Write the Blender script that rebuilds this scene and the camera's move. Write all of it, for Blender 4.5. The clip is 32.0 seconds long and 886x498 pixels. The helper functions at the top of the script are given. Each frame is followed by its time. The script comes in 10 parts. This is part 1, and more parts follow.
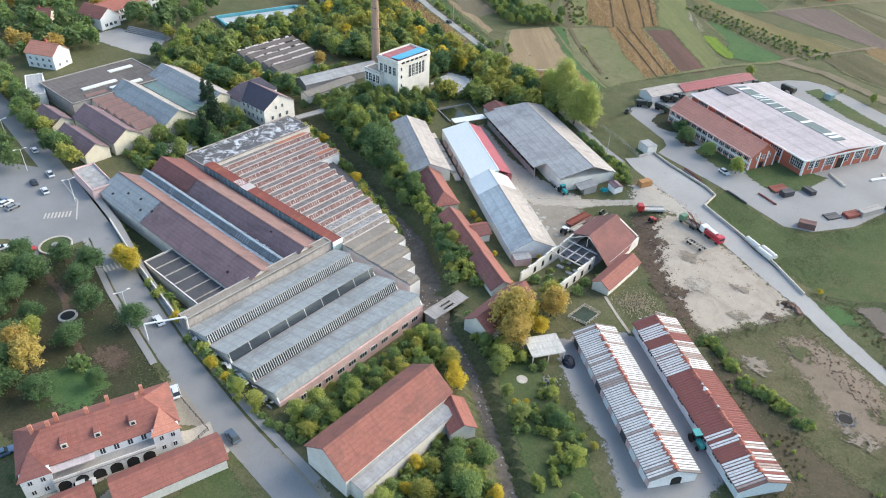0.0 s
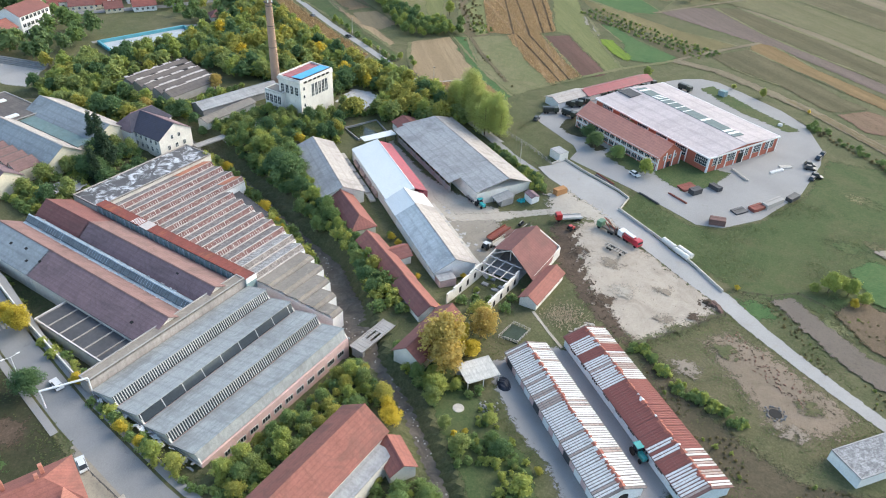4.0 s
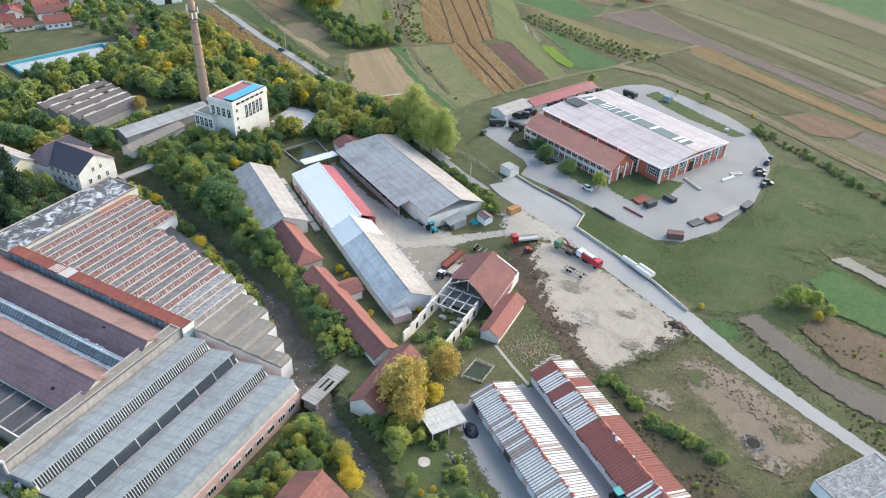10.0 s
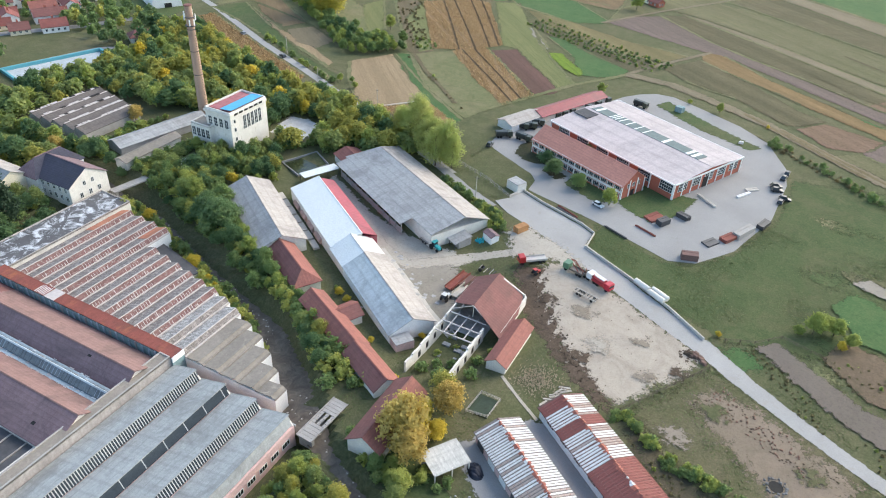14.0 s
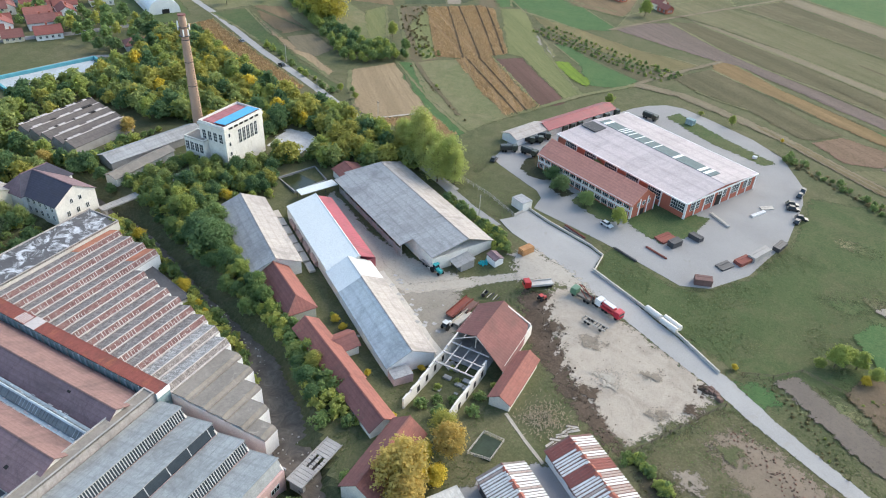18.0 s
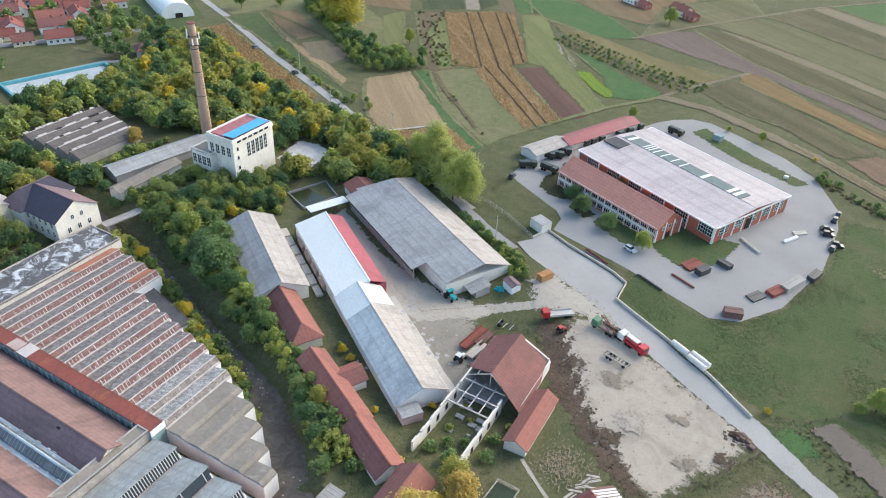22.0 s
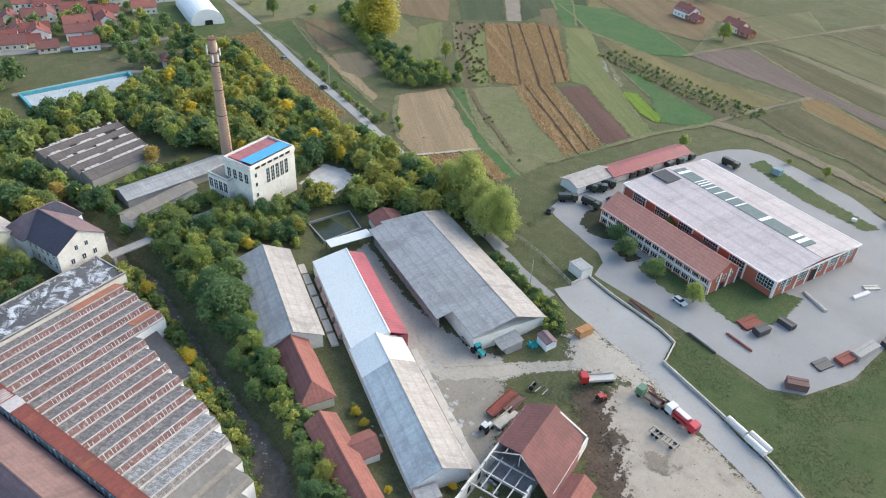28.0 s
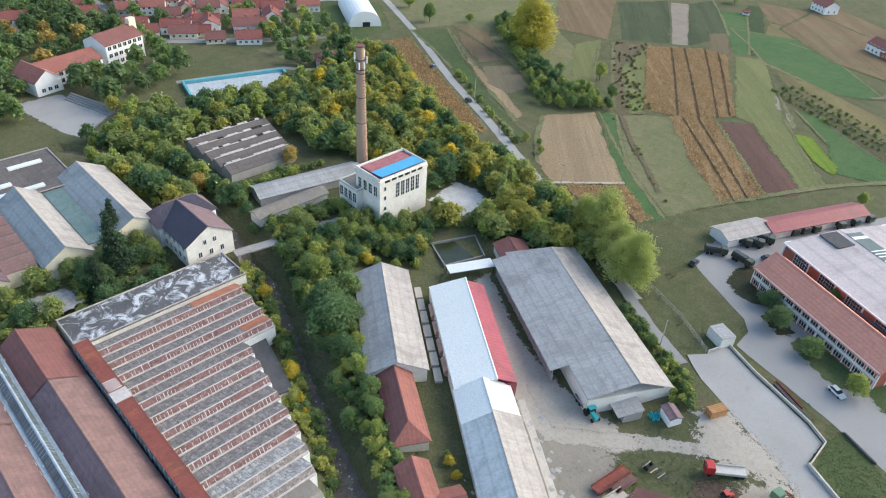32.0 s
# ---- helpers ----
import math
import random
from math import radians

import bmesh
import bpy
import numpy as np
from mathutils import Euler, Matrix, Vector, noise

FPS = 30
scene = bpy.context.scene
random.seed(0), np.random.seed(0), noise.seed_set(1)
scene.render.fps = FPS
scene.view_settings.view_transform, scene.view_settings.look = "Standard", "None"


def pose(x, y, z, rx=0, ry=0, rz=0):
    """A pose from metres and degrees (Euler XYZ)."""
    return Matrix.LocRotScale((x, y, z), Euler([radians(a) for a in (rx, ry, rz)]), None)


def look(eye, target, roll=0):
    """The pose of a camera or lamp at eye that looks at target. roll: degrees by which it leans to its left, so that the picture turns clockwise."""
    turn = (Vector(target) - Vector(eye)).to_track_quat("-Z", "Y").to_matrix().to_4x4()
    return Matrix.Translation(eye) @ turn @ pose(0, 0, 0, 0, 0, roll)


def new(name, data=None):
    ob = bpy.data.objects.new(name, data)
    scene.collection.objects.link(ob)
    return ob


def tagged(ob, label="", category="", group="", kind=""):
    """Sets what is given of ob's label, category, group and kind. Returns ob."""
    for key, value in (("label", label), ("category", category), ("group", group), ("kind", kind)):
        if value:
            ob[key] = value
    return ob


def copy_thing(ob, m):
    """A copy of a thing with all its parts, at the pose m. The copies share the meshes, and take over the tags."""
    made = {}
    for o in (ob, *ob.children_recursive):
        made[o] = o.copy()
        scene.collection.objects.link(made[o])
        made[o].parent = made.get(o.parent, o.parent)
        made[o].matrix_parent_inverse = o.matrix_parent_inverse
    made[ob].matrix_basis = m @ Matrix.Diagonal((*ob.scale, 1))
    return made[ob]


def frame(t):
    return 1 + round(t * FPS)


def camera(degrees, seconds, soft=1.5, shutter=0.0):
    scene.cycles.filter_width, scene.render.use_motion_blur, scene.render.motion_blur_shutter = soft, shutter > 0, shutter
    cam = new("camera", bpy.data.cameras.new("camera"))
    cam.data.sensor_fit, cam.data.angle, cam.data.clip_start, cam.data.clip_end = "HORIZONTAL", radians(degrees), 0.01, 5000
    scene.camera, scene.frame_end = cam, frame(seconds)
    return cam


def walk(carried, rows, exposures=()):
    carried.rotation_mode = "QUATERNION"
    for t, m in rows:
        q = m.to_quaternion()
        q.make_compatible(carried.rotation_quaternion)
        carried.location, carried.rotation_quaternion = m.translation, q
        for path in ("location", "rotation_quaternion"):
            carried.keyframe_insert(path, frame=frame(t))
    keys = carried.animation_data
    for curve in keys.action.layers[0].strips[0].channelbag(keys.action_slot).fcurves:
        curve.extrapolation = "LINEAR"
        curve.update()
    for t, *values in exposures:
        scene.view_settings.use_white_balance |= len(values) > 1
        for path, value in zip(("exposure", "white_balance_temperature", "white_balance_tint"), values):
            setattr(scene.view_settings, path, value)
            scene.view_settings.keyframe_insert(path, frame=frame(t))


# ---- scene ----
cam = camera(64.6, 32.0, soft=1.05)
PATH = [
    (0, (0.055, -0.041, 119.997), (-0.987, 1.204, 118.83), 2.6),
    (0.5, (-0.403, 0.471, 119.984), (-1.447, 1.716, 118.818), 2.7),
    (1, (-1.061, 1.162, 119.976), (-2.108, 2.407, 118.814), 2.7),
    (1.5, (-1.743, 1.872, 119.948), (-2.793, 3.119, 118.788), 2.8),
    (2, (-2.618, 2.638, 119.969), (-3.67, 3.885, 118.811), 2.9),
    (2.5, (-3.43, 3.405, 119.977), (-4.484, 4.652, 118.822), 2.9),
    (3, (-3.994, 4.346, 120.016), (-5.021, 5.617, 118.863), 2.9),
    (3.5, (-5.296, 4.77, 119.967), (-6.222, 6.122, 118.819), 2.9),
    (5.5, (-9.145, 7.847, 119.769), (-9.937, 9.289, 118.631), 2.9),
    (6, (-10.107, 8.653, 119.793), (-10.852, 10.12, 118.657), 2.9),
    (6.5, (-10.916, 9.462, 119.79), (-11.63, 10.946, 118.655), 2.9),
    (7, (-11.82, 10.378, 119.824), (-12.53, 11.864, 118.689), 3.0),
    (7.5, (-12.584, 11.326, 119.818), (-13.295, 12.812, 118.683), 3.0),
    (8, (-13.365, 12.377, 119.819), (-14.078, 13.862, 118.685), 3.1),
    (8.5, (-14.06, 13.302, 119.766), (-14.775, 14.786, 118.632), 3.1),
    (9, (-14.821, 14.409, 119.801), (-15.538, 15.892, 118.668), 3.1),
    (9.5, (-15.503, 15.383, 119.759), (-16.222, 16.866, 118.627), 3.2),
    (10, (-16.196, 16.582, 119.807), (-16.916, 18.064, 118.674), 3.2),
    (10.5, (-16.9, 17.689, 119.826), (-17.621, 19.171, 118.692), 3.2),
    (11, (-17.641, 18.917, 119.826), (-18.363, 20.397, 118.691), 3.3),
    (11.5, (-18.256, 20.106, 119.803), (-18.98, 21.585, 118.669), 3.3),
    (12, (-18.906, 21.34, 119.817), (-19.631, 22.819, 118.682), 3.3),
    (12.5, (-19.548, 22.521, 119.802), (-20.274, 23.999, 118.667), 3.3),
    (13, (-20.172, 23.719, 119.789), (-20.898, 25.196, 118.654), 3.4),
    (13.5, (-20.774, 24.876, 119.823), (-21.501, 26.353, 118.688), 3.4),
    (14, (-21.412, 26.136, 119.826), (-22.141, 27.613, 118.691), 3.4),
    (14.5, (-21.981, 27.329, 119.832), (-22.711, 28.805, 118.696), 3.4),
    (16.5, (-24.295, 32.588, 119.943), (-25.032, 34.06, 118.807), 3.4),
    (17, (-24.971, 33.973, 119.965), (-25.708, 35.445, 118.829), 3.4),
    (17.5, (-25.594, 35.236, 119.932), (-26.333, 36.708, 118.798), 3.4),
    (18, (-26.28, 36.57, 119.961), (-27.019, 38.042, 118.827), 3.4),
    (18.5, (-26.897, 37.794, 119.942), (-27.637, 39.266, 118.808), 3.4),
    (19, (-27.651, 39.102, 119.959), (-28.391, 40.574, 118.825), 3.4),
    (19.5, (-28.341, 40.349, 119.948), (-29.083, 41.821, 118.814), 3.4),
    (20, (-29.007, 41.658, 119.991), (-29.75, 43.13, 118.858), 3.4),
    (20.5, (-29.762, 42.979, 119.994), (-30.509, 44.448, 118.86), 3.5),
    (21, (-30.529, 44.451, 120.022), (-31.285, 45.914, 118.887), 3.4),
    (21.5, (-31.303, 45.844, 120.067), (-32.064, 47.304, 118.931), 3.5),
    (22, (-32.162, 47.459, 120.026), (-32.938, 48.91, 118.889), 3.5),
    (22.5, (-32.93, 48.972, 120.034), (-33.721, 50.415, 118.897), 3.5),
    (23, (-33.784, 50.606, 120.047), (-34.58, 52.045, 118.908), 3.5),
    (23.5, (-34.581, 52.167, 120.091), (-35.377, 53.605, 118.952), 3.5),
    (24, (-35.52, 53.866, 120.093), (-36.317, 55.303, 118.954), 3.5),
    (24.5, (-36.26, 55.283, 120.154), (-37.057, 56.72, 119.015), 3.5),
    (25.5, (-38.188, 58.784, 120.098), (-38.985, 60.22, 118.957), 3.5),
    (27.5, (-41.924, 65.225, 120.048), (-42.737, 66.652, 118.906), 3.5),
    (28, (-42.85, 66.888, 120.016), (-43.704, 68.29, 118.873), 3.6),
    (28.5, (-43.709, 68.399, 120.021), (-44.586, 69.785, 118.877), 3.5),
    (29, (-44.918, 69.838, 119.956), (-45.837, 71.196, 118.811), 3.6),
    (29.5, (-45.728, 71.409, 119.892), (-46.737, 72.699, 118.744), 3.6),
    (30, (-46.447, 73.186, 119.898), (-47.495, 74.443, 118.749), 3.6),
    (30.5, (-47.39, 74.672, 119.912), (-48.456, 75.914, 118.763), 3.6),
    (31, (-48.397, 76.285, 119.911), (-49.491, 77.502, 118.761), 3.5),
    (31.5, (-49.419, 77.783, 119.883), (-50.535, 78.979, 118.732), 3.6),
    (32, (-50.576, 79.383, 119.857), (-51.718, 80.553, 118.705), 3.6),
]
walk(cam, [(t, look(eye, target, roll)) for t, eye, target, roll in PATH], [(0, 1.38, 6700, 5), (8, 1.43, 6700, 5), (13, 1.41, 6700, 5), (18, 1.34, 6680, 5), (24, 1.3, 6650, 5), (28, 1.26, 6620, 5), (32, 1.21, 6600, 5)])

# ---- light ----
world = bpy.data.worlds.new("sky")
scene.world = world
world.use_nodes = True
wn = world.node_tree.nodes
bg = wn["Background"]
sky = wn.new("ShaderNodeTexSky")
sky.sky_type = 'NISHITA'
sky.sun_disc = False
SUN_EL, SUN_AZ = 32.0, 62.0      # degrees; azimuth counted from +x towards +y
sky.sun_elevation = radians(SUN_EL)
sky.sun_rotation = radians(90 - SUN_AZ)
sky.dust_density = 1.5
world.node_tree.links.new(sky.outputs[0], bg.inputs[0])
bg.inputs[1].default_value = 0.15
sun_data = bpy.data.lights.new("sun", 'SUN')
sun_data.energy = 1.2
sun_data.angle = radians(50)
sun_data.color = (1.0, 0.90, 0.78)
sun = new("sun", sun_data)
sd = Vector((math.cos(radians(SUN_AZ)) * math.cos(radians(SUN_EL)), math.sin(radians(SUN_AZ)) * math.cos(radians(SUN_EL)), math.sin(radians(SUN_EL))))
sun.matrix_world = look(sd * 300, (0, 0, 0))

# ---- mesh helpers ----


class MB:
    """Collects vertices and faces of one mesh."""

    def __init__(self):
        self.v, self.f, self.mi = [], [], []

    def poly(self, pts, flip=False, mat=0):
        i = len(self.v)
        self.v += [tuple(p) for p in pts]
        ids = list(range(i, i + len(pts)))
        self.f.append(ids[::-1] if flip else ids)
        self.mi.append(mat)

    def hexa(self, p, mat=0):
        """Eight corners: bottom four (counter-clockwise), then top four."""
        i = len(self.v)
        self.v += [tuple(q) for q in p]
        for q in ((3, 2, 1, 0), (4, 5, 6, 7), (0, 1, 5, 4), (1, 2, 6, 5), (2, 3, 7, 6), (3, 0, 4, 7)):
            self.f.append([i + k for k in q])
            self.mi.append(mat)

    def box(self, x0, y0, z0, x1, y1, z1, mat=0):
        self.hexa([(x0, y0, z0), (x1, y0, z0), (x1, y1, z0), (x0, y1, z0), (x0, y0, z1), (x1, y0, z1), (x1, y1, z1), (x0, y1, z1)], mat)

    def slab(self, quad, t, mat=0):
        """A plate of thickness t below the quad (four points, counter-clockwise from above)."""
        self.hexa([(a, b, c - t) for a, b, c in quad] + list(quad), mat)

    def prism(self, pts, z0, z1, mat=0):
        n = len(pts)
        i = len(self.v)
        self.v += [(a, b, z0) for a, b in pts] + [(a, b, z1) for a, b in pts]
        self.f.append([i + k for k in range(n)][::-1])
        self.f.append([i + n + k for k in range(n)])
        self.mi += [mat, mat]
        for k in range(n):
            self.f.append([i + k, i + (k + 1) % n, i + n + (k + 1) % n, i + n + k])
            self.mi.append(mat)

    def gable(self, x0, x1, prof, mat=0):
        """A closed prism along x with the profile [(y, z), ...]."""
        n = len(prof)
        i = len(self.v)
        self.v += [(x0, a, b) for a, b in prof] + [(x1, a, b) for a, b in prof]
        self.f.append([i + k for k in range(n)][::-1])
        self.f.append([i + n + k for k in range(n)])
        self.mi += [mat, mat]
        for k in range(n):
            self.f.append([i + k, i + (k + 1) % n, i + n + (k + 1) % n, i + n + k])
            self.mi.append(mat)

    def tube(self, p, q, r0, r1, n=8, mat=0):
        p, q = Vector(p), Vector(q)
        d = (q - p).normalized()
        a = d.orthogonal().normalized()
        b = d.cross(a)
        i = len(self.v)
        for c, r in ((p, r0), (q, r1)):
            for k in range(n):
                w = 2 * math.pi * k / n
                self.v.append(tuple(c + r * (math.cos(w) * a + math.sin(w) * b)))
        for k in range(n):
            self.f.append([i + k, i + (k + 1) % n, i + n + (k + 1) % n, i + n + k])
            self.mi.append(mat)
        self.f.append([i + k for k in range(n)][::-1])
        self.f.append([i + n + k for k in range(n)])
        self.mi += [mat, mat]

    def mesh(self, name, *mats):
        me = bpy.data.meshes.new(name)
        me.from_pydata(self.v, [], self.f)
        for m in mats:
            me.materials.append(m)
        if len(mats) > 1:
            me.polygons.foreach_set("material_index", self.mi)
        me.update()
        if len(self.f) < 20000:
            bm = bmesh.new()
            bm.from_mesh(me)
            bmesh.ops.recalc_face_normals(bm, faces=bm.faces)
            bm.to_mesh(me)
            bm.free()
        return me


def plain(mb, name, material):
    me = bpy.data.meshes.new(name)
    me.from_pydata(mb.v, [], mb.f)
    me.materials.append(material)
    me.update()
    return me


MB.plain = plain


def part(name, mb, material, parent, label=""):
    mats = material if isinstance(material, (list, tuple)) else [material]
    ob = new(name, mb.mesh(name, *mats))
    ob.parent = parent
    if label:
        tagged(ob, label)
    return ob


def thing(name, label, category, at=(0, 0, 0), turn=0.0, group="", kind=""):
    ob = new(name)
    ob.matrix_world = pose(*at, 0, 0, turn)
    ob.empty_display_size = 0.5
    return tagged(ob, label, category, group, kind)


def solo(name, mb, material, label, category, at=(0, 0, 0), turn=0.0, group="", kind=""):
    mats = material if isinstance(material, (list, tuple)) else [material]
    ob = new(name, mb.mesh(name, *mats))
    ob.matrix_world = pose(*at, 0, 0, turn)
    return tagged(ob, label, category, group, kind)


FOOT = []          # footprints that trees keep clear of: centre, half sizes, turn


def foot(x, y, lx, ly, turn, pad=1.5):
    c, s = math.cos(radians(turn)), math.sin(radians(turn))
    FOOT.append((x, y, lx / 2 + pad, ly / 2 + pad, c, s))


def free(x, y, pad=0.0):
    for fx, fy, hx, hy, c, s in FOOT:
        dx, dy = x - fx, y - fy
        if abs(dx * c + dy * s) < hx + pad and abs(-dx * s + dy * c) < hy + pad:
            return False
    return True


# ---- materials ----


class Nodes:
    """A small builder for node materials on object or world coordinates."""

    def __init__(self, name, rough=0.8, metal=0.0, spec=0.3):
        self.m = bpy.data.materials.new(name)
        self.m.use_nodes = True
        self.t = self.m.node_tree
        self.b = self.t.nodes["Principled BSDF"]
        self.b.inputs["Roughness"].default_value = rough
        self.b.inputs["Metallic"].default_value = metal
        self.b.inputs["Specular IOR Level"].default_value = spec
        self.co = self.t.nodes.new("ShaderNodeTexCoord").outputs["Object"]

    def n(self, kind, **kw):
        nd = self.t.nodes.new(kind)
        for k, v in kw.items():
            nd.inputs[k].default_value = v
        return nd

    def link(self, a, b):
        self.t.links.new(a, b)

    def mapped(self, scale, rot=(0, 0, 0)):
        """Turned first, then scaled."""
        mp = self.n("ShaderNodeMapping")
        mp.inputs["Rotation"].default_value = [radians(a) for a in rot]
        self.link(self.co, mp.inputs["Vector"])
        ms = self.n("ShaderNodeMapping")
        ms.inputs["Scale"].default_value = scale
        self.link(mp.outputs[0], ms.inputs["Vector"])
        return ms.outputs[0]

    def noise(self, scale, detail=5, rough=0.6, vec=None, distort=0.0):
        nd = self.n("ShaderNodeTexNoise", Scale=scale, Detail=detail, Roughness=rough, Distortion=distort)
        self.link(vec if vec is not None else self.co, nd.inputs["Vector"])
        return nd.outputs["Fac"]

    def wave(self, scale, vec, axis='X', distort=0.0, detail=1):
        nd = self.n("ShaderNodeTexWave", Scale=scale, Distortion=distort, Detail=detail)
        nd.bands_direction = axis
        self.link(vec if vec is not None else self.co, nd.inputs["Vector"])
        return nd.outputs["Fac"]

    def ramp(self, fac, stops, interp='LINEAR'):
        nd = self.t.nodes.new("ShaderNodeValToRGB")
        cr = nd.color_ramp
        cr.interpolation = interp
        while len(cr.elements) < len(stops):
            cr.elements.new(0.5)
        for e, (p, c) in zip(cr.elements, stops):
            e.position = p
            e.color = (*c, 1) if len(c) == 3 else c
        self.link(fac, nd.inputs[0])
        return nd.outputs[0]

    def span(self, fac, lo, hi):
        nd = self.n("ShaderNodeMapRange")
        nd.inputs["From Min"].default_value = lo
        nd.inputs["From Max"].default_value = hi
        self.link(fac, nd.inputs["Value"])
        return nd.outputs[0]

    def mix(self, fac, a, b, mode='MIX'):
        nd = self.t.nodes.new("ShaderNodeMix")
        nd.data_type = 'RGBA'
        nd.blend_type = mode
        for sock, v in ((nd.inputs[0], fac), (nd.inputs[6], a), (nd.inputs[7], b)):
            if isinstance(v, (int, float)):
                sock.default_value = v
            elif isinstance(v, tuple):
                sock.default_value = (*v, 1)
            else:
                self.link(v, sock)
        return nd.outputs[2]

    def math(self, op, a, b):
        nd = self.t.nodes.new("ShaderNodeMath")
        nd.operation = op
        for sock, v in ((nd.inputs[0], a), (nd.inputs[1], b)):
            if isinstance(v, (int, float)):
                sock.default_value = v
            else:
                self.link(v, sock)
        return nd.outputs[0]

    def sheet(self, w, h):
        """A tone of its own for each sheet of w by h."""
        sn = self.t.nodes.new("ShaderNodeVectorMath")
        sn.operation = 'SNAP'
        self.link(self.co, sn.inputs[0])
        sn.inputs[1].default_value = (w, h, 50.0)
        wn_ = self.t.nodes.new("ShaderNodeTexWhiteNoise")
        self.link(sn.outputs[0], wn_.inputs["Vector"])
        return wn_.outputs["Value"]

    def random(self):
        return self.t.nodes.new("ShaderNodeObjectInfo").outputs["Random"]

    def island(self):
        return self.t.nodes.new("ShaderNodeNewGeometry").outputs["Random Per Island"]

    def bump(self, fac, strength=0.5, dist=0.05):
        nd = self.n("ShaderNodeBump", Strength=strength, Distance=dist)
        self.link(fac, nd.inputs["Height"])
        self.link(nd.outputs[0], self.b.inputs["Normal"])

    def color(self, c):
        self.link(c, self.b.inputs["Base Color"])
        return self

    def done(self):
        return self.m


def scaled(c, k):
    return tuple(min(1.0, a * k) for a in c)


def mottled(name, c, dark=0.7, light=1.2, big=0.15, fine=2.5, rough=0.85, bump=0.3, stain=None, stain_at=0.6, spec=0.25, metal=0.0):
    """A surface of one colour with large patches and fine grain, and stains of a second colour."""
    k = Nodes(name, rough, metal, spec)
    a = k.ramp(k.noise(big, 4), [(0.3, scaled(c, dark)), (0.7, scaled(c, light))])
    g = k.noise(fine, 6, 0.7)
    a = k.mix(0.35, a, k.ramp(g, [(0.3, scaled(c, 0.55)), (0.7, scaled(c, 1.4))]))
    if stain:
        s = k.span(k.noise(big * 3, 6, 0.7, distort=0.6), stain_at, stain_at + 0.12)
        a = k.mix(s, a, stain)
    k.color(a)
    k.bump(g, bump, 0.03)
    return k.done()


def roof_mat(name, c, c2, pitch=1.1, axis='X', rough=0.8, streak=0.5, row=0.33, moss=None, metal=0.0, amount=0.55, seam=0.35, dirt=0.55):
    """Roof covering in local coordinates: x along the ridge, y down the slope. Sheets or tile courses, run-off streaks, patches."""
    k = Nodes(name, rough, metal, 0.3)
    st = k.noise(1.0, 5, 0.65, k.mapped((0.9, 0.09, 0.09)))
    pt = k.noise(0.22, 5, 0.65)
    a = k.mix(k.span(st, 0.35, 0.65), scaled(c, 0.82), scaled(c, 1.12))
    a = k.mix(k.span(pt, amount, amount + 0.16), a, c2)
    a = k.mix(0.55, a, k.mix(k.sheet(pitch, row * 2.0), scaled(c, 0.74), scaled(c, 1.2)))
    a = k.mix(0.35, a, k.ramp(k.noise(1.3, 5, 0.75), [(0.36, scaled(c, 0.5)), (0.5, c), (0.64, scaled(c, 1.35))]))
    fine = k.noise(3.5, 4, 0.7)
    a = k.mix(0.4, a, k.ramp(fine, [(0.3, scaled(c, 0.6)), (0.72, scaled(c, 1.25))]))
    w = k.wave(1.0 / pitch * 0.157 * 2, None, 'X')
    brk = k.span(k.noise(0.7, 4, 0.7), 0.38, 0.6)
    a = k.mix(k.math('MULTIPLY', k.span(w, 0.9, 1.0), k.math('MULTIPLY', brk, seam)), a, scaled(c, 0.45))
    a = k.mix(k.math('MULTIPLY', k.span(k.noise(0.11, 7, 0.72, distort=1.2), 0.47, 0.66), dirt), a, scaled((c[0] * 0.5 + 0.05, c[1] * 0.5 + 0.045, c[2] * 0.5 + 0.04), 0.72))
    a = k.mix(k.math('MULTIPLY', k.span(k.noise(1.0, 6, 0.75, k.mapped((1.6, 0.16, 0.16))), 0.55, 0.72), dirt * 0.8), a, scaled(c, 0.55))
    r = k.wave(1.0 / row * 0.157 * 2, None, 'Y')
    a = k.mix(k.math('MULTIPLY', k.span(r, 0.8, 1.0), 0.25), a, scaled(c, 0.5))
    if moss:
        a = k.mix(k.span(k.noise(0.5, 6, 0.75), 0.62, 0.72), a, moss)
    k.color(a)
    k.bump(k.math('ADD', w, k.math('ADD', r, fine)), 0.35, 0.04)
    return k.done()


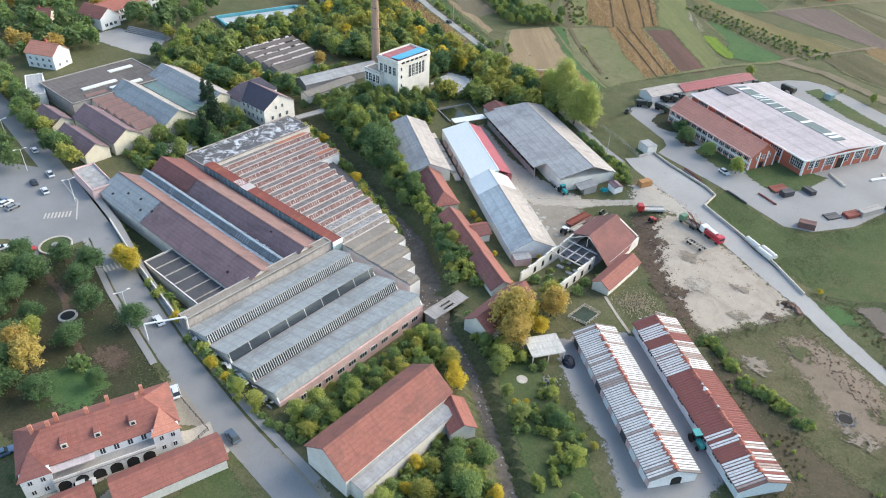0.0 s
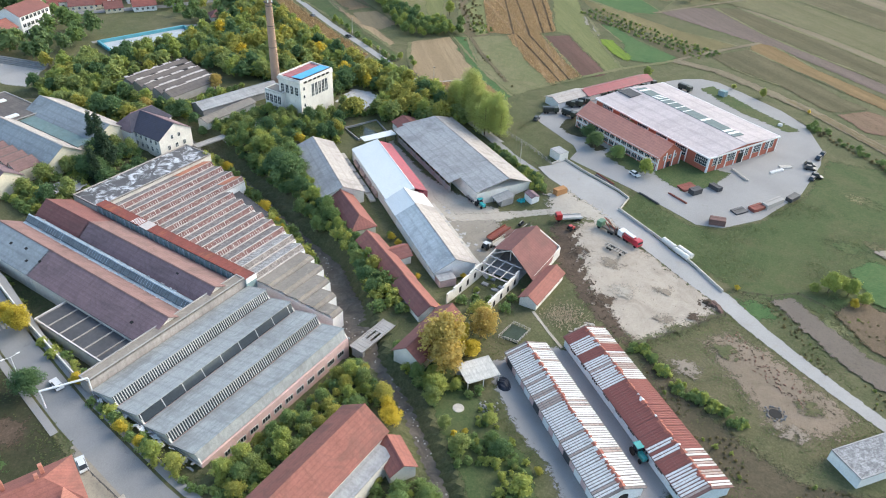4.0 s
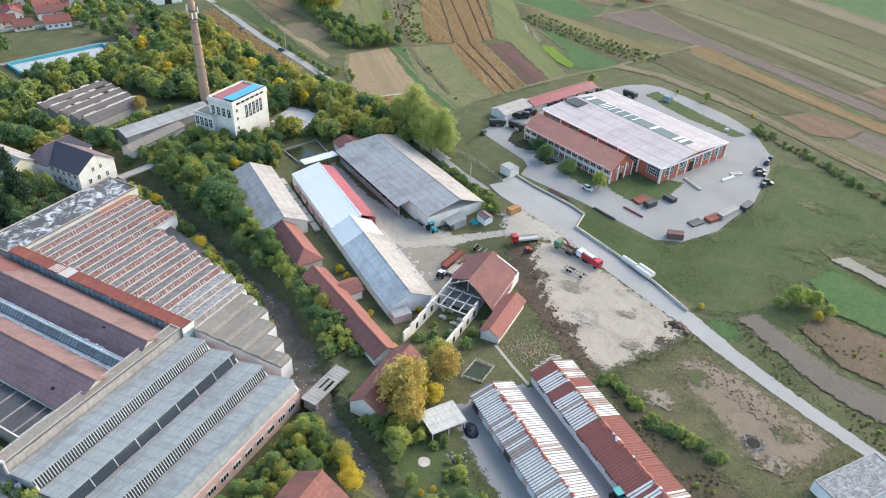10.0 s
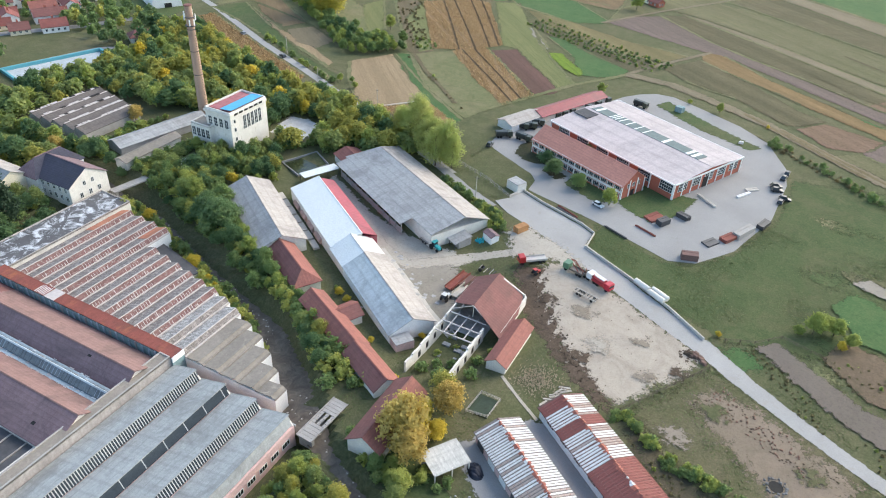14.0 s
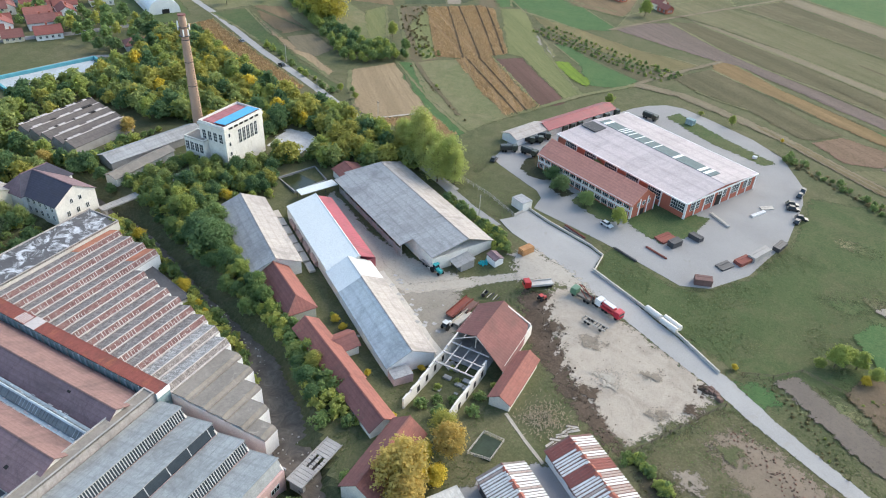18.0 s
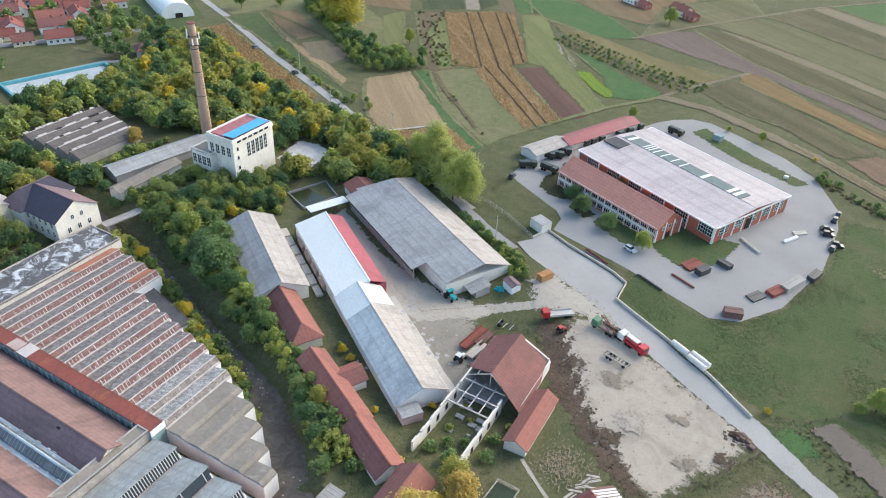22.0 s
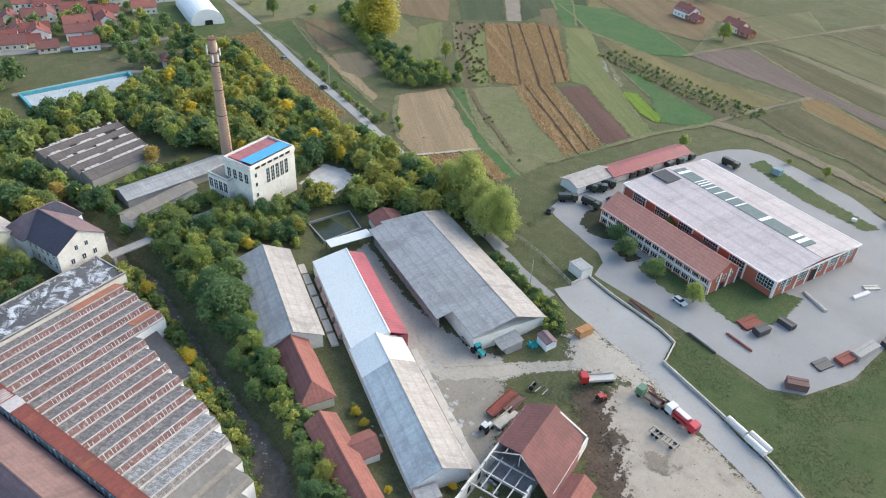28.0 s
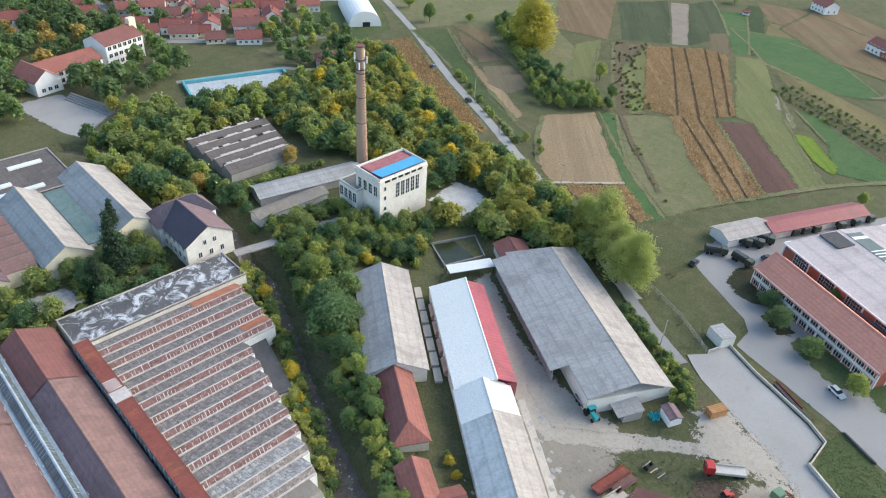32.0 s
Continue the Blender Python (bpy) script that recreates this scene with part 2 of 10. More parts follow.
def blotched(name, c, dark, rust):
    """Old pale roofing: worn patches, black run-off stains down the slope and rusty traces; local x runs down the slope, y along the bay."""
    k = Nodes(name, 0.85, 0.0, 0.2)
    a = k.ramp(k.noise(0.8, 8, 0.8, distort=0.9), [(0.41, scaled(c, 0.38)), (0.5, c), (0.57, scaled(c, 1.6))])
    run = k.noise(1.1, 7, 0.82, k.mapped((0.3, 1.0, 0.3)))
    a = k.mix(k.math('MULTIPLY', k.span(run, 0.50, 0.60), 0.9), a, dark)
    a = k.mix(k.math('MULTIPLY', k.span(k.noise(0.16, 8, 0.8, distort=1.4), 0.51, 0.60), 0.7), a, scaled(dark, 1.2))
    a = k.mix(k.math('MULTIPLY', k.span(k.noise(0.8, 7, 0.82, k.mapped((0.3, 0.8, 0.3), (0, 0, 20))), 0.56, 0.64), 0.8), a, rust)
    wv = k.wave(0.314 / 1.1, k.mapped((1, 1, 1)), 'Y', 1.2, 3)
    a = k.mix(k.math('MULTIPLY', k.span(wv, 0.88, 1.0), 0.65), a, scaled(dark, 1.1))
    g = k.noise(3.5, 5, 0.75)
    a = k.mix(0.35, a, k.ramp(g, [(0.38, scaled(c, 0.3)), (0.62, scaled(c, 1.6))]))
    k.color(a)
    k.bump(g, 0.4, 0.04)
    return k.done()


M = {}
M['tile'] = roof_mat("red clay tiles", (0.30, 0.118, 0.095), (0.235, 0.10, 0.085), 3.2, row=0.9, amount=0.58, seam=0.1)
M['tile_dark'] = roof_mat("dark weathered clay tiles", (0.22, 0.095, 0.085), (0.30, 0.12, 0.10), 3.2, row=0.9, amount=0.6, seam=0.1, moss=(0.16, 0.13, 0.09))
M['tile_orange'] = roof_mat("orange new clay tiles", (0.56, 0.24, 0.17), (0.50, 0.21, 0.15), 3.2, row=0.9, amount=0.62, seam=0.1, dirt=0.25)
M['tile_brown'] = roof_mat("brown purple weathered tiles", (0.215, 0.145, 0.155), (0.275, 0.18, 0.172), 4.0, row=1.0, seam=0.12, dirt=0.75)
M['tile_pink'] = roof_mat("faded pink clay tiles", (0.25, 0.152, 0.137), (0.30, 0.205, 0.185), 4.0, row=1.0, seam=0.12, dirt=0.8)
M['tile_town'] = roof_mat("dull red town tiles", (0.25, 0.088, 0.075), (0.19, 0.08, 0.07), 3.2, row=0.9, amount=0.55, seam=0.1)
M['tile_office'] = roof_mat("light red concrete tiles", (0.62, 0.27, 0.20), (0.55, 0.24, 0.18), 3.2, row=0.9, amount=0.62, seam=0.08, dirt=0.15)
M['tile_barn'] = roof_mat("weathered red clay tiles with moss", (0.285, 0.115, 0.092), (0.21, 0.12, 0.095), 3.2, row=0.9, amount=0.5, seam=0.1, dirt=0.8, moss=(0.17, 0.12, 0.085))
M['slate'] = roof_mat("dark slate", (0.06, 0.06, 0.085), (0.10, 0.09, 0.11), 2.0, row=0.6)
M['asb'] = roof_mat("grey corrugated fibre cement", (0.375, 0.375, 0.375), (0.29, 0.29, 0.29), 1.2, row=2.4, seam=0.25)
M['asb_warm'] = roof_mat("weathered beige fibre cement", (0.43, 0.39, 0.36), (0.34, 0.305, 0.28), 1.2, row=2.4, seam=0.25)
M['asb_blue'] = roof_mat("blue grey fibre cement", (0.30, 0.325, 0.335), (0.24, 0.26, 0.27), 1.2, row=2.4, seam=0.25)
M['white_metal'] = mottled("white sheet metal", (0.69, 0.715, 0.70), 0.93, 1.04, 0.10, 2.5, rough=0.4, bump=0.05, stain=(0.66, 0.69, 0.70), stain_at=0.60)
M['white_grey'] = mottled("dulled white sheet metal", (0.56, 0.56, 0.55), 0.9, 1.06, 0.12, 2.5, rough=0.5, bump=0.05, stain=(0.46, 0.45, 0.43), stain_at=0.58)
M['asb_pale'] = roof_mat("pale bleached fibre cement", (0.47, 0.515, 0.53), (0.39, 0.42, 0.43), 1.2, row=2.4, seam=0.25)
M['pink_metal'] = roof_mat("dark pink sheet metal", (0.40, 0.095, 0.115), (0.35, 0.08, 0.10), 1.1, row=6.0, rough=0.5, seam=0.3)
M['red_metal'] = roof_mat("dark red sheet metal", (0.30, 0.062, 0.078), (0.26, 0.055, 0.068), 1.1, row=6.0, rough=0.5, seam=0.3)
M['hall_roof'] = roof_mat("pale membrane roof", (0.49, 0.43, 0.43), (0.45, 0.39, 0.39), 6.0, row=6.0, rough=0.7, seam=0.12, dirt=0.3)
M['rust'] = roof_mat("rusted sheet metal", (0.24, 0.072, 0.056), (0.66, 0.29, 0.08), 1.0, row=3.0, amount=0.53)
M['tar'] = mottled("grey brown tar felt", (0.265, 0.235, 0.20), 0.7, 1.2, 0.12, 1.2, stain=(0.35, 0.315, 0.27), stain_at=0.58)
M['tar_dark'] = mottled("dark tar felt", (0.085, 0.085, 0.09), 0.7, 1.4, 0.15, 1.0, stain=(0.16, 0.15, 0.145), stain_at=0.6)
M['saw'] = blotched("weathered pale concrete roof", (0.262, 0.236, 0.22), (0.098, 0.086, 0.082), (0.235, 0.142, 0.126))
M['saw_white'] = blotched("whitish concrete roof", (0.40, 0.385, 0.365), (0.14, 0.13, 0.126), (0.29, 0.18, 0.16))
M['cover_orange'] = roof_mat("orange roof sheeting", (0.50, 0.20, 0.12), (0.44, 0.17, 0.10), 1.1, row=4.0)
M['ruin_roof'] = roof_mat("brown grey ruined roof", (0.15, 0.13, 0.12), (0.25, 0.215, 0.19), 1.4, row=2.2, amount=0.54, dirt=0.9)
M['gutter_blue'] = roof_mat("pale blue weathered zinc", (0.42, 0.50, 0.55), (0.34, 0.40, 0.43), 1.4, row=3.0, dirt=0.6)
M['ribbed_glass'] = roof_mat("dirty ribbed lantern glazing", (0.19, 0.225, 0.23), (0.13, 0.145, 0.145), 0.8, row=6.0, seam=0.8, dirt=0.6, rough=0.22)
M['hut_felt'] = blotched("weathered grey roof felt", (0.27, 0.272, 0.28), (0.12, 0.12, 0.125), (0.40, 0.40, 0.40))
M['peel'] = mottled("peeling white flat roof", (0.10, 0.10, 0.105), 0.7, 1.3, 0.09, 0.8, stain=(0.55, 0.57, 0.60), stain_at=0.49)
M['mill_roof'] = roof_mat("pale grey blue shed roof", (0.36, 0.378, 0.375), (0.28, 0.29, 0.287), 2.0, row=3.0)
M['plaster'] = mottled("dirty white plaster", (0.70, 0.665, 0.61), 0.8, 1.1, 0.3, 3.0, stain=(0.40, 0.35, 0.30), stain_at=0.64)
M['plaster_y'] = mottled("pale cream plaster", (0.72, 0.65, 0.51), 0.85, 1.1, 0.3, 3.0, stain=(0.42, 0.36, 0.28), stain_at=0.66)
M['plaster_pink'] = mottled("faded pink plaster", (0.66, 0.46, 0.435), 0.8, 1.15, 0.3, 3.0, stain=(0.55, 0.47, 0.43), stain_at=0.6)
M['plaster_grey'] = mottled("grey render", (0.36, 0.34, 0.32), 0.8, 1.15, 0.3, 3.0)
M['white'] = mottled("white paint", (0.78, 0.78, 0.77), 0.9, 1.05, 0.4, 3.0, rough=0.6)
M['brick'] = mottled("red brick", (0.38, 0.125, 0.085), 0.85, 1.12, 0.4, 4.0)
M['concrete'] = mottled("concrete paving", (0.285, 0.278, 0.272), 0.80, 1.12, 0.05, 5.0, stain=(0.24, 0.23, 0.215), stain_at=0.62)
M['asphalt'] = mottled("grey asphalt", (0.235, 0.235, 0.235), 0.8, 1.15, 0.06, 5.0, stain=(0.15, 0.15, 0.155), stain_at=0.62)
M['glass'] = mottled("dark window glass", (0.03, 0.04, 0.05), 0.8, 1.3, 0.8, 3.0, rough=0.15, bump=0.0, spec=0.6)
M['teal'] = mottled("teal glazing", (0.23, 0.335, 0.345), 0.7, 1.25, 0.3, 1.5, rough=0.6, stain=(0.34, 0.40, 0.40), stain_at=0.55)
M['frame'] = mottled("white window frames", (0.70, 0.70, 0.68), 0.9, 1.1, 0.5, 3.0)
# near-black plates for openings: the unlit inside put into the colour
M['dark'] = mottled("dark interior", (0.025, 0.024, 0.023), 0.8, 1.2, 0.4, 2.0)
M['metal_dark'] = mottled("dark steel", (0.06, 0.06, 0.065), 0.8, 1.3, 0.5, 3.0, rough=0.5)
M['slab'] = mottled("pale concrete slab", (0.50, 0.46, 0.41), 0.8, 1.1, 0.4, 2.0)
M['rubble'] = mottled("rubble", (0.36, 0.35, 0.34), 0.6, 1.35, 0.4, 1.2, bump=0.8)


def ground_mat(name, cols, big=0.03, mid=0.25, fine=1.6, bump=0.6):
    """Soil or grass: three colours in patches of three sizes and fine grain."""
    k = Nodes(name, 0.95, 0.0, 0.15)
    a = k.ramp(k.noise(big, 8, 0.7, distort=1.2), [(0.38, cols[0]), (0.5, cols[1]), (0.62, cols[2])])
    b = k.ramp(k.noise(mid, 8, 0.78, distort=0.8), [(0.34, scaled(cols[0], 0.55)), (0.5, cols[1]), (0.66, scaled(cols[2], 1.25))])
    a = k.mix(0.45, a, b)
    d = k.span(k.noise(big * 2.6, 7, 0.72, distort=1.5), 0.54, 0.70)
    a = k.mix(k.math('MULTIPLY', d, 0.55), a, scaled(cols[0], 0.6))
    g = k.noise(fine, 7, 0.85)
    a = k.mix(0.45, a, k.ramp(g, [(0.32, scaled(cols[1], 0.3)), (0.5, cols[1]), (0.68, scaled(cols[2], 1.5))]))
    k.color(a)
    k.bump(g, bump, 0.15)
    return k.done()


SOFT = {}


def soft(material):
    """The same ground cover, thinning out towards the rim of its patch in a ragged way."""
    if material.name not in SOFT:
        m = material.copy()
        t = m.node_tree
        out = t.nodes["Material Output"]
        src = out.inputs[0].links[0].from_socket
        at = t.nodes.new("ShaderNodeAttribute")
        at.attribute_name = "rim"
        nz = t.nodes.new("ShaderNodeTexNoise")
        nz.inputs["Scale"].default_value = 0.55
        nz.inputs["Detail"].default_value = 7
        nz.inputs["Roughness"].default_value = 0.8
        t.links.new(t.nodes.new("ShaderNodeTexCoord").outputs["Object"], nz.inputs["Vector"])
        am = t.nodes.new("ShaderNodeMapRange")
        am.inputs["From Min"].default_value = 0.33
        am.inputs["From Max"].default_value = 0.67
        am.inputs["To Min"].default_value = -0.42
        am.inputs["To Max"].default_value = 0.42
        t.links.new(nz.outputs["Fac"], am.inputs["Value"])
        ad = t.nodes.new("ShaderNodeMath")
        t.links.new(at.outputs["Fac"], ad.inputs[0])
        t.links.new(am.outputs[0], ad.inputs[1])
        mr = t.nodes.new("ShaderNodeMapRange")
        mr.inputs["From Min"].default_value = 0.44
        mr.inputs["From Max"].default_value = 0.57
        t.links.new(ad.outputs[0], mr.inputs["Value"])
        tr = t.nodes.new("ShaderNodeBsdfTransparent")
        mx = t.nodes.new("ShaderNodeMixShader")
        t.links.new(mr.outputs[0], mx.inputs[0])
        t.links.new(tr.outputs[0], mx.inputs[1])
        t.links.new(src, mx.inputs[2])
        t.links.new(mx.outputs[0], out.inputs[0])
        SOFT[material.name] = m
    return SOFT[material.name]


def crop_mat(name, c, c2, turn, pitch=1.4, strength=0.5):
    """Drilled or ploughed rows running at the angle turn."""
    k = Nodes(name, 0.95, 0.0, 0.1)
    v = k.mapped((1, 1, 1), (0, 0, -turn))
    w = k.wave(0.314 / (pitch * 0.6), v, 'Y', 5.0, 4)
    wide = k.noise(0.33 / pitch, 4, 0.6, k.mapped((0.035, 1.0, 1.0), (0, 0, -turn)))
    st = k.noise(0.8, 6, 0.75, k.mapped((0.10, 1.0, 1.0), (0, 0, -turn)))
    a = k.mix(k.span(st, 0.3, 0.7), scaled(c, 0.74), scaled(c, 1.2))
    a = k.mix(k.math('MULTIPLY', k.span(wide, 0.45, 0.60), 0.85), a, scaled(c2, 0.85))
    wide2 = k.noise(0.16 / pitch, 3, 0.5, k.mapped((0.05, 1.0, 1.0), (0, 0, -turn)))
    a = k.mix(k.math('MULTIPLY', k.span(wide2, 0.50, 0.64), 0.7), a, scaled(c, 1.35))
    lines = k.noise(0.55, 5, 0.7, k.mapped((0.025, 1.0, 1.0), (0, 0, -turn)))
    a = k.mix(k.math('MULTIPLY', k.span(lines, 0.53, 0.66), 0.75), a, scaled(c2, 0.62))
    fade = k.span(k.noise(0.09, 5, 0.7), 0.4, 0.62)
    a = k.mix(k.math('MULTIPLY', k.math('MULTIPLY', w, fade), strength * 0.45), a, scaled(c2, 0.8))
    a = k.mix(k.math('MULTIPLY', k.span(k.noise(0.05, 7, 0.72, distort=1.2), 0.45, 0.62), 0.6), a, c2)
    g = k.noise(1.1, 7, 0.8)
    a = k.mix(0.5, a, k.ramp(g, [(0.32, scaled(c2, 0.55)), (0.5, c), (0.68, scaled(c, 1.4))]))
    k.color(a)
    k.bump(k.math('ADD', k.math('MULTIPLY', w, 0.12), g), 0.7, 0.25)
    return k.done()


M['ground'] = ground_mat("rough grass ground", ((0.064, 0.090, 0.037), (0.102, 0.108, 0.052), (0.168, 0.140, 0.088)))
M['grass'] = ground_mat("green meadow", ((0.046, 0.098, 0.032), (0.074, 0.106, 0.042), (0.125, 0.112, 0.060)))
M['grass_green'] = ground_mat("fresh green crop", ((0.050, 0.114, 0.042), (0.067, 0.128, 0.047), (0.106, 0.138, 0.058)))
M['grass_pale'] = ground_mat("dry pale grass", ((0.100, 0.132, 0.053), (0.150, 0.154, 0.074), (0.225, 0.188, 0.118)))
M['dirt'] = ground_mat("dark earth", ((0.10, 0.075, 0.055), (0.085, 0.062, 0.045), (0.16, 0.12, 0.09)), 0.08)
M['gravel'] = ground_mat("pale gravel", ((0.47, 0.43, 0.375), (0.41, 0.37, 0.315), (0.31, 0.27, 0.22)), 0.05)
M['lane'] = mottled("pale concrete lane", (0.345, 0.335, 0.322), 0.84, 1.1, 0.07, 5.0, stain=(0.31, 0.29, 0.265), stain_at=0.58, bump=0.1)
M['meadow'] = ground_mat("mixed green and dry meadow", ((0.046, 0.090, 0.029), (0.074, 0.100, 0.040), (0.125, 0.110, 0.062)), 0.035, 0.2, 1.4)


M['lot'] = ground_mat("pale churned soil", ((0.52, 0.46, 0.39), (0.42, 0.365, 0.30), (0.21, 0.175, 0.14)), 0.11, 0.6, 1.6, 0.9)
# leaf litter tones, darkened by the park trees' shade put into the colour
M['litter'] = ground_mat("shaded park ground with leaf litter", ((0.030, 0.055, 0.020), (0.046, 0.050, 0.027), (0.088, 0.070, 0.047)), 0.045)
M['loam'] = ground_mat("brown loam", ((0.32, 0.275, 0.225), (0.26, 0.22, 0.175), (0.18, 0.145, 0.11)), 0.1, 0.4)
M['dust'] = ground_mat("trodden grey brown dirt", ((0.34, 0.31, 0.265), (0.28, 0.25, 0.21), (0.19, 0.175, 0.135)), 0.06)


def leaf_mat(name, c, c2, c3):
    """Each leaf clump its own shade, boughs that turn, and a shade for each tree."""
    k = Nodes(name, 0.75, 0.0, 0.2)
    a = k.ramp(k.island(), [(0.0, scaled(c, 0.85)), (0.45, c), (0.8, c2), (1.0, c3)])
    b = k.ramp(k.random(), [(0.0, scaled(c, 0.75)), (0.4, c), (0.8, c2), (1.0, c3)])
    d = k.ramp(k.noise(0.35, 3, 0.6), [(0.35, scaled(c, 0.8)), (0.52, c), (0.68, c3)])
    c_ = k.mix(0.5, k.mix(0.5, a, d), b)
    k.color(c_)
    tl = k.t.nodes.new("ShaderNodeBsdfTranslucent")
    mx = k.t.nodes.new("ShaderNodeMixShader")
    mx.inputs[0].default_value = 0.5
    k.link(c_, tl.inputs[0])
    k.link(k.b.outputs[0], mx.inputs[1])
    k.link(tl.outputs[0], mx.inputs[2])
    k.link(mx.outputs[0], k.t.nodes["Material Output"].inputs[0])
    return k.done()


M['leaf'] = leaf_mat("green leaves", (0.205, 0.30, 0.112), (0.28, 0.35, 0.125), (0.41, 0.41, 0.14))
M['leaf_dark'] = leaf_mat("dark green leaves", (0.120, 0.205, 0.092), (0.155, 0.240, 0.10), (0.21, 0.265, 0.11))
M['leaf_light'] = leaf_mat("light green leaves", (0.33, 0.40, 0.115), (0.43, 0.45, 0.128), (0.56, 0.51, 0.15))
M['leaf_pale'] = leaf_mat("pale green leaves", (0.40, 0.46, 0.15), (0.47, 0.50, 0.16), (0.53, 0.52, 0.18))
M['leaf_olive'] = leaf_mat("olive yellow leaves", (0.37, 0.37, 0.10), (0.46, 0.43, 0.11), (0.58, 0.49, 0.12))
M['leaf_gold'] = leaf_mat("golden green leaves", (0.50, 0.46, 0.10), (0.60, 0.52, 0.11), (0.66, 0.55, 0.13))
M['leaf_yellow'] = leaf_mat("yellow autumn leaves", (0.62, 0.50, 0.08), (0.74, 0.58, 0.09), (0.78, 0.63, 0.12))
M['leaf_orange'] = leaf_mat("brown orange autumn leaves", (0.50, 0.375, 0.125), (0.60, 0.45, 0.145), (0.55, 0.46, 0.15))
M['leaf_spruce'] = leaf_mat("dark conifer needles", (0.049, 0.085, 0.051), (0.067, 0.107, 0.061), (0.098, 0.128, 0.073))
M['leaf_weed'] = leaf_mat("brown green weeds", (0.22, 0.195, 0.10), (0.27, 0.225, 0.12), (0.33, 0.25, 0.14))
M['leaf_grass'] = leaf_mat("grass blades", (0.11, 0.145, 0.058), (0.15, 0.165, 0.07), (0.21, 0.19, 0.10))
M['leaf_maize'] = leaf_mat("dry maize leaves", (0.52, 0.37, 0.20), (0.60, 0.44, 0.25), (0.46, 0.34, 0.18))
M['bark'] = mottled("grey brown bark", (0.12, 0.095, 0.07), 0.7, 1.3, 1.0, 8.0)

from mathutils.geometry import tessellate_polygon

# ---- ground, river, roads, fields ----
RIVER = [(260, -170), (120, -70), (40, 2), (0, 38), (-30, 64), (-42.2, 75.3), (-54.9, 85), (-69.9, 96.4), (-81, 102), (-92.1, 108), (-102.8, 116.3), (-117, 125.5), (-128.6, 131.3),
         (-149, 138.1), (-167.9, 145.2), (-188.5, 152.4), (-205, 157.1), (-220.7, 161), (-245, 162), (-275, 156), (-300, 140)]


# camera place at 12 s: scaling about it keeps the view while lowering
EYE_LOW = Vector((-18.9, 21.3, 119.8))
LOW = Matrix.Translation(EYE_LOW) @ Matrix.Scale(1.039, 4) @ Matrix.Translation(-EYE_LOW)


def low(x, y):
    """Place of a point of the mill's plan, scaled about the camera's place to fit its view, about four metres below the
    fields.
    """
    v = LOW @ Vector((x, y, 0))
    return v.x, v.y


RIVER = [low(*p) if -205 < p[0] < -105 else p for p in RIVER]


def hollow(x, y):
    """How far the mill, fitted to the camera's view, and its stretch of the river are put below the fields."""
    sd = np.full(np.shape(x), -1e9)
    for x0, y0, x1, y1 in ((-206, 63, -89.5, 110), (-212, 108, -150, 146), (-160, 108, -104, 124)):
        sd = np.maximum(sd, np.minimum(np.minimum(x - x0, x1 - x), np.minimum(y - y0, y1 - y)))
    s = np.clip(sd / 5 + 0.7, 0, 1)
    w = np.clip((-94 - x) / 14, 0, 1) * np.clip((x + 232) / 25, 0, 1)
    s = np.maximum(s, w * np.clip((10 - river_distance(x, y)) / 6, 0, 1))
    return 4.0 * s * s * (3 - 2 * s)


def sink(x, y):
    """How far the yard of the long sheds is put below the fields, to fit the camera's view."""
    u = 0.857 * (x + 124) - 0.515 * (y - 180)
    v = 0.515 * (x + 124) + 0.857 * (y - 180)
    s = np.clip((1.35 - np.hypot(u / 62, v / 32)) / 0.6, 0, 1)
    return 2.6 * s * s * (3 - 2 * s)


def sunk(x, y, z=0.0):
    """Place of a point of the plan on that lower ground, scaled about the camera's place to fit its view."""
    px, py, pz, k = x, y, z, 1.0
    for _ in range(4):
        k = 1 + float(sink(px, py)) / (EYE_LOW.z - z)
        px, py, pz = EYE_LOW.x + (x - EYE_LOW.x) * k, EYE_LOW.y + (y - EYE_LOW.y) * k, EYE_LOW.z + (z - EYE_LOW.z) * k
    return px, py, pz, k


def river_distance(x, y):
    d = np.full(np.shape(x), 1e9)
    for (ax, ay), (bx, by) in zip(RIVER, RIVER[1:]):
        ux, uy = bx - ax, by - ay
        t = np.clip(((x - ax) * ux + (y - ay) * uy) / (ux * ux + uy * uy), 0, 1)
        d = np.minimum(d, np.hypot(x - ax - t * ux, y - ay - t * uy))
    return d


def bed(x):
    """Width of the channel: narrow upstream, broad and shallow above the foot bridge."""
    return np.interp(x, (-150, -132, -120, -98, -84), (0.62, 0.75, 1.2, 1.28, 0.66))


def ground_z(x, y):
    x, y = np.asarray(x, float), np.asarray(y, float)
    w = bed(x)
    return -2.3 * np.clip((4.8 * w - river_distance(x, y)) / 1.9, 0, 1) - np.maximum(hollow(x, y), sink(x, y))


def spread(lo, hi, step, reach):
    core = list(np.arange(lo, hi + step, step))
    out, s = [], step
    a, b = core[0], core[-1]
    left, right = [], []
    while a > -reach:
        s *= 1.35
        a -= s
        b += s
        left.append(a)
        right.append(b)
    return np.array(left[::-1] + core + right)


gx, gy = spread(-310, 60, 1.6, 3500), spread(-10, 175, 1.6, 3500)
XX, YY = np.meshgrid(gx, gy)
ZZ = ground_z(XX, YY)
nx = len(gx)
gv = np.stack([XX.ravel(), YY.ravel(), ZZ.ravel()], 1)
ii = np.arange(len(gx) - 1)[None, :] + nx * np.arange(len(gy) - 1)[:, None]
ii = ii.ravel()
gf = np.stack([ii, ii + 1, ii + nx + 1, ii + nx], 1)
gme = bpy.data.meshes.new("ground")
gme.from_pydata(gv.tolist(), [], gf.tolist())
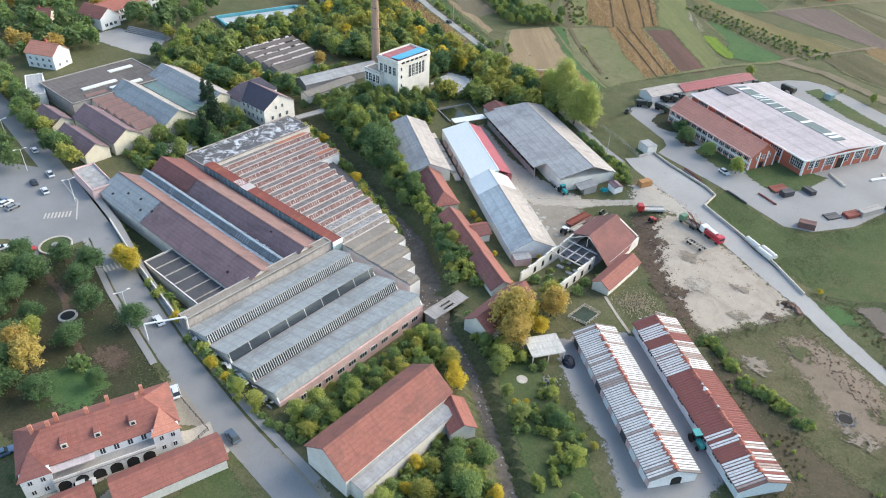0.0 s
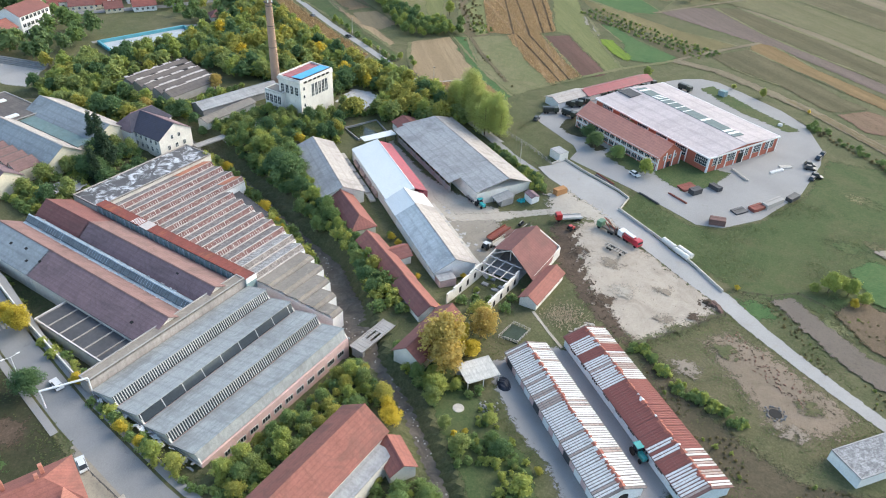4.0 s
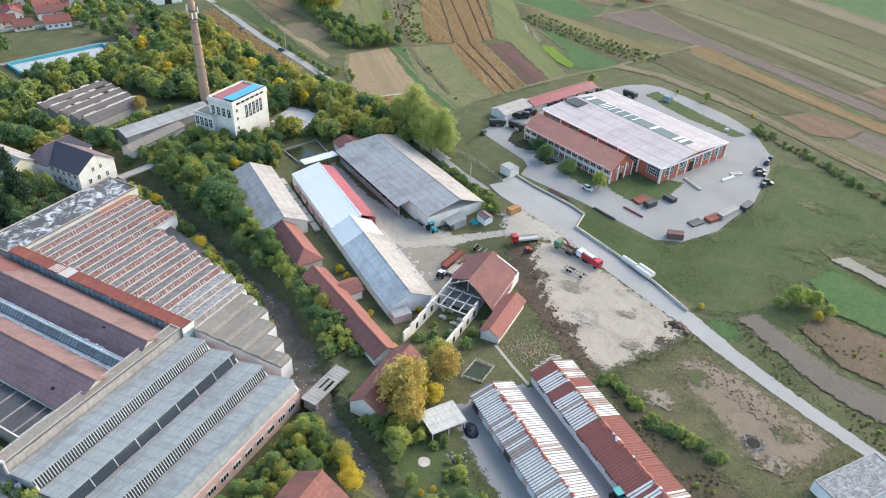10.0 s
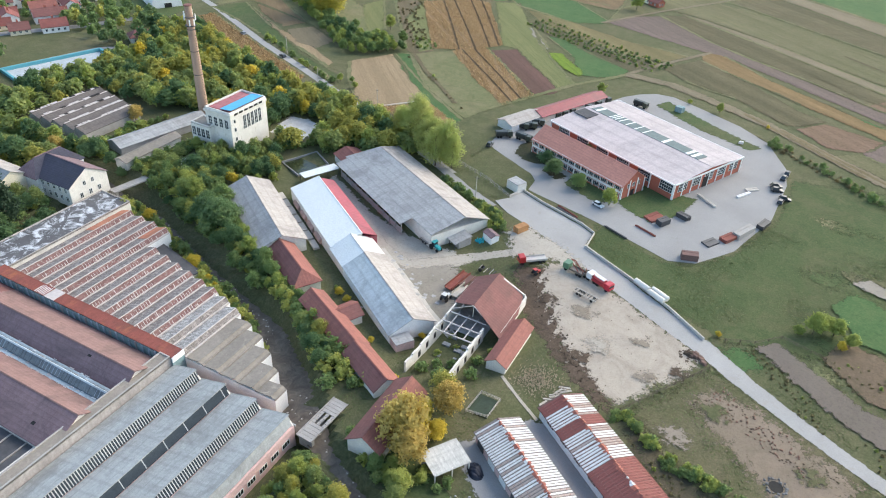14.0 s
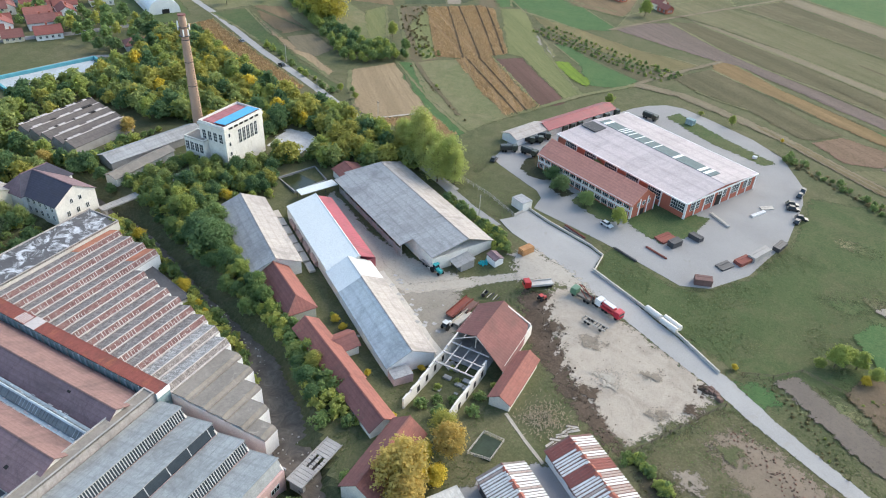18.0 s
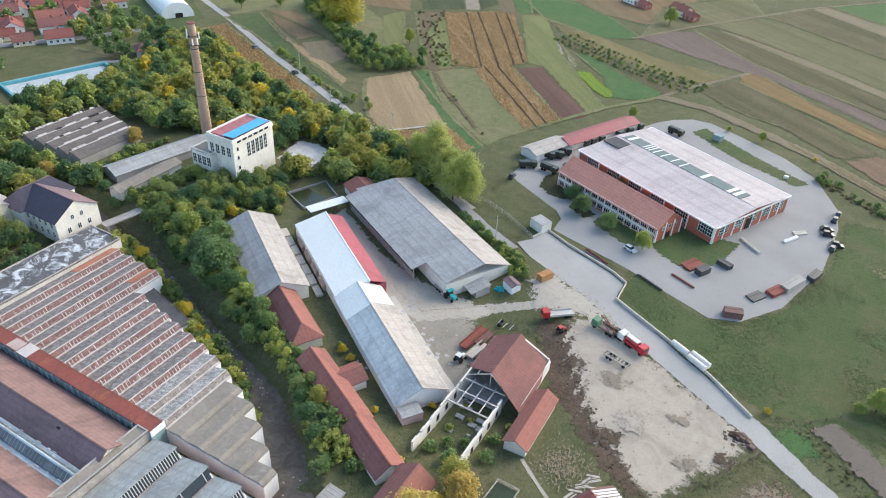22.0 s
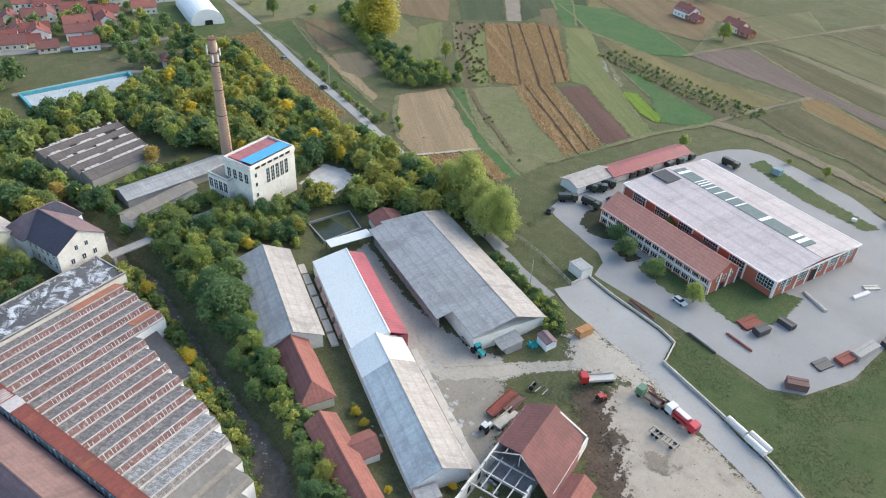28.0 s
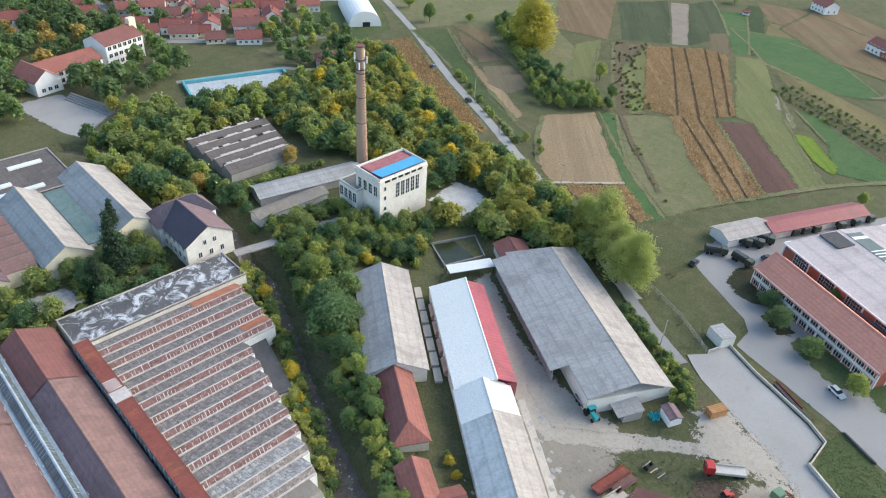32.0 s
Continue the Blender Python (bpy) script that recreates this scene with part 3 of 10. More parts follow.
gme.materials.append(M['ground'])
ground = tagged(new("ground", gme), "rough grassy ground with dry and bare patches", "ground", kind="structure")

k = Nodes("shallow brown river water", 0.6, 0.0, 0.1)
k.color(k.ramp(k.noise(0.35, 6, 0.7, distort=1.0), [(0.35, (0.10, 0.084, 0.07)), (0.52, (0.145, 0.122, 0.10)), (0.68, (0.21, 0.18, 0.15))]))
k.bump(k.noise(2.0, 4), 0.15, 0.05)
M['water'] = k.done()
M['pond'] = mottled("dark green pond water", (0.035, 0.045, 0.022), 0.7, 1.3, 0.3, 2.0, rough=0.12, bump=0.02, spec=0.5)


def ribbon(pts, half, z):
    """Left and right edge of a strip along a polyline; half may be a list."""
    L, R = [], []
    for i, p in enumerate(pts):
        a, b = pts[max(i - 1, 0)], pts[min(i + 1, len(pts) - 1)]
        d = Vector((b[0] - a[0], b[1] - a[1])).normalized()
        h = half[i] if isinstance(half, (list, tuple)) else half
        L.append((p[0] - d.y * h, p[1] + d.x * h, z))
        R.append((p[0] + d.y * h, p[1] - d.x * h, z))
    return L, R


def resample(pts, step):
    out = []
    for a, b in zip(pts, pts[1:]):
        n = max(1, int(math.dist(a, b) / step))
        out += [(a[0] + (b[0] - a[0]) * i / n, a[1] + (b[1] - a[1]) * i / n) for i in range(n)]
    return out + [pts[-1]]


BARE, FIELDS = [], []


def rim_mesh(name, V, F, rim, material):
    me = bpy.data.meshes.new(name)
    me.from_pydata(V, [], F)
    me.materials.append(soft(material))
    at = me.attributes.new("rim", 'FLOAT', 'POINT')
    at.data.foreach_set("value", rim)
    me.update()
    return me


def strip(name, pts, half, z, material, label, category, thick=0.1, ragged=0.0, step=4.0, fade=0.0):
    """A band along a polyline; with a fade its edges thin out over that width."""
    pts = resample(pts, step)
    if isinstance(half, (list, tuple)):
        half = list(np.interp(np.linspace(0, 1, len(pts)), np.linspace(0, 1, len(half)), half))
    else:
        half = [half] * len(pts)
    half = [max(0.2, h + ragged * noise.noise((p[0] * 0.3, p[1] * 0.3, 3.0))) for h, p in zip(half, pts)]
    L, R = ribbon(pts, half, z)
    if name not in ("track", "road_marking"):
        BARE.append((name, np.array([a[:2] for a in L] + [a[:2] for a in R[::-1]])))
    if fade:
        n = len(pts)
        L0, R0 = ribbon(pts, [h + fade / 2 for h in half], z)
        L1, R1 = ribbon(pts, [max(0.05, h - fade / 2) for h in half], z)
        V = L0 + L1 + R1 + R0
        F = [(r * n + i, r * n + n + i, r * n + n + i + 1, r * n + i + 1) for r in range(3) for i in range(n - 1)]
        return tagged(new(name, rim_mesh(name, V, F, [0.0] * n + [1.0] * 2 * n + [0.0] * n, material)), label, category, kind="structure")
    mb = MB()
    for i in range(len(pts) - 1):
        mb.poly([R[i], R[i + 1], L[i + 1], L[i]])
        mb.poly([(*L[i][:2], z - thick), L[i], L[i + 1], (*L[i + 1][:2], z - thick)])
        mb.poly([R[i], (*R[i][:2], z - thick), (*R[i + 1][:2], z - thick), R[i + 1]])
    return solo(name, mb, material, label, category, kind="structure")


FADE = {"yard": 0.5, "square": 0.4, "forecourt": 1.0, "bare_lot": 6.0, "earth_strip": 4.5, "shed_yard": 2.4, "rubble_ground": 5.0, "garden_bed": 9.0, "garden": 5.0, "green_patch": 7.0, "bare_patch": 6.0, "meadow": 5.0, "lawn": 1.2}


def patch(name, pts, z, material, label, category, ragged=0.8, step=4.0):
    """A piece of ground with an uneven outline; where FADE gives a width it thins out over it, otherwise it is a slab with a hard edge."""
    w = FADE.get(name, 1.6)
    pts = resample(list(pts) + [pts[0]], step)[:-1]
    q = np.array([(x + ragged * noise.noise((x * 0.25, y * 0.25, 1.0)), y + ragged * noise.noise((x * 0.25, y * 0.25, 9.0))) for x, y in pts])
    (FIELDS if "field" in name else BARE).append((name, q))
    n = len(q)
    if w < 1.0:
        if sum(q[i][0] * q[(i + 1) % n][1] - q[(i + 1) % n][0] * q[i][1] for i in range(n)) < 0:
            q = q[::-1]
        mb = MB()
        mb.v = [(x, y, z) for x, y in q] + [(x, y, z - 0.12) for x, y in q]
        for tri in tessellate_polygon([[Vector((x, y, 0)) for x, y in q]]):
            a, b, c = (Vector(q[i]) for i in tri)
            mb.f.append(list(tri) if (b - a).cross(c - a) > 0 else list(tri)[::-1])
        mb.f += [[i, i + n, (i + 1) % n + n, (i + 1) % n] for i in range(n)]
        return tagged(new(name, mb.plain(name, material)), label, category, kind="structure")
    cell = min(3.0, max(1.5, w * 0.7))
    lo, hi = q.min(0) - w / 2 - cell, q.max(0) + w / 2 + cell
    ax, ay = np.arange(lo[0], hi[0] + cell, cell), np.arange(lo[1], hi[1] + cell, cell)
    X, Y = (g.ravel() for g in np.meshgrid(ax, ay))
    d = np.full(len(X), 1e9)
    c = np.zeros(len(X), bool)
    for (x0, y0), (x1, y1) in zip(q, np.roll(q, -1, 0)):
        ux, uy = x1 - x0, y1 - y0
        t = np.clip(((X - x0) * ux + (Y - y0) * uy) / (ux * ux + uy * uy + 1e-9), 0, 1)
        d = np.minimum(d, np.hypot(X - x0 - t * ux, Y - y0 - t * uy))
        if y0 != y1:
            c ^= ((y0 > Y) != (y1 > Y)) & (X < (x1 - x0) * (Y - y0) / (y1 - y0) + x0)
    sd = np.where(c, d, -d)
    m = len(ax)
    ii = (np.arange(m - 1)[None, :] + m * np.arange(len(ay) - 1)[:, None]).ravel()
    F = np.stack([ii, ii + 1, ii + m + 1, ii + m], 1)
    F = F[(sd[F] > -w / 2).any(1)]
    used, F = np.unique(F, return_inverse=True)
    V = np.stack([X[used], Y[used], np.full(len(used), z)], 1)
    return tagged(new(name, rim_mesh(name, V.tolist(), F.reshape(-1, 4).tolist(), np.clip(sd[used] / w + 0.5, 0, 1).astype(np.float32), material)), label, category, kind="structure")


river = strip("river", RIVER, [4.8 * float(bed(p[0])) - 1.25 for p in resample(RIVER, 4.0)], -1.9, M['water'], "shallow brown river in an overgrown channel", "river", 0.05, 0.8)
for v in river.data.vertices:
    v.co.z -= 4.0 * float(np.clip((-94 - v.co.x) / 14, 0, 1) * np.clip((v.co.x + 232) / 25, 0, 1))

# main street along the mill, and the square by the park
STREET = [(320, 5), (120, 24), (40, 34), (-20, 40), (-50, 43), (-72.5, 45.8), (-96, 47.5), (-125, 51), (-157, 57), (-185, 64), (-223, 70), (-250, 73.5), (-288, 78.5), (-340, 84), (-460, 98)]
strip("street", STREET, 3.5, 0.06, M['asphalt'], "grey asphalt street past the mill", "road", 0.2)
strip("pavement", [(x, y + 5.2) for x, y in STREET[5:11]], 1.0, 0.14, M['concrete'], "grey concrete pavement along the street", "pavement", 0.3)
strip("pavement", [(x, y - 4.9) for x, y in STREET[7:10]], 0.8, 0.14, M['concrete'], "narrow concrete pavement beside the park", "pavement", 0.3)
patch("square", [(-184, 60), (-196, 66), (-232, 70), (-250, 60), (-245, 35), (-215, 28), (-200, 44), (-186, 46)], 0.05, M['asphalt'], "open grey asphalt square with parked cars", "square", 0.3)
patch("forecourt", [(-121, 48), (-112, 41), (-108, 38), (-103.5, 41.5), (-99.5, 44), (-100, 46)], 0.05, M['dust'], "dusty dirt forecourt beside the row house", "forecourt", 0.6)
strip("drive", [(-109, 12), (-106, 20), (-103.2, 32), (-99, 44.5)], 2.0, 0.078, M['gravel'], "pale drive between the two houses", "drive", 0.1, 0.3, 3.0, 1.0)
patch("lawn", [(-118, 10), (-110, 13), (-104.6, 34), (-105.5, 38), (-108, 34), (-114, 16)], 0.055, M['grass'], "green strip before the arcade", "lawn", 0.4)
patch("lawn", [(-93, 41), (-86, 41), (-78, 40), (-84, 28), (-90, 30)], 0.055, M['grass'], "overgrown garden behind the low house", "lawn", 0.6)
patch("green_patch", [(-141, 28), (-136, 36), (-126, 36), (-122, 26), (-132, 23)], 0.045, M['grass_green'], "fresh green grass in the park", "lawn", 2.0)
patch("bare_patch", [(-139, 42), (-133, 45), (-128, 41), (-133, 37), (-139, 38)], 0.05, M['dirt'], "bare earth patch in the park", "earth", 1.5)
patch("forecourt", [(-90, 50.5), (-78, 51.5), (-66, 51), (-58, 47), (-66, 44), (-90, 45)], 0.045, M['dust'], "cracked dusty forecourt before the barn", "forecourt", 0.6)
strip("path", [(-96, 10), (-99, 22), (-98.5, 36), (-92, 44)], 1.6, 0.05, M['gravel'], "pale gravel path between the houses", "path", 0.1, 0.3, 3.0, 1.6)
strip("path", [(-187, 48), (-176, 44), (-163, 43), (-150, 38), (-140, 36)], 1.0, 0.05, M['dirt'], "trodden earth path in the park", "path", 0.1, 0.3, 3.0, 1.6)
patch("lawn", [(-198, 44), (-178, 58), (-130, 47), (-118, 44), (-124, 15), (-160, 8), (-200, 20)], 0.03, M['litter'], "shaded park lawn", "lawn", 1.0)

# yards, lanes and bare lots
strip("lane", [(-140, 236.5), (-119.5, 225), (-107.5, 218.2), (-96, 213)], 1.6, 0.1, M['concrete'], "narrow concrete lane beside the fence", "lane", 0.15, 0.3, 3.0, 0.6)
patch("yard", [(-97, 216.8), (-93.8, 221.1), (-91.7, 227.6), (-82.7, 223.3), (-74.9, 220.5), (-66.6, 217.4), (-62.1, 214.7), (-62.0, 206.7), (-54, 202.4), (-45.4, 196.6), (-49.5, 190.0), (-60.8, 197.4), (-70.2, 203.2), (-80.2, 207.5), (-90.1, 211.8)], 0.07, M['lane'], "large pale concrete yard at the gate", "yard", 0.2)
strip("lane", [(-52, 196.5), (-41.0, 189.9), (-31.0, 184.2), (-19.2, 177.6), (-8.4, 170.2), (4, 163.1), (11.5, 159.1), (23.8, 152.9), (33, 149), (80, 127), (160, 90)], [3.9, 3.5, 2.6, 2.1, 1.7, 1.6, 1.5, 1.5, 1.6, 1.8, 1.8], 0.09, M['lane'], "pale concrete lane past the bare lot", "lane", 0.15, 0.25, 3.0, 0.8)
patch("bare_patch", [(-86, 202.0), (-80.2, 207.5), (-70.2, 203.2), (-60.8, 197.6), (-52, 191), (-62, 193), (-68, 195), (-78.3, 190.0), (-82, 194.3)], 0.075, M['gravel'], "sandy apron beside the paved lane", "dirt", 0.8)
patch("yard", [(-117.5, 255.2), (-117.2, 263.1), (-118.3, 271.0), (-107.7, 285.6), (-106.7, 292.9), (-91, 322), (-86, 333), (-80.8, 340.3), (-74.2, 345.7), (-66.4, 346.4), (-53.8, 340.4), (-34.5, 329.9), (-22.3, 319.4), (-12.5, 298), (-11.2, 284), (-13, 256), (-21, 229), (-30, 216), (-38, 212.8), (-64, 222.6), (-87.6, 229.0), (-90.4, 230), (-90.8, 237.3), (-94.1, 241.4), (-103.2, 246.2), (-113.7, 252.0)],
      0.06, M['concrete'], "grey concrete factory yard with rounded far end", "yard", 0.2)
patch("lawn", [(-58.1, 236.0), (-62.3, 240.4), (-55.2, 258.0), (-46, 255), (-37.5, 256.2), (-40.3, 242.1), (-47.7, 231.4)], 0.1, M['grass'], "green lawn before the brick hall", "lawn", 0.3)
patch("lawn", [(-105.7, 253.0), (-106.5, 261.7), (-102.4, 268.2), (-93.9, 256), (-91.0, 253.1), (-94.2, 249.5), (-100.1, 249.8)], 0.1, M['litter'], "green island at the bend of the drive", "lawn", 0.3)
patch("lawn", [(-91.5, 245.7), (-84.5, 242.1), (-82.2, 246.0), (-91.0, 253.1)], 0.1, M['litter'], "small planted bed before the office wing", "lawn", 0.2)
patch("lawn", [(-81.5, 241.1), (-66.1, 233.7), (-63.0, 241.8), (-76.7, 249.2), (-80.6, 246.1)], 0.1, M['grass'], "green strip with trees before the office wing", "lawn", 0.3)
patch("lawn", [(-70.9, 331.9), (-67.6, 339.9), (-45.1, 324.6), (-23.2, 312.1), (-27.4, 307.5), (-49.5, 316.6)], 0.1, M['grass'], "long green island in the yard", "lawn", 0.4)
patch("bare_lot", [(-70, 187), (-67, 194.5), (-58, 194), (-48.7, 188.7), (-37.6, 183.9), (-26.0, 178), (-19.9, 173.5), (-23.3, 165.1), (-28.8, 155.0), (-34.4, 147.0), (-37.9, 148.1), (-50.3, 156.5), (-57.3, 166.6), (-64.3, 175.3)], 0.05, M['lot'], "pale bare soil lot with wheel tracks", "lot", 1.5)
patch("earth_strip", [(-76, 186), (-68.5, 189.4), (-61.0, 174.1), (-53.0, 163.0), (-38.3, 149.9), (-33.8, 146), (-37.3, 143.8), (-55.2, 157.0), (-66.7, 168.4)], 0.055, M['dirt'], "strip of dark churned earth", "earth", 1.5)
strip("track", [(-117.1, 175.0), (-110, 171.5), (-103.2, 169.6), (-94.7, 176.9), (-84.4, 187.0), (-78.1, 193.3), (-72, 199)], 1.9, 0.06, M['gravel'], "pale dirt track to the sheds", "track", 0.1, 0.8, 3.0, 1.6)
patch("shed_yard", [(-107, 165), (-118, 174), (-152, 196), (-152, 202), (-128, 188), (-112, 183), (-100, 183), (-88, 182), (-90, 176), (-99, 171)], 0.045, M['gravel'], "dusty yard between the long sheds", "yard", 1.0)
patch("shed_yard", [(-62, 118), (-56, 124), (-50, 133), (-44, 134), (-12, 110), (-14, 82), (-27, 90), (-34, 98), (-46, 104)], 0.05, M['concrete'], "worn concrete yard between the garages", "yard", 0.6)
patch("rubble_ground", [(-112, 164), (-104, 172), (-90, 176), (-83, 168), (-82, 150), (-84, 144), (-98, 156)], 0.05, M['dust'], "rubble strewn ground beside the grey shed", "ground", 1.2)

# gardens beside the lane
RANK = ground_mat("rank dark weeds", ((0.056, 0.060, 0.032), (0.088, 0.074, 0.048), (0.130, 0.103, 0.070)), 0.06)
patch("garden", [(-33.4, 145.5), (-12.2, 133.6), (-3.8, 128.7), (9.2, 125.1), (24, 130.0), (40, 146), (70, 128), (60, 96), (13.3, 100), (-2, 104), (-24.1, 131.0)], 0.03, RANK, "rank brown weeds behind the garages", "weeds", 1.5)
patch("garden", [(-17.4, 170.3), (-11.3, 169.0), (17.7, 153.7), (23.4, 150.3), (16.0, 141.2), (9.2, 126.1), (-3.8, 129.7), (-12.2, 134.6), (-30.7, 146.3)], 0.04, ground_mat("rank garden grass", ((0.070, 0.088, 0.036), (0.105, 0.102, 0.052), (0.175, 0.145, 0.094))), "overgrown garden plot with dry grass", "garden", 1.2)
patch("garden_bed", [(-19.3, 158.7), (-14.3, 165.1), (-1.5, 161.3), (10.6, 154.0), (17.4, 150.4), (13.8, 142.2), (1.7, 137.5), (-6.8, 145.8), (-14.4, 151.5)], 0.055, ground_mat("pale peach sandy soil", ((0.31, 0.24, 0.185), (0.23, 0.18, 0.135), (0.125, 0.11, 0.07)), 0.09, 0.4), "bare sandy garden bed", "garden bed", 1.5)
patch("meadow", [(-60, 203), (-63, 222), (-40, 211), (-30, 214), (-20, 228), (-11, 256), (-9, 290), (30, 300), (60, 240), (10, 190), (-16, 184)], 0.02, M['meadow'], "wide green meadow", "meadow", 1.0)
patch("field", [(-8.7, 185.7), (-3.9, 190.5), (16.4, 176.3), (37.1, 171.5), (90, 148), (90, 138), (36.9, 161.5), (19.9, 165.5), (12, 169.5), (2.4, 176.8)], 0.30, ground_mat("grey fallow soil", ((0.19, 0.16, 0.134), (0.16, 0.134, 0.112), (0.12, 0.104, 0.08))), "grey fallow strip", "field")
patch("field", [(6.9, 189.7), (12.0, 200.5), (37.9, 194.7), (90, 172), (90, 152), (37.2, 174.4), (17.2, 180.1)], 0.305, ground_mat("dry brown weeds", ((0.09, 0.09, 0.045), (0.14, 0.105, 0.07), (0.19, 0.135, 0.095))), "dry brown crop strip", "field")
patch("field", [(7.3, 215.3), (13.7, 225.0), (38.6, 213.6), (90, 190), (90, 176), (38.0, 196.6), (16.0, 201.8)], 0.31, M['grass_green'], "lush green grass strip", "field")
patch("field", [(12.3, 230.7), (17.7, 234.9), (38.9, 223.1), (90, 200), (90, 195), (38.7, 217.7)], 0.315, M['dust'], "narrow pale bare strip", "field")
patch("green_patch", [(-18.1, 179.2), (-9.8, 184.1), (-5.6, 177.8), (-11.6, 172.9)], 0.06, M['grass_green'], "lush grass beside the lane", "grass", 1.0)

# fields beyond the road
strip("field_road", [(-118, 225.5), (-135, 235), (-161.4, 246.7), (-183.2, 258.2), (-223.3, 277.5), (-262.7, 295.3), (-321.8, 326.2), (-365.0, 346.0), (-420, 370), (-620, 460)], 1.9, 0.06, M['lane'], "pale narrow road through the fields", "road", 0.15, 0.3, 3.0, 0.8)
CORN = crop_mat("dry maize", (0.25, 0.155, 0.07), (0.15, 0.10, 0.045), -28, 1.4)
CORN2 = crop_mat("dry maize rows", (0.29, 0.19, 0.10), (0.17, 0.115, 0.06), -46, 1.4)
OCHRE = crop_mat("dry ochre weeds", (0.18, 0.14, 0.08), (0.12, 0.105, 0.055), -36, 1.6)
STUB = crop_mat("pale stubble", (0.30, 0.225, 0.14), (0.22, 0.165, 0.10), -46, 2.2, 0.3)
PLAIN = crop_mat("pale weedy grass strips", (0.155, 0.142, 0.080), (0.095, 0.106, 0.048), -37, 3.4, 0.7)
ROUGH = crop_mat("brown weedy fallow", (0.17, 0.13, 0.085), (0.105, 0.105, 0.055), -49, 2.4, 0.6)
MOWN = crop_mat("mown light grass", (0.175, 0.180, 0.080), (0.125, 0.145, 0.060), -47, 2.6, 0.5)
TAN = crop_mat("tan stubble", (0.20, 0.142, 0.085), (0.125, 0.10, 0.058), -44, 2.0, 0.6)
DRY = crop_mat("dry pale fallow", (0.205, 0.17, 0.115), (0.14, 0.125, 0.08), -36, 2.6, 0.4)
PLOUGH = crop_mat("purple brown ploughed soil", (0.135, 0.08, 0.066), (0.10, 0.064, 0.05), -45, 1.5, 0.8)
ORCH = crop_mat("dark green rows", (0.085, 0.10, 0.055), (0.04, 0.052, 0.03), -52, 3.2, 1.4)
DARK = crop_mat("dark green strip", (0.06, 0.085, 0.04), (0.045, 0.06, 0.03), -52, 2.4, 0.8)
STRAW = crop_mat("straw coloured grass", (0.19, 0.155, 0.078), (0.105, 0.105, 0.05), -37, 3.0, 0.7)
SCRUB = crop_mat("dark scrubby weeds", (0.130, 0.112, 0.066), (0.065, 0.070, 0.036), -37, 2.4, 0.8)
LIME = crop_mat("lime green crop", (0.145, 0.205, 0.032), (0.095, 0.15, 0.035), -47, 1.8, 0.5)
LILAC = crop_mat("lilac grey bare soil", (0.17, 0.13, 0.112), (0.115, 0.095, 0.075), -37, 2.8, 0.5)
OCHRE2 = crop_mat("ochre crop", (0.225, 0.15, 0.075), (0.14, 0.108, 0.055), -37, 1.6, 0.7)
RED = crop_mat("reddish crop", (0.205, 0.135, 0.095), (0.14, 0.105, 0.065), -37, 1.8, 0.7)
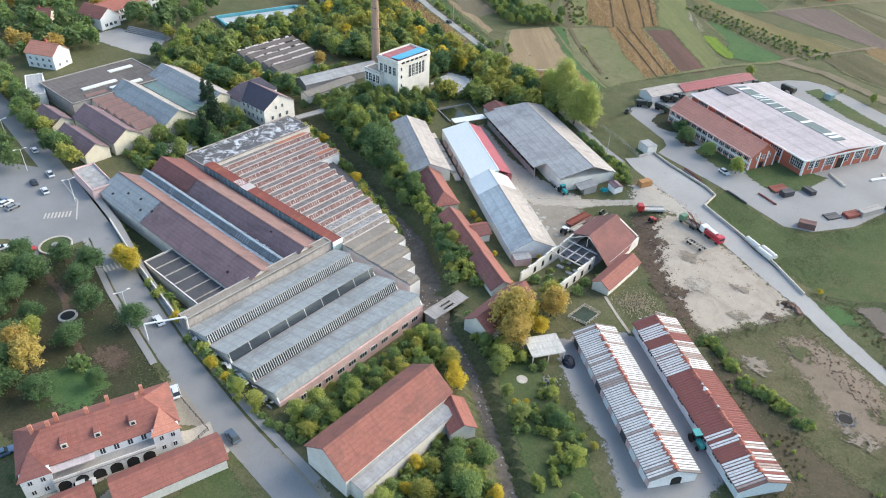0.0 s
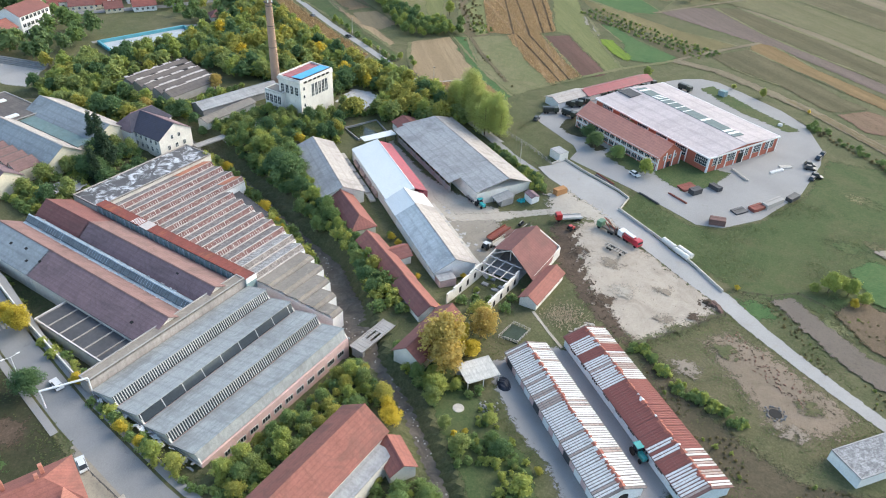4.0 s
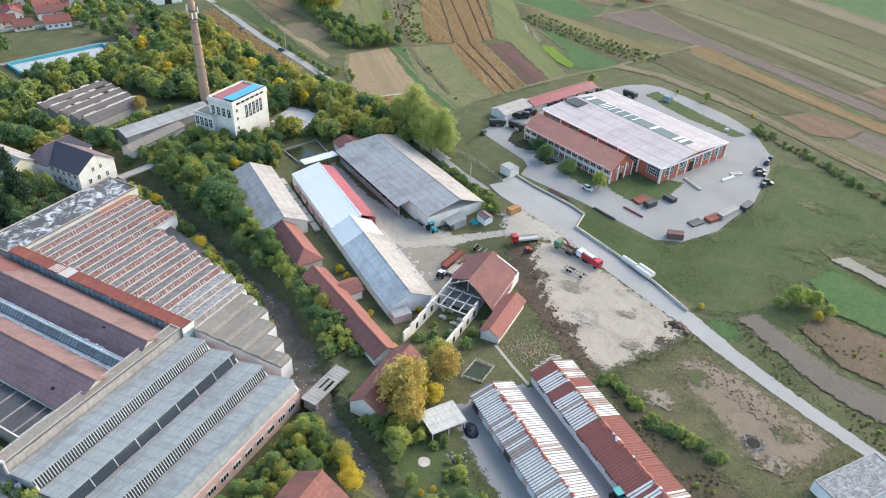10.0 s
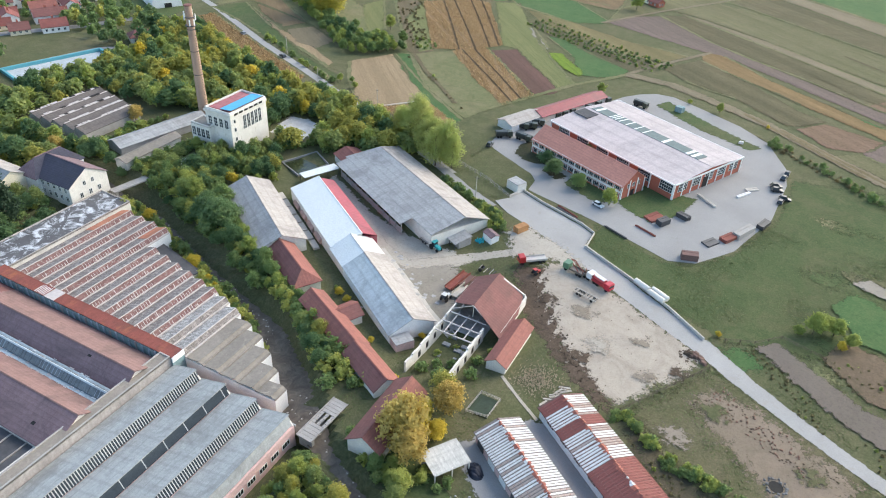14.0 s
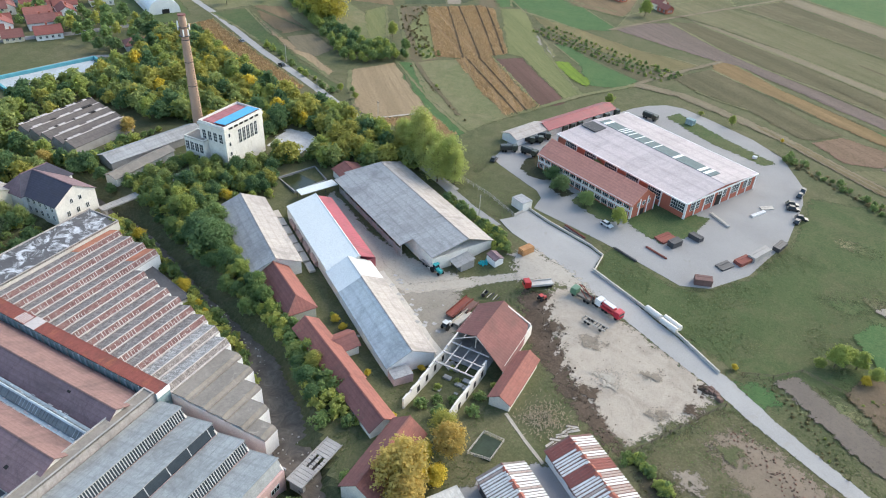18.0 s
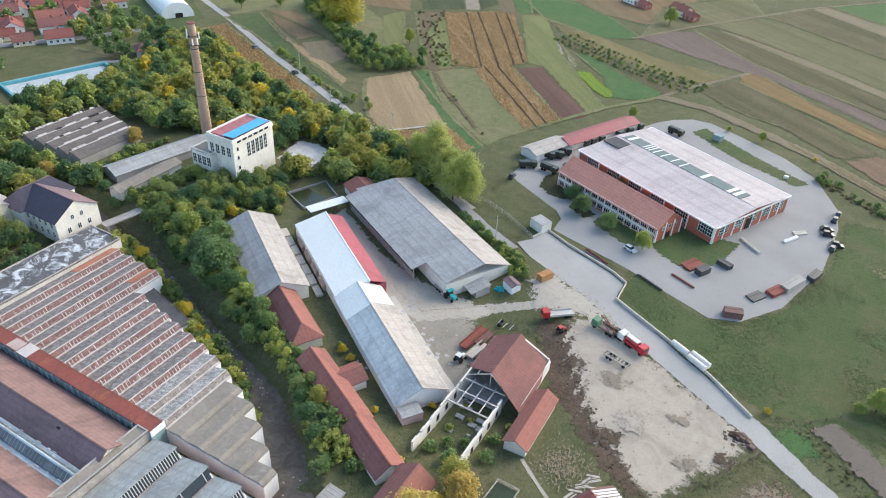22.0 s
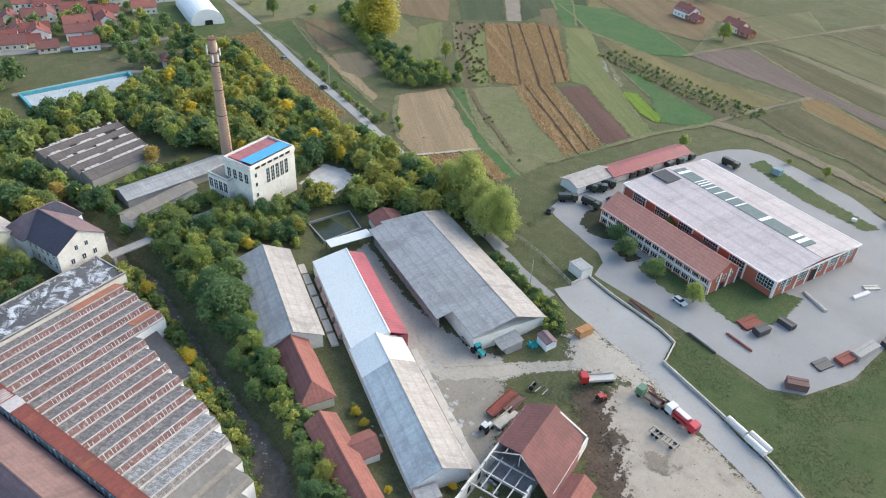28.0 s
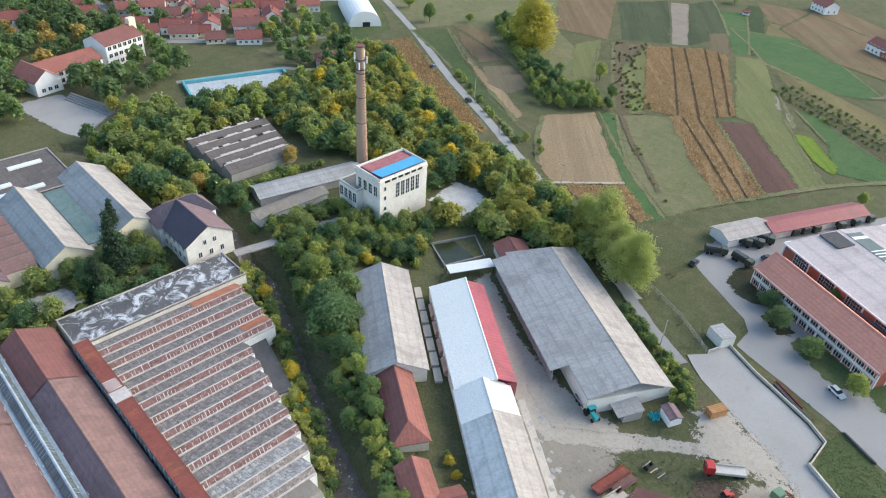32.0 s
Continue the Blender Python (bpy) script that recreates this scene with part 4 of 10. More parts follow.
fields = [
    ("field", [(-410.1, 364.6), (-339.7, 475.7), (-282.4, 394.9), (-226.9, 358.4), (-206.0, 321.5), (-221.8, 310.3), (-262.8, 333.9), (-318.8, 350.3), (-325.8, 331.8)], M['grass_pale'], "overgrown pale meadow"),
    ("field", [(-249.4, 402.0), (-235.9, 413.7), (-187.3, 336.7), (-190.2, 323.7), (-199.2, 330.5)], ROUGH, "brown weedy fallow strip"),
    ("field", [(-260.3, 382.0), (-256.3, 399.9), (-220.8, 343.4), (-217.4, 324.4)], MOWN, "mown light green strip"),
    ("maize_field", [(-320.5, 300.7), (-316.8, 317.9), (-216.8, 270.6), (-217.3, 266.6), (-232.8, 267.6), (-261.5, 272.3), (-293.5, 285.0)], CORN, "triangular field of dry maize"),
    ("field", [(-325.8, 327.0), (-316.8, 344.9), (-276.7, 318.4), (-240.0, 295.1), (-205.6, 281.8), (-200.7, 271.5), (-231.3, 286.0), (-273.2, 305.6)], M['grass'], "green grass strip beside the road"),
    ("field", [(-306.9, 339.9), (-268.5, 317.1), (-246.3, 309.9), (-216.9, 292.1), (-215.5, 285.9), (-245.6, 301.0), (-274.4, 317.7)], STUB, "narrow stubble strip"),
    ("field", [(-316.4, 352.2), (-302.3, 361.0), (-264.5, 335.5), (-271.0, 322.4), (-294.5, 333.4)], TAN, "stubble field beside the trees"),
    ("field", [(-266.7, 319.5), (-257.6, 332.2), (-235.7, 319.9), (-236.3, 304.2), (-251.0, 306.8)], DRY, "pale fallow patch"),
    ("field", [(-199.8, 321.1), (-185.1, 335.0), (-178.7, 342.4), (-128.0, 292.1), (-135.7, 270.2), (-163.0, 288.5)], M['grass_pale'], "dry grass strip between the crops"),
    ("field", [(-212.4, 299.0), (-200.6, 320.1), (-157.9, 278.5), (-174.3, 257.8), (-188.0, 266.4)], STUB, "pale stubble field"),
    ("field", [(-200.6, 320.1), (-193.8, 325.3), (-163.0, 288.5), (-135.6, 268.7), (-138.4, 261.5), (-157.2, 277.4), (-177.3, 296.3)], M['grass_green'], "strip of fresh green crop"),
    ("maize_field", [(-170.4, 260.8), (-157.2, 277.4), (-138.6, 265.0), (-140.7, 257.7), (-150.6, 251.8)], CORN2, "small patch of dry maize"),
    ("field", [(-225.6, 375.2), (-235.1, 411.8), (-187.3, 336.7), (-190.0, 328.5)], MOWN, "mown green strip beside the maize"),
    ("maize_field", [(-235.1, 411.8), (-210.1, 436.7), (-200.7, 434.1), (-161.0, 365.8), (-171.3, 348.5), (-188.7, 338.8)], CORN2, "large field of dry maize"),
    ("maize_field", [(-179.0, 342.0), (-167.0, 357.9), (-120.8, 309.9), (-128.0, 292.1), (-154.0, 315.6)], CORN2, "field of dry maize beside the ploughed strip"),
    ("field", [(-162.7, 353.4), (-152.7, 363.8), (-114.6, 323.8), (-113.4, 319.2), (-120.8, 309.9)], PLOUGH, "freshly ploughed purple brown field"),
    ("field", [(-198.1, 437.7), (-185.5, 445.5), (-145.2, 380.1), (-109.2, 333.2), (-114.2, 324.3), (-152.1, 364.6), (-161.0, 365.8)], MOWN, "long pale grass strip"),
    ("field", [(-341.6, 472.7), (-319.3, 508.1), (-253.1, 403.1), (-282.4, 394.9)], TAN, "tan far field"),
    ("field", [(-291.4, 467.8), (-275.2, 499.0), (-229.2, 426.2), (-248.5, 409.6)], ORCH, "dark green row crop"),
    ("field", [(-272.3, 496.9), (-263.5, 503.7), (-221.4, 431.3), (-229.2, 426.2)], M['loam'], "pale bare field strip"),
    ("field", [(-262.9, 504.6), (-258.3, 524.8), (-216.7, 466.5), (-221.4, 431.3)], ORCH, "dark green vegetable rows"),
    ("field", [(-225.0, 461.3), (-218.7, 470.3), (-199.8, 435.4), (-210.8, 434.3)], ROUGH, "brown weedy end of the rows"),
    ("field", [(-245.0, 506.1), (-231.1, 516.7), (-194.4, 445.8), (-199.0, 439.4)], M['grass_green'], "short green field"),
    ("field", [(-240.1, 534.7), (-231.6, 538.9), (-188.3, 451.4), (-193.0, 444.9)], DARK, "dark green hedge like strip"),
    ("field", [(-239.3, 546.9), (-209.1, 555.6), (-168.5, 535.9), (-167.0, 518.0), (-193.2, 512.4), (-215.2, 512.9)], TAN, "tan strip before the farmhouses"),
    ("field", [(-214.7, 511.8), (-192.7, 511.3), (-141.7, 491.3), (-136.9, 476.9), (-189.8, 483.9), (-204.7, 487.1)], STRAW, "straw coloured strip"),
    ("field", [(-222.9, 480.3), (-181.9, 497.0), (-127.9, 444.1), (-128.6, 435.9), (-145.6, 427.6), (-183.7, 440.4)], M['grass_green'], "long dark green field"),
    ("field", [(-178.0, 436.4), (-142.3, 427.7), (-103.5, 412.8), (-73.2, 408.1), (-82.9, 386.0), (-112.7, 394.4), (-157.4, 413.6)], STRAW, "straw coloured meadow"),
    ("field", [(-169.3, 418.0), (-145.0, 407.7), (-106.9, 387.8), (-78.4, 392.1), (-83.0, 379.7), (-93.9, 365.7), (-128.1, 386.8), (-162.0, 405.2)], SCRUB, "dark scrubby strip"),
    ("field", [(-146.8, 393.9), (-137.4, 395.6), (-102.4, 372.5), (-93.6, 367.6), (-94.0, 354.8), (-111.3, 347.9), (-124.9, 372.5)], M['grass_green'], "green field behind the vehicle shed"),
    ("field", [(-137.2, 369.1), (-129.9, 371.7), (-111.8, 351.8), (-112.0, 345.0), (-122.5, 351.6)], LIME, "small bright lime green field"),
    ("field", [(-160.1, 400.7), (-159.5, 404.7), (-139.4, 376.3), (-140.0, 371.8)], M['dust'], "narrow bare strip"),
    ("field", [(-128.6, 441.0), (-116.8, 463.2), (-103.8, 473.4), (-66.9, 440.5), (-17.4, 408.0), (92.6, 335.1), (92.7, 321.8), (-22.4, 397.9), (-52.9, 418.5), (-66.8, 420.8), (-93.2, 429.2)], LILAC, "lilac grey bare field"),
    ("field", [(-104.3, 475.7), (-90.1, 484.2), (-37.2, 450.1), (92.5, 354.5), (92.6, 339.2), (-17.5, 410.4), (-66.9, 440.5)], SCRUB, "dark weedy strip in the plain"),
    ("field", [(-101.7, 491.6), (-78.7, 482.5), (-38.4, 461.0), (92.4, 372.6), (92.5, 358.3), (-37.3, 451.1), (-90.1, 484.2)], DRY, "dry pale strip"),
    ("field", [(-100.5, 492.5), (-80.5, 529.3), (-44.5, 516.0), (92.1, 424.7), (92.4, 375.9), (-38.5, 462.0), (-79.2, 484.8)], PLAIN, "wide pale green field"),
    ("field", [(-74.8, 537.0), (-52.8, 572.6), (91.9, 457.3), (92.0, 429.9), (-44.9, 519.8)], SCRUB, "dark brown strip in the plain"),
    ("field", [(-52.0, 574.9), (-42.9, 589.1), (91.7, 490.5), (91.8, 460.8)], DRY, "pale bare far strip"),
    ("field", [(-41.4, 592.1), (-0.2, 638.4), (44.5, 623.5), (40.1, 525.0), (91.6, 493.1)], M['grass_green'], "far green field"),
    ("field", [(-210.2, 584.0), (-163.0, 559.5), (-103.1, 536.5), (-131.6, 467.8), (-161.7, 472.9), (-204.9, 504.6)], TAN, "tan field round the farmhouses"),
    ("field", [(-127.2, 442.0), (-105.1, 483.3), (-74.4, 534.2), (-93.0, 579.9), (-133.5, 511.6)], PLAIN, "far green meadow"),
    ("field", [(-66.8, 420.8), (-56.5, 420.6), (-31.5, 397.8), (92.7, 315.4), (92.8, 306.9), (-14.7, 372.0), (-37.6, 386.9), (-65.9, 405.9)], OCHRE2, "ochre crop strip"),
    ("field", [(-80.3, 381.7), (-66.3, 407.6), (-37.2, 384.0), (-14.0, 362.9), (-1.6, 357.4), (-13.4, 344.3), (-17.5, 342.7), (-41.3, 361.5), (-66.6, 370.7)], SCRUB, "dark weedy strip"),
    ("field", [(-13.1, 341.6), (-2.7, 354.4), (20.1, 347.5), (12.7, 331.2), (-0.7, 328.5)], RED, "reddish brown crop"),
    ("field", [(5.0, 373.7), (91.8, 333.8), (40.5, 373.8), (40.1, 357.7), (14.1, 365.5)], M['grass_green'], "narrow fresh green strip"),
    ("field", [(14.2, 390.0), (33.6, 420.9), (51.8, 422.2), (49.8, 379.9), (31.3, 378.4)], RED, "brown field edge"),
    ("field", [(12.7, 329.9), (20.6, 345.1), (43.8, 338.4), (42.8, 311.7), (23.4, 321.1)], LILAC, "pinkish bare soil"),
    ("field", [(-1.8, 319.9), (11.9, 328.7), (46.6, 311.4), (45.9, 295.6), (14.6, 315.5)], PLAIN, "pale weedy strip beyond the track"),
]
for i, (nm, pts, mt, lb) in enumerate(fields):
    patch(nm, pts, 0.26 if 'lime' in lb else 0.05 + 0.003 * i, mt, lb, "field", 1.3)
strip("track", [(-132.7, 283.6), (-124, 303), (-116, 320.5), (-110, 334), (-96, 356), (-92.5, 363)], 1.3, 0.23, M['grass_pale'], "grassy track behind the vehicle shed", "track", 0.1, 0.5, 4.0, 1.2)
strip("track", [(-92.9, 362.5), (-82.8, 385.2), (-63.7, 422.2)], 1.3, 0.235, DRY, "pale trodden field track", "track", 0.1, 0.5, 4.0, 1.4)
strip("track", [(-92.9, 362.2), (-70.7, 361.4), (-45.0, 349.1), (-24.9, 338.7), (7.2, 315.3), (60, 281), (140, 232)], 3.2, 0.24, DRY, "wide dry grassy field track", "track", 0.1, 0.8, 4.0, 2.4)
strip("track", [(-129.8, 437.5), (-106.3, 483.8), (-82.0, 526.5), (-55.1, 574.0), (-0.4, 645.7)], 1.3, 0.245, DRY, "pale field road in the plain", "track", 0.1, 0.5, 4.0, 1.4)
strip("track", [(-174.4, 257.6), (-165, 269), (-157.6, 278.1)], 0.7, 0.25, M['gravel'], "narrow white path between the fields", "track", 0.1, 0.3, 2.0, 0.8)
strip("track", [(-187, 336.5), (-192, 326), (-176, 309), (-160, 295), (-146, 282)], 0.9, 0.255, ROUGH, "ragged line of brown weeds", "weeds", 0.1, 0.7, 3.0, 1.4)

# dark furrows that part the maize, and the margin where the upper and the lower field meet
FURROWS = []
SOIL = crop_mat("dark soil between the maize", (0.085, 0.06, 0.036), (0.055, 0.042, 0.025), -50, 1.2)
for a, b in (((-225.8, 421), (-176.5, 345.4)), ((-221, 426), (-169.5, 350.5)), ((-213, 433.2), (-165, 358)), ((-207, 436), (-162, 363)), ((-175.5, 346.5), (-126, 297.5)), ((-171.5, 352), (-124, 303)), ((-163, 271), (-140.5, 259.5))):
    FURROWS.append((a, b))
    strip("furrow", [a, ((a[0] + b[0]) / 2 + 0.4, (a[1] + b[1]) / 2), b], 0.42, 0.29, SOIL, "dark bare furrow through the maize", "furrow", 0.06, 0.5, 3.0, 0.7)

# margins between the fields: ragged grassy strips along the long edges
rngf = np.random.default_rng(5)
mz = 0.155
for nm, pts, mt, lb in fields:
    for a, b in zip(pts, pts[1:] + pts[:1]):
        if math.dist(a, b) > 26 and rngf.random() < 0.45:
            mz += 0.0004
            strip("field_margin", [a, ((a[0] + b[0]) / 2 + rngf.normal(0, 0.8), (a[1] + b[1]) / 2 + rngf.normal(0, 0.8)), b], rngf.uniform(0.4, 1.0), mz, M[('ground', 'grass_pale', 'grass_pale')[rngf.integers(3)]], "ragged grass margin between fields", "field margin", 0.06, 1.2, 3.0, 1.2)
# narrow strips in the wide plain
ux, uy = 0.80, -0.60
for i in range(16):
    off = rngf.uniform(0, 190)
    s0, ln = rngf.uniform(20, 150), rngf.uniform(50, 130)
    x, y = -95 + 0.6 * off + ux * s0, 372 + 0.8 * off + uy * s0
    strip("field_strip", [(x, y), (x + ux * ln * 0.5 + rngf.normal(0, 1), y + uy * ln * 0.5), (x + ux * ln, y + uy * ln)], rngf.uniform(0.5, 1.6), 0.26 + 0.0015 * i, (M['ground'], M['grass_pale'], SCRUB, M['grass'], DRY, SCRUB, M['grass'], OCHRE)[rngf.integers(8)],
          "narrow cultivated strip in the plain", "field", 0.06, 1.0, 4.0, 1.4)

# uneven patches: turf in the bare lot, bare and weedy spots in the meadows
for i in range(46):
    x, y, r = rngf.uniform(-40, 40), rngf.uniform(150, 300), rngf.uniform(3, 11)
    if x > 0.9 * (y - 150) + 20 or x < -60 + 0.2 * (y - 150) or not (x > -14 or y > 186 and x > -50) or (-110 < x < 4 and y > 203):
        continue
    if min(math.dist((x, y), (a_, b_)) for a_, b_ in resample([(-66, 201), (-46, 183.5), (-18, 172), (8, 160.8), (29.4, 151), (80, 127)], 2.0)) < r * 1.3 + 5:
        continue
    a = rngf.uniform(0, 6.28)
    FADE["turf_patch"] = r * 1.1
    patch("turf_patch", [(x + r * rngf.uniform(0.6, 1.2) * math.cos(a + k * 1.05), y + 0.6 * r * rngf.uniform(0.6, 1.2) * math.sin(a + k * 1.05)) for k in range(6)], 0.06 + 0.004 * i,
          M[('ground', 'grass_pale', 'grass')[i % 3]], "uneven patch of weeds in the meadow", "grass patch", 0.8, 3.0)
for i, (x, y, r, m) in enumerate(((-52, 176, 3.5, 'loam'), (-44, 165, 4, 'gravel'), (-35, 172, 3, 'loam'), (-31, 160, 3, 'loam'), (-48, 158, 4, 'dirt'), (-24, 166, 3, 'dirt'), (-27, 158, 3.5, 'ground'), (-62, 176, 4, 'dirt'), (8, 149, 4, 'ground'), (-14, 157, 4, 'ground'), (-20, 145, 4, 'loam'), (6, 138, 4, 'loam'))):
    FADE["soil_patch"] = r * 1.3
    patch("soil_patch", [(x + r * rngf.uniform(0.7, 1.2) * math.cos(k * 1.05), y + 0.7 * r * rngf.uniform(0.7, 1.2) * math.sin(k * 1.05)) for k in range(6)], 0.25 + 0.005 * i, M[m], "churned patch of soil", "soil", 0.8, 2.5)
patch("bank_grass", [(-84, 108), (-68, 101), (-38, 78), (-26, 84), (-40, 98), (-56, 106), (-70, 112)], 0.03, M['grass'], "lush green grass on the bank", "grass", 1.5)
strip("path", [(-113.9, 172.4), (-96, 160.3), (-85, 152.6), (-78, 148)], 0.9, 0.085, M['slab'], "narrow concrete track beside the grey warehouse", "path", 0.1, 0.2, 2.0)
strip("path", [(-61, 142.3), (-59.1, 140.9), (-54.1, 137.3), (-48.4, 133.6)], 0.4, 0.09, M['gravel'], "narrow pale concrete path", "path", 0.1, 0.1, 1.5)

# ---- buildings ----


def window(parent, at, turn, w, h, cols=2, glass='glass', bar=0.09, rows=1):
    """A window proud of the wall by its frame; local x across, y outwards."""
    m = pose(*at, 0, 0, turn)
    fr = MB()
    xs = [-w / 2 - bar] + [v for i in range(1, cols) for v in (-w / 2 + w * i / cols - bar / 2, -w / 2 + w * i / cols + bar / 2)] + [w / 2 + bar]
    xs = [xs[0], -w / 2 + bar / 2] + xs[1:-1] + [w / 2 - bar / 2, xs[-1]]
    zs = [0.0, bar] + [v for j in range(1, rows) for v in (h * j / rows - bar / 2, h * j / rows + bar / 2)] + [h - bar, h]
    nx_, nz_ = len(xs), len(zs)
    fr.v = [(x, y, z) for y in (0.10, 0.0) for z in zs for x in xs]
    bars = {(a, b) for a in range(nx_ - 1) for b in range(nz_ - 1) if a % 2 == 0 or b % 2 == 0}
    for a, b in bars:
        c0 = b * nx_ + a
        fr.f.append([c0, c0 + nx_, c0 + nx_ + 1, c0 + 1])
        for da, db, e0, e1 in ((-1, 0, c0, c0 + nx_), (1, 0, c0 + 1, c0 + nx_ + 1), (0, -1, c0, c0 + 1), (0, 1, c0 + nx_, c0 + nx_ + 1)):
            if (a + da, b + db) not in bars:
                fr.f.append([e0, e1, e1 + nx_ * nz_, e0 + nx_ * nz_])
    fr.mi = [0] * len(fr.f)
    ob = part("window", fr, M['frame'], parent)
    ob.matrix_parent_inverse = Matrix()
    ob.matrix_basis = m
    pn = MB()
    pn.box(-w / 2, 0.0, bar, w / 2, 0.05, h - bar)
    part("pane", pn, M[glass], ob)
    return ob


WINDOWS = {}


def windows(parent, x0, x1, n, y, z, w, h, turn, cols=2, glass='glass', along='x', rows=1):
    """A row of alike windows; the meshes are shared."""
    key = (round(w, 2), round(h, 2), cols, glass, rows)
    for i in range(n):
        s = x0 + (x1 - x0) * (i + 0.5) / n
        at = (s, y, z) if along == 'x' else (y, s, z)
        if key not in WINDOWS:
            WINDOWS[key] = window(parent, at, turn, w, h, cols, glass, 0.09, rows)
            continue
        src = WINDOWS[key]
        ob = new("window", src.data)
        ob.parent = parent
        ob.matrix_basis = pose(*at, 0, 0, turn)
        pn = new("pane", src.children[0].data)
        pn.parent = ob


def roof_plane(parent, quad, mat, t=0.18, label="", name="roof_slope"):
    mb = MB()
    mb.slab(quad, t)
    return part(name, mb, mat, parent, label)


def gabled(name, label, x, y, L, W, turn, eave, ridge, wall, roofl, roofr=None, off=0.0, over=0.45, hip0=0.0, hip1=0.0, eave_r=None,
           win=None, category="building", group="", cap=None, sag=0.0, base=0.0):
    """A building with a pitched roof; local x along the ridge, +y one slope, -y the other. off: ridge off the middle; hip0/hip1: hip lengths at -x and +x."""
    roofr = roofr or roofl
    er = eave if eave_r is None else eave_r
    b = thing(name, label, category, (x, y, base), turn, group)
    foot(x, y, L, W, turn)
    h = L / 2
    w = W / 2
    mb = MB()
    if hip0 == 0 and hip1 == 0:
        mb.gable(-h, h, [(-w, -0.6), (w, -0.6), (w, er - 0.05), (off, ridge - 0.2), (-w, eave - 0.05)])
    else:
        mb.box(-h, -w, -0.6, h, w, min(eave, er) - 0.05)
    part("wall", mb, M[wall], b)
    o = over
    sl = (ridge - eave) / (w + off)
    sr = (ridge - er) / (w - off)
    x0, x1 = -h - (o if hip0 == 0 else 0), h + (o if hip1 == 0 else 0)
    r0, r1 = (x0 if hip0 == 0 else -h + hip0), (x1 if hip1 == 0 else h - hip1)
    e0, e1 = (x0 if hip0 == 0 else -h - o), (x1 if hip1 == 0 else h + o)
    zl, zr = eave - o * sl, er - o * sr
    roof_plane(b, [(e0, -w - o, zl), (e1, -w - o, zl), (r1, off, ridge), (r0, off, ridge)], M[roofl])
    roof_plane(b, [(e1, w + o, zr), (e0, w + o, zr), (r0, off, ridge), (r1, off, ridge)], M[roofr])
    if hip0:
        mb = MB()
        mb.slab([(e0, w + o, zr), (e0, -w - o, zl), (r0, off - 0.01, ridge), (r0, off + 0.01, ridge)], 0.18)
        part("roof_hip", mb, M[roofr], b)
    if hip1:
        mb = MB()
        mb.slab([(e1, -w - o, zl), (e1, w + o, zr), (r1, off + 0.01, ridge), (r1, off - 0.01, ridge)], 0.18)
        part("roof_hip", mb, M[roofr], b)
    mb = MB()
    mb.gable(r0, r1, [(off - 0.28, ridge - 0.03), (off + 0.28, ridge - 0.03), (off, ridge + 0.12)])
    part("ridge_cap", mb, M[cap or roofr], b)
    return b


def flat(name, label, x, y, L, W, turn, h, wall, roof, parapet=0.3, category="building", group="", drop=0.0, coping=None):
    """A flat roofed block with a low parapet; drop: fall of the roof from -y to +y."""
    b = thing(name, label, category, (x, y, 0), turn, group)
    foot(x, y, L, W, turn)
    mb = MB()
    mb.box(-L / 2, -W / 2, -0.6, L / 2, W / 2, h - 0.05 - drop)
    part("wall", mb, M[wall], b)
    mb = MB()
    mb.slab([(-L / 2, -W / 2, h), (L / 2, -W / 2, h), (L / 2, W / 2, h - drop), (-L / 2, W / 2, h - drop)], 0.25)
    part("roof", mb, M[roof], b)
    if parapet:
        for q in ((-L / 2, -W / 2, L / 2, -W / 2 + 0.3), (-L / 2, W / 2 - 0.3, L / 2, W / 2), (-L / 2, -W / 2 + 0.3, -L / 2 + 0.3, W / 2 - 0.3), (L / 2 - 0.3, -W / 2 + 0.3, L / 2, W / 2 - 0.3)):
            mb = MB()
            mb.box(q[0], q[1], h - 0.2 - drop, q[2], q[3], h + parapet)
            part("parapet", mb, M[coping or wall], b)
    return b


M['saw_cap'] = mottled("pale pinkish roof trim", (0.50, 0.455, 0.435), 0.8, 1.15, 0.4, 2.0, stain=(0.30, 0.21, 0.18), stain_at=0.6)

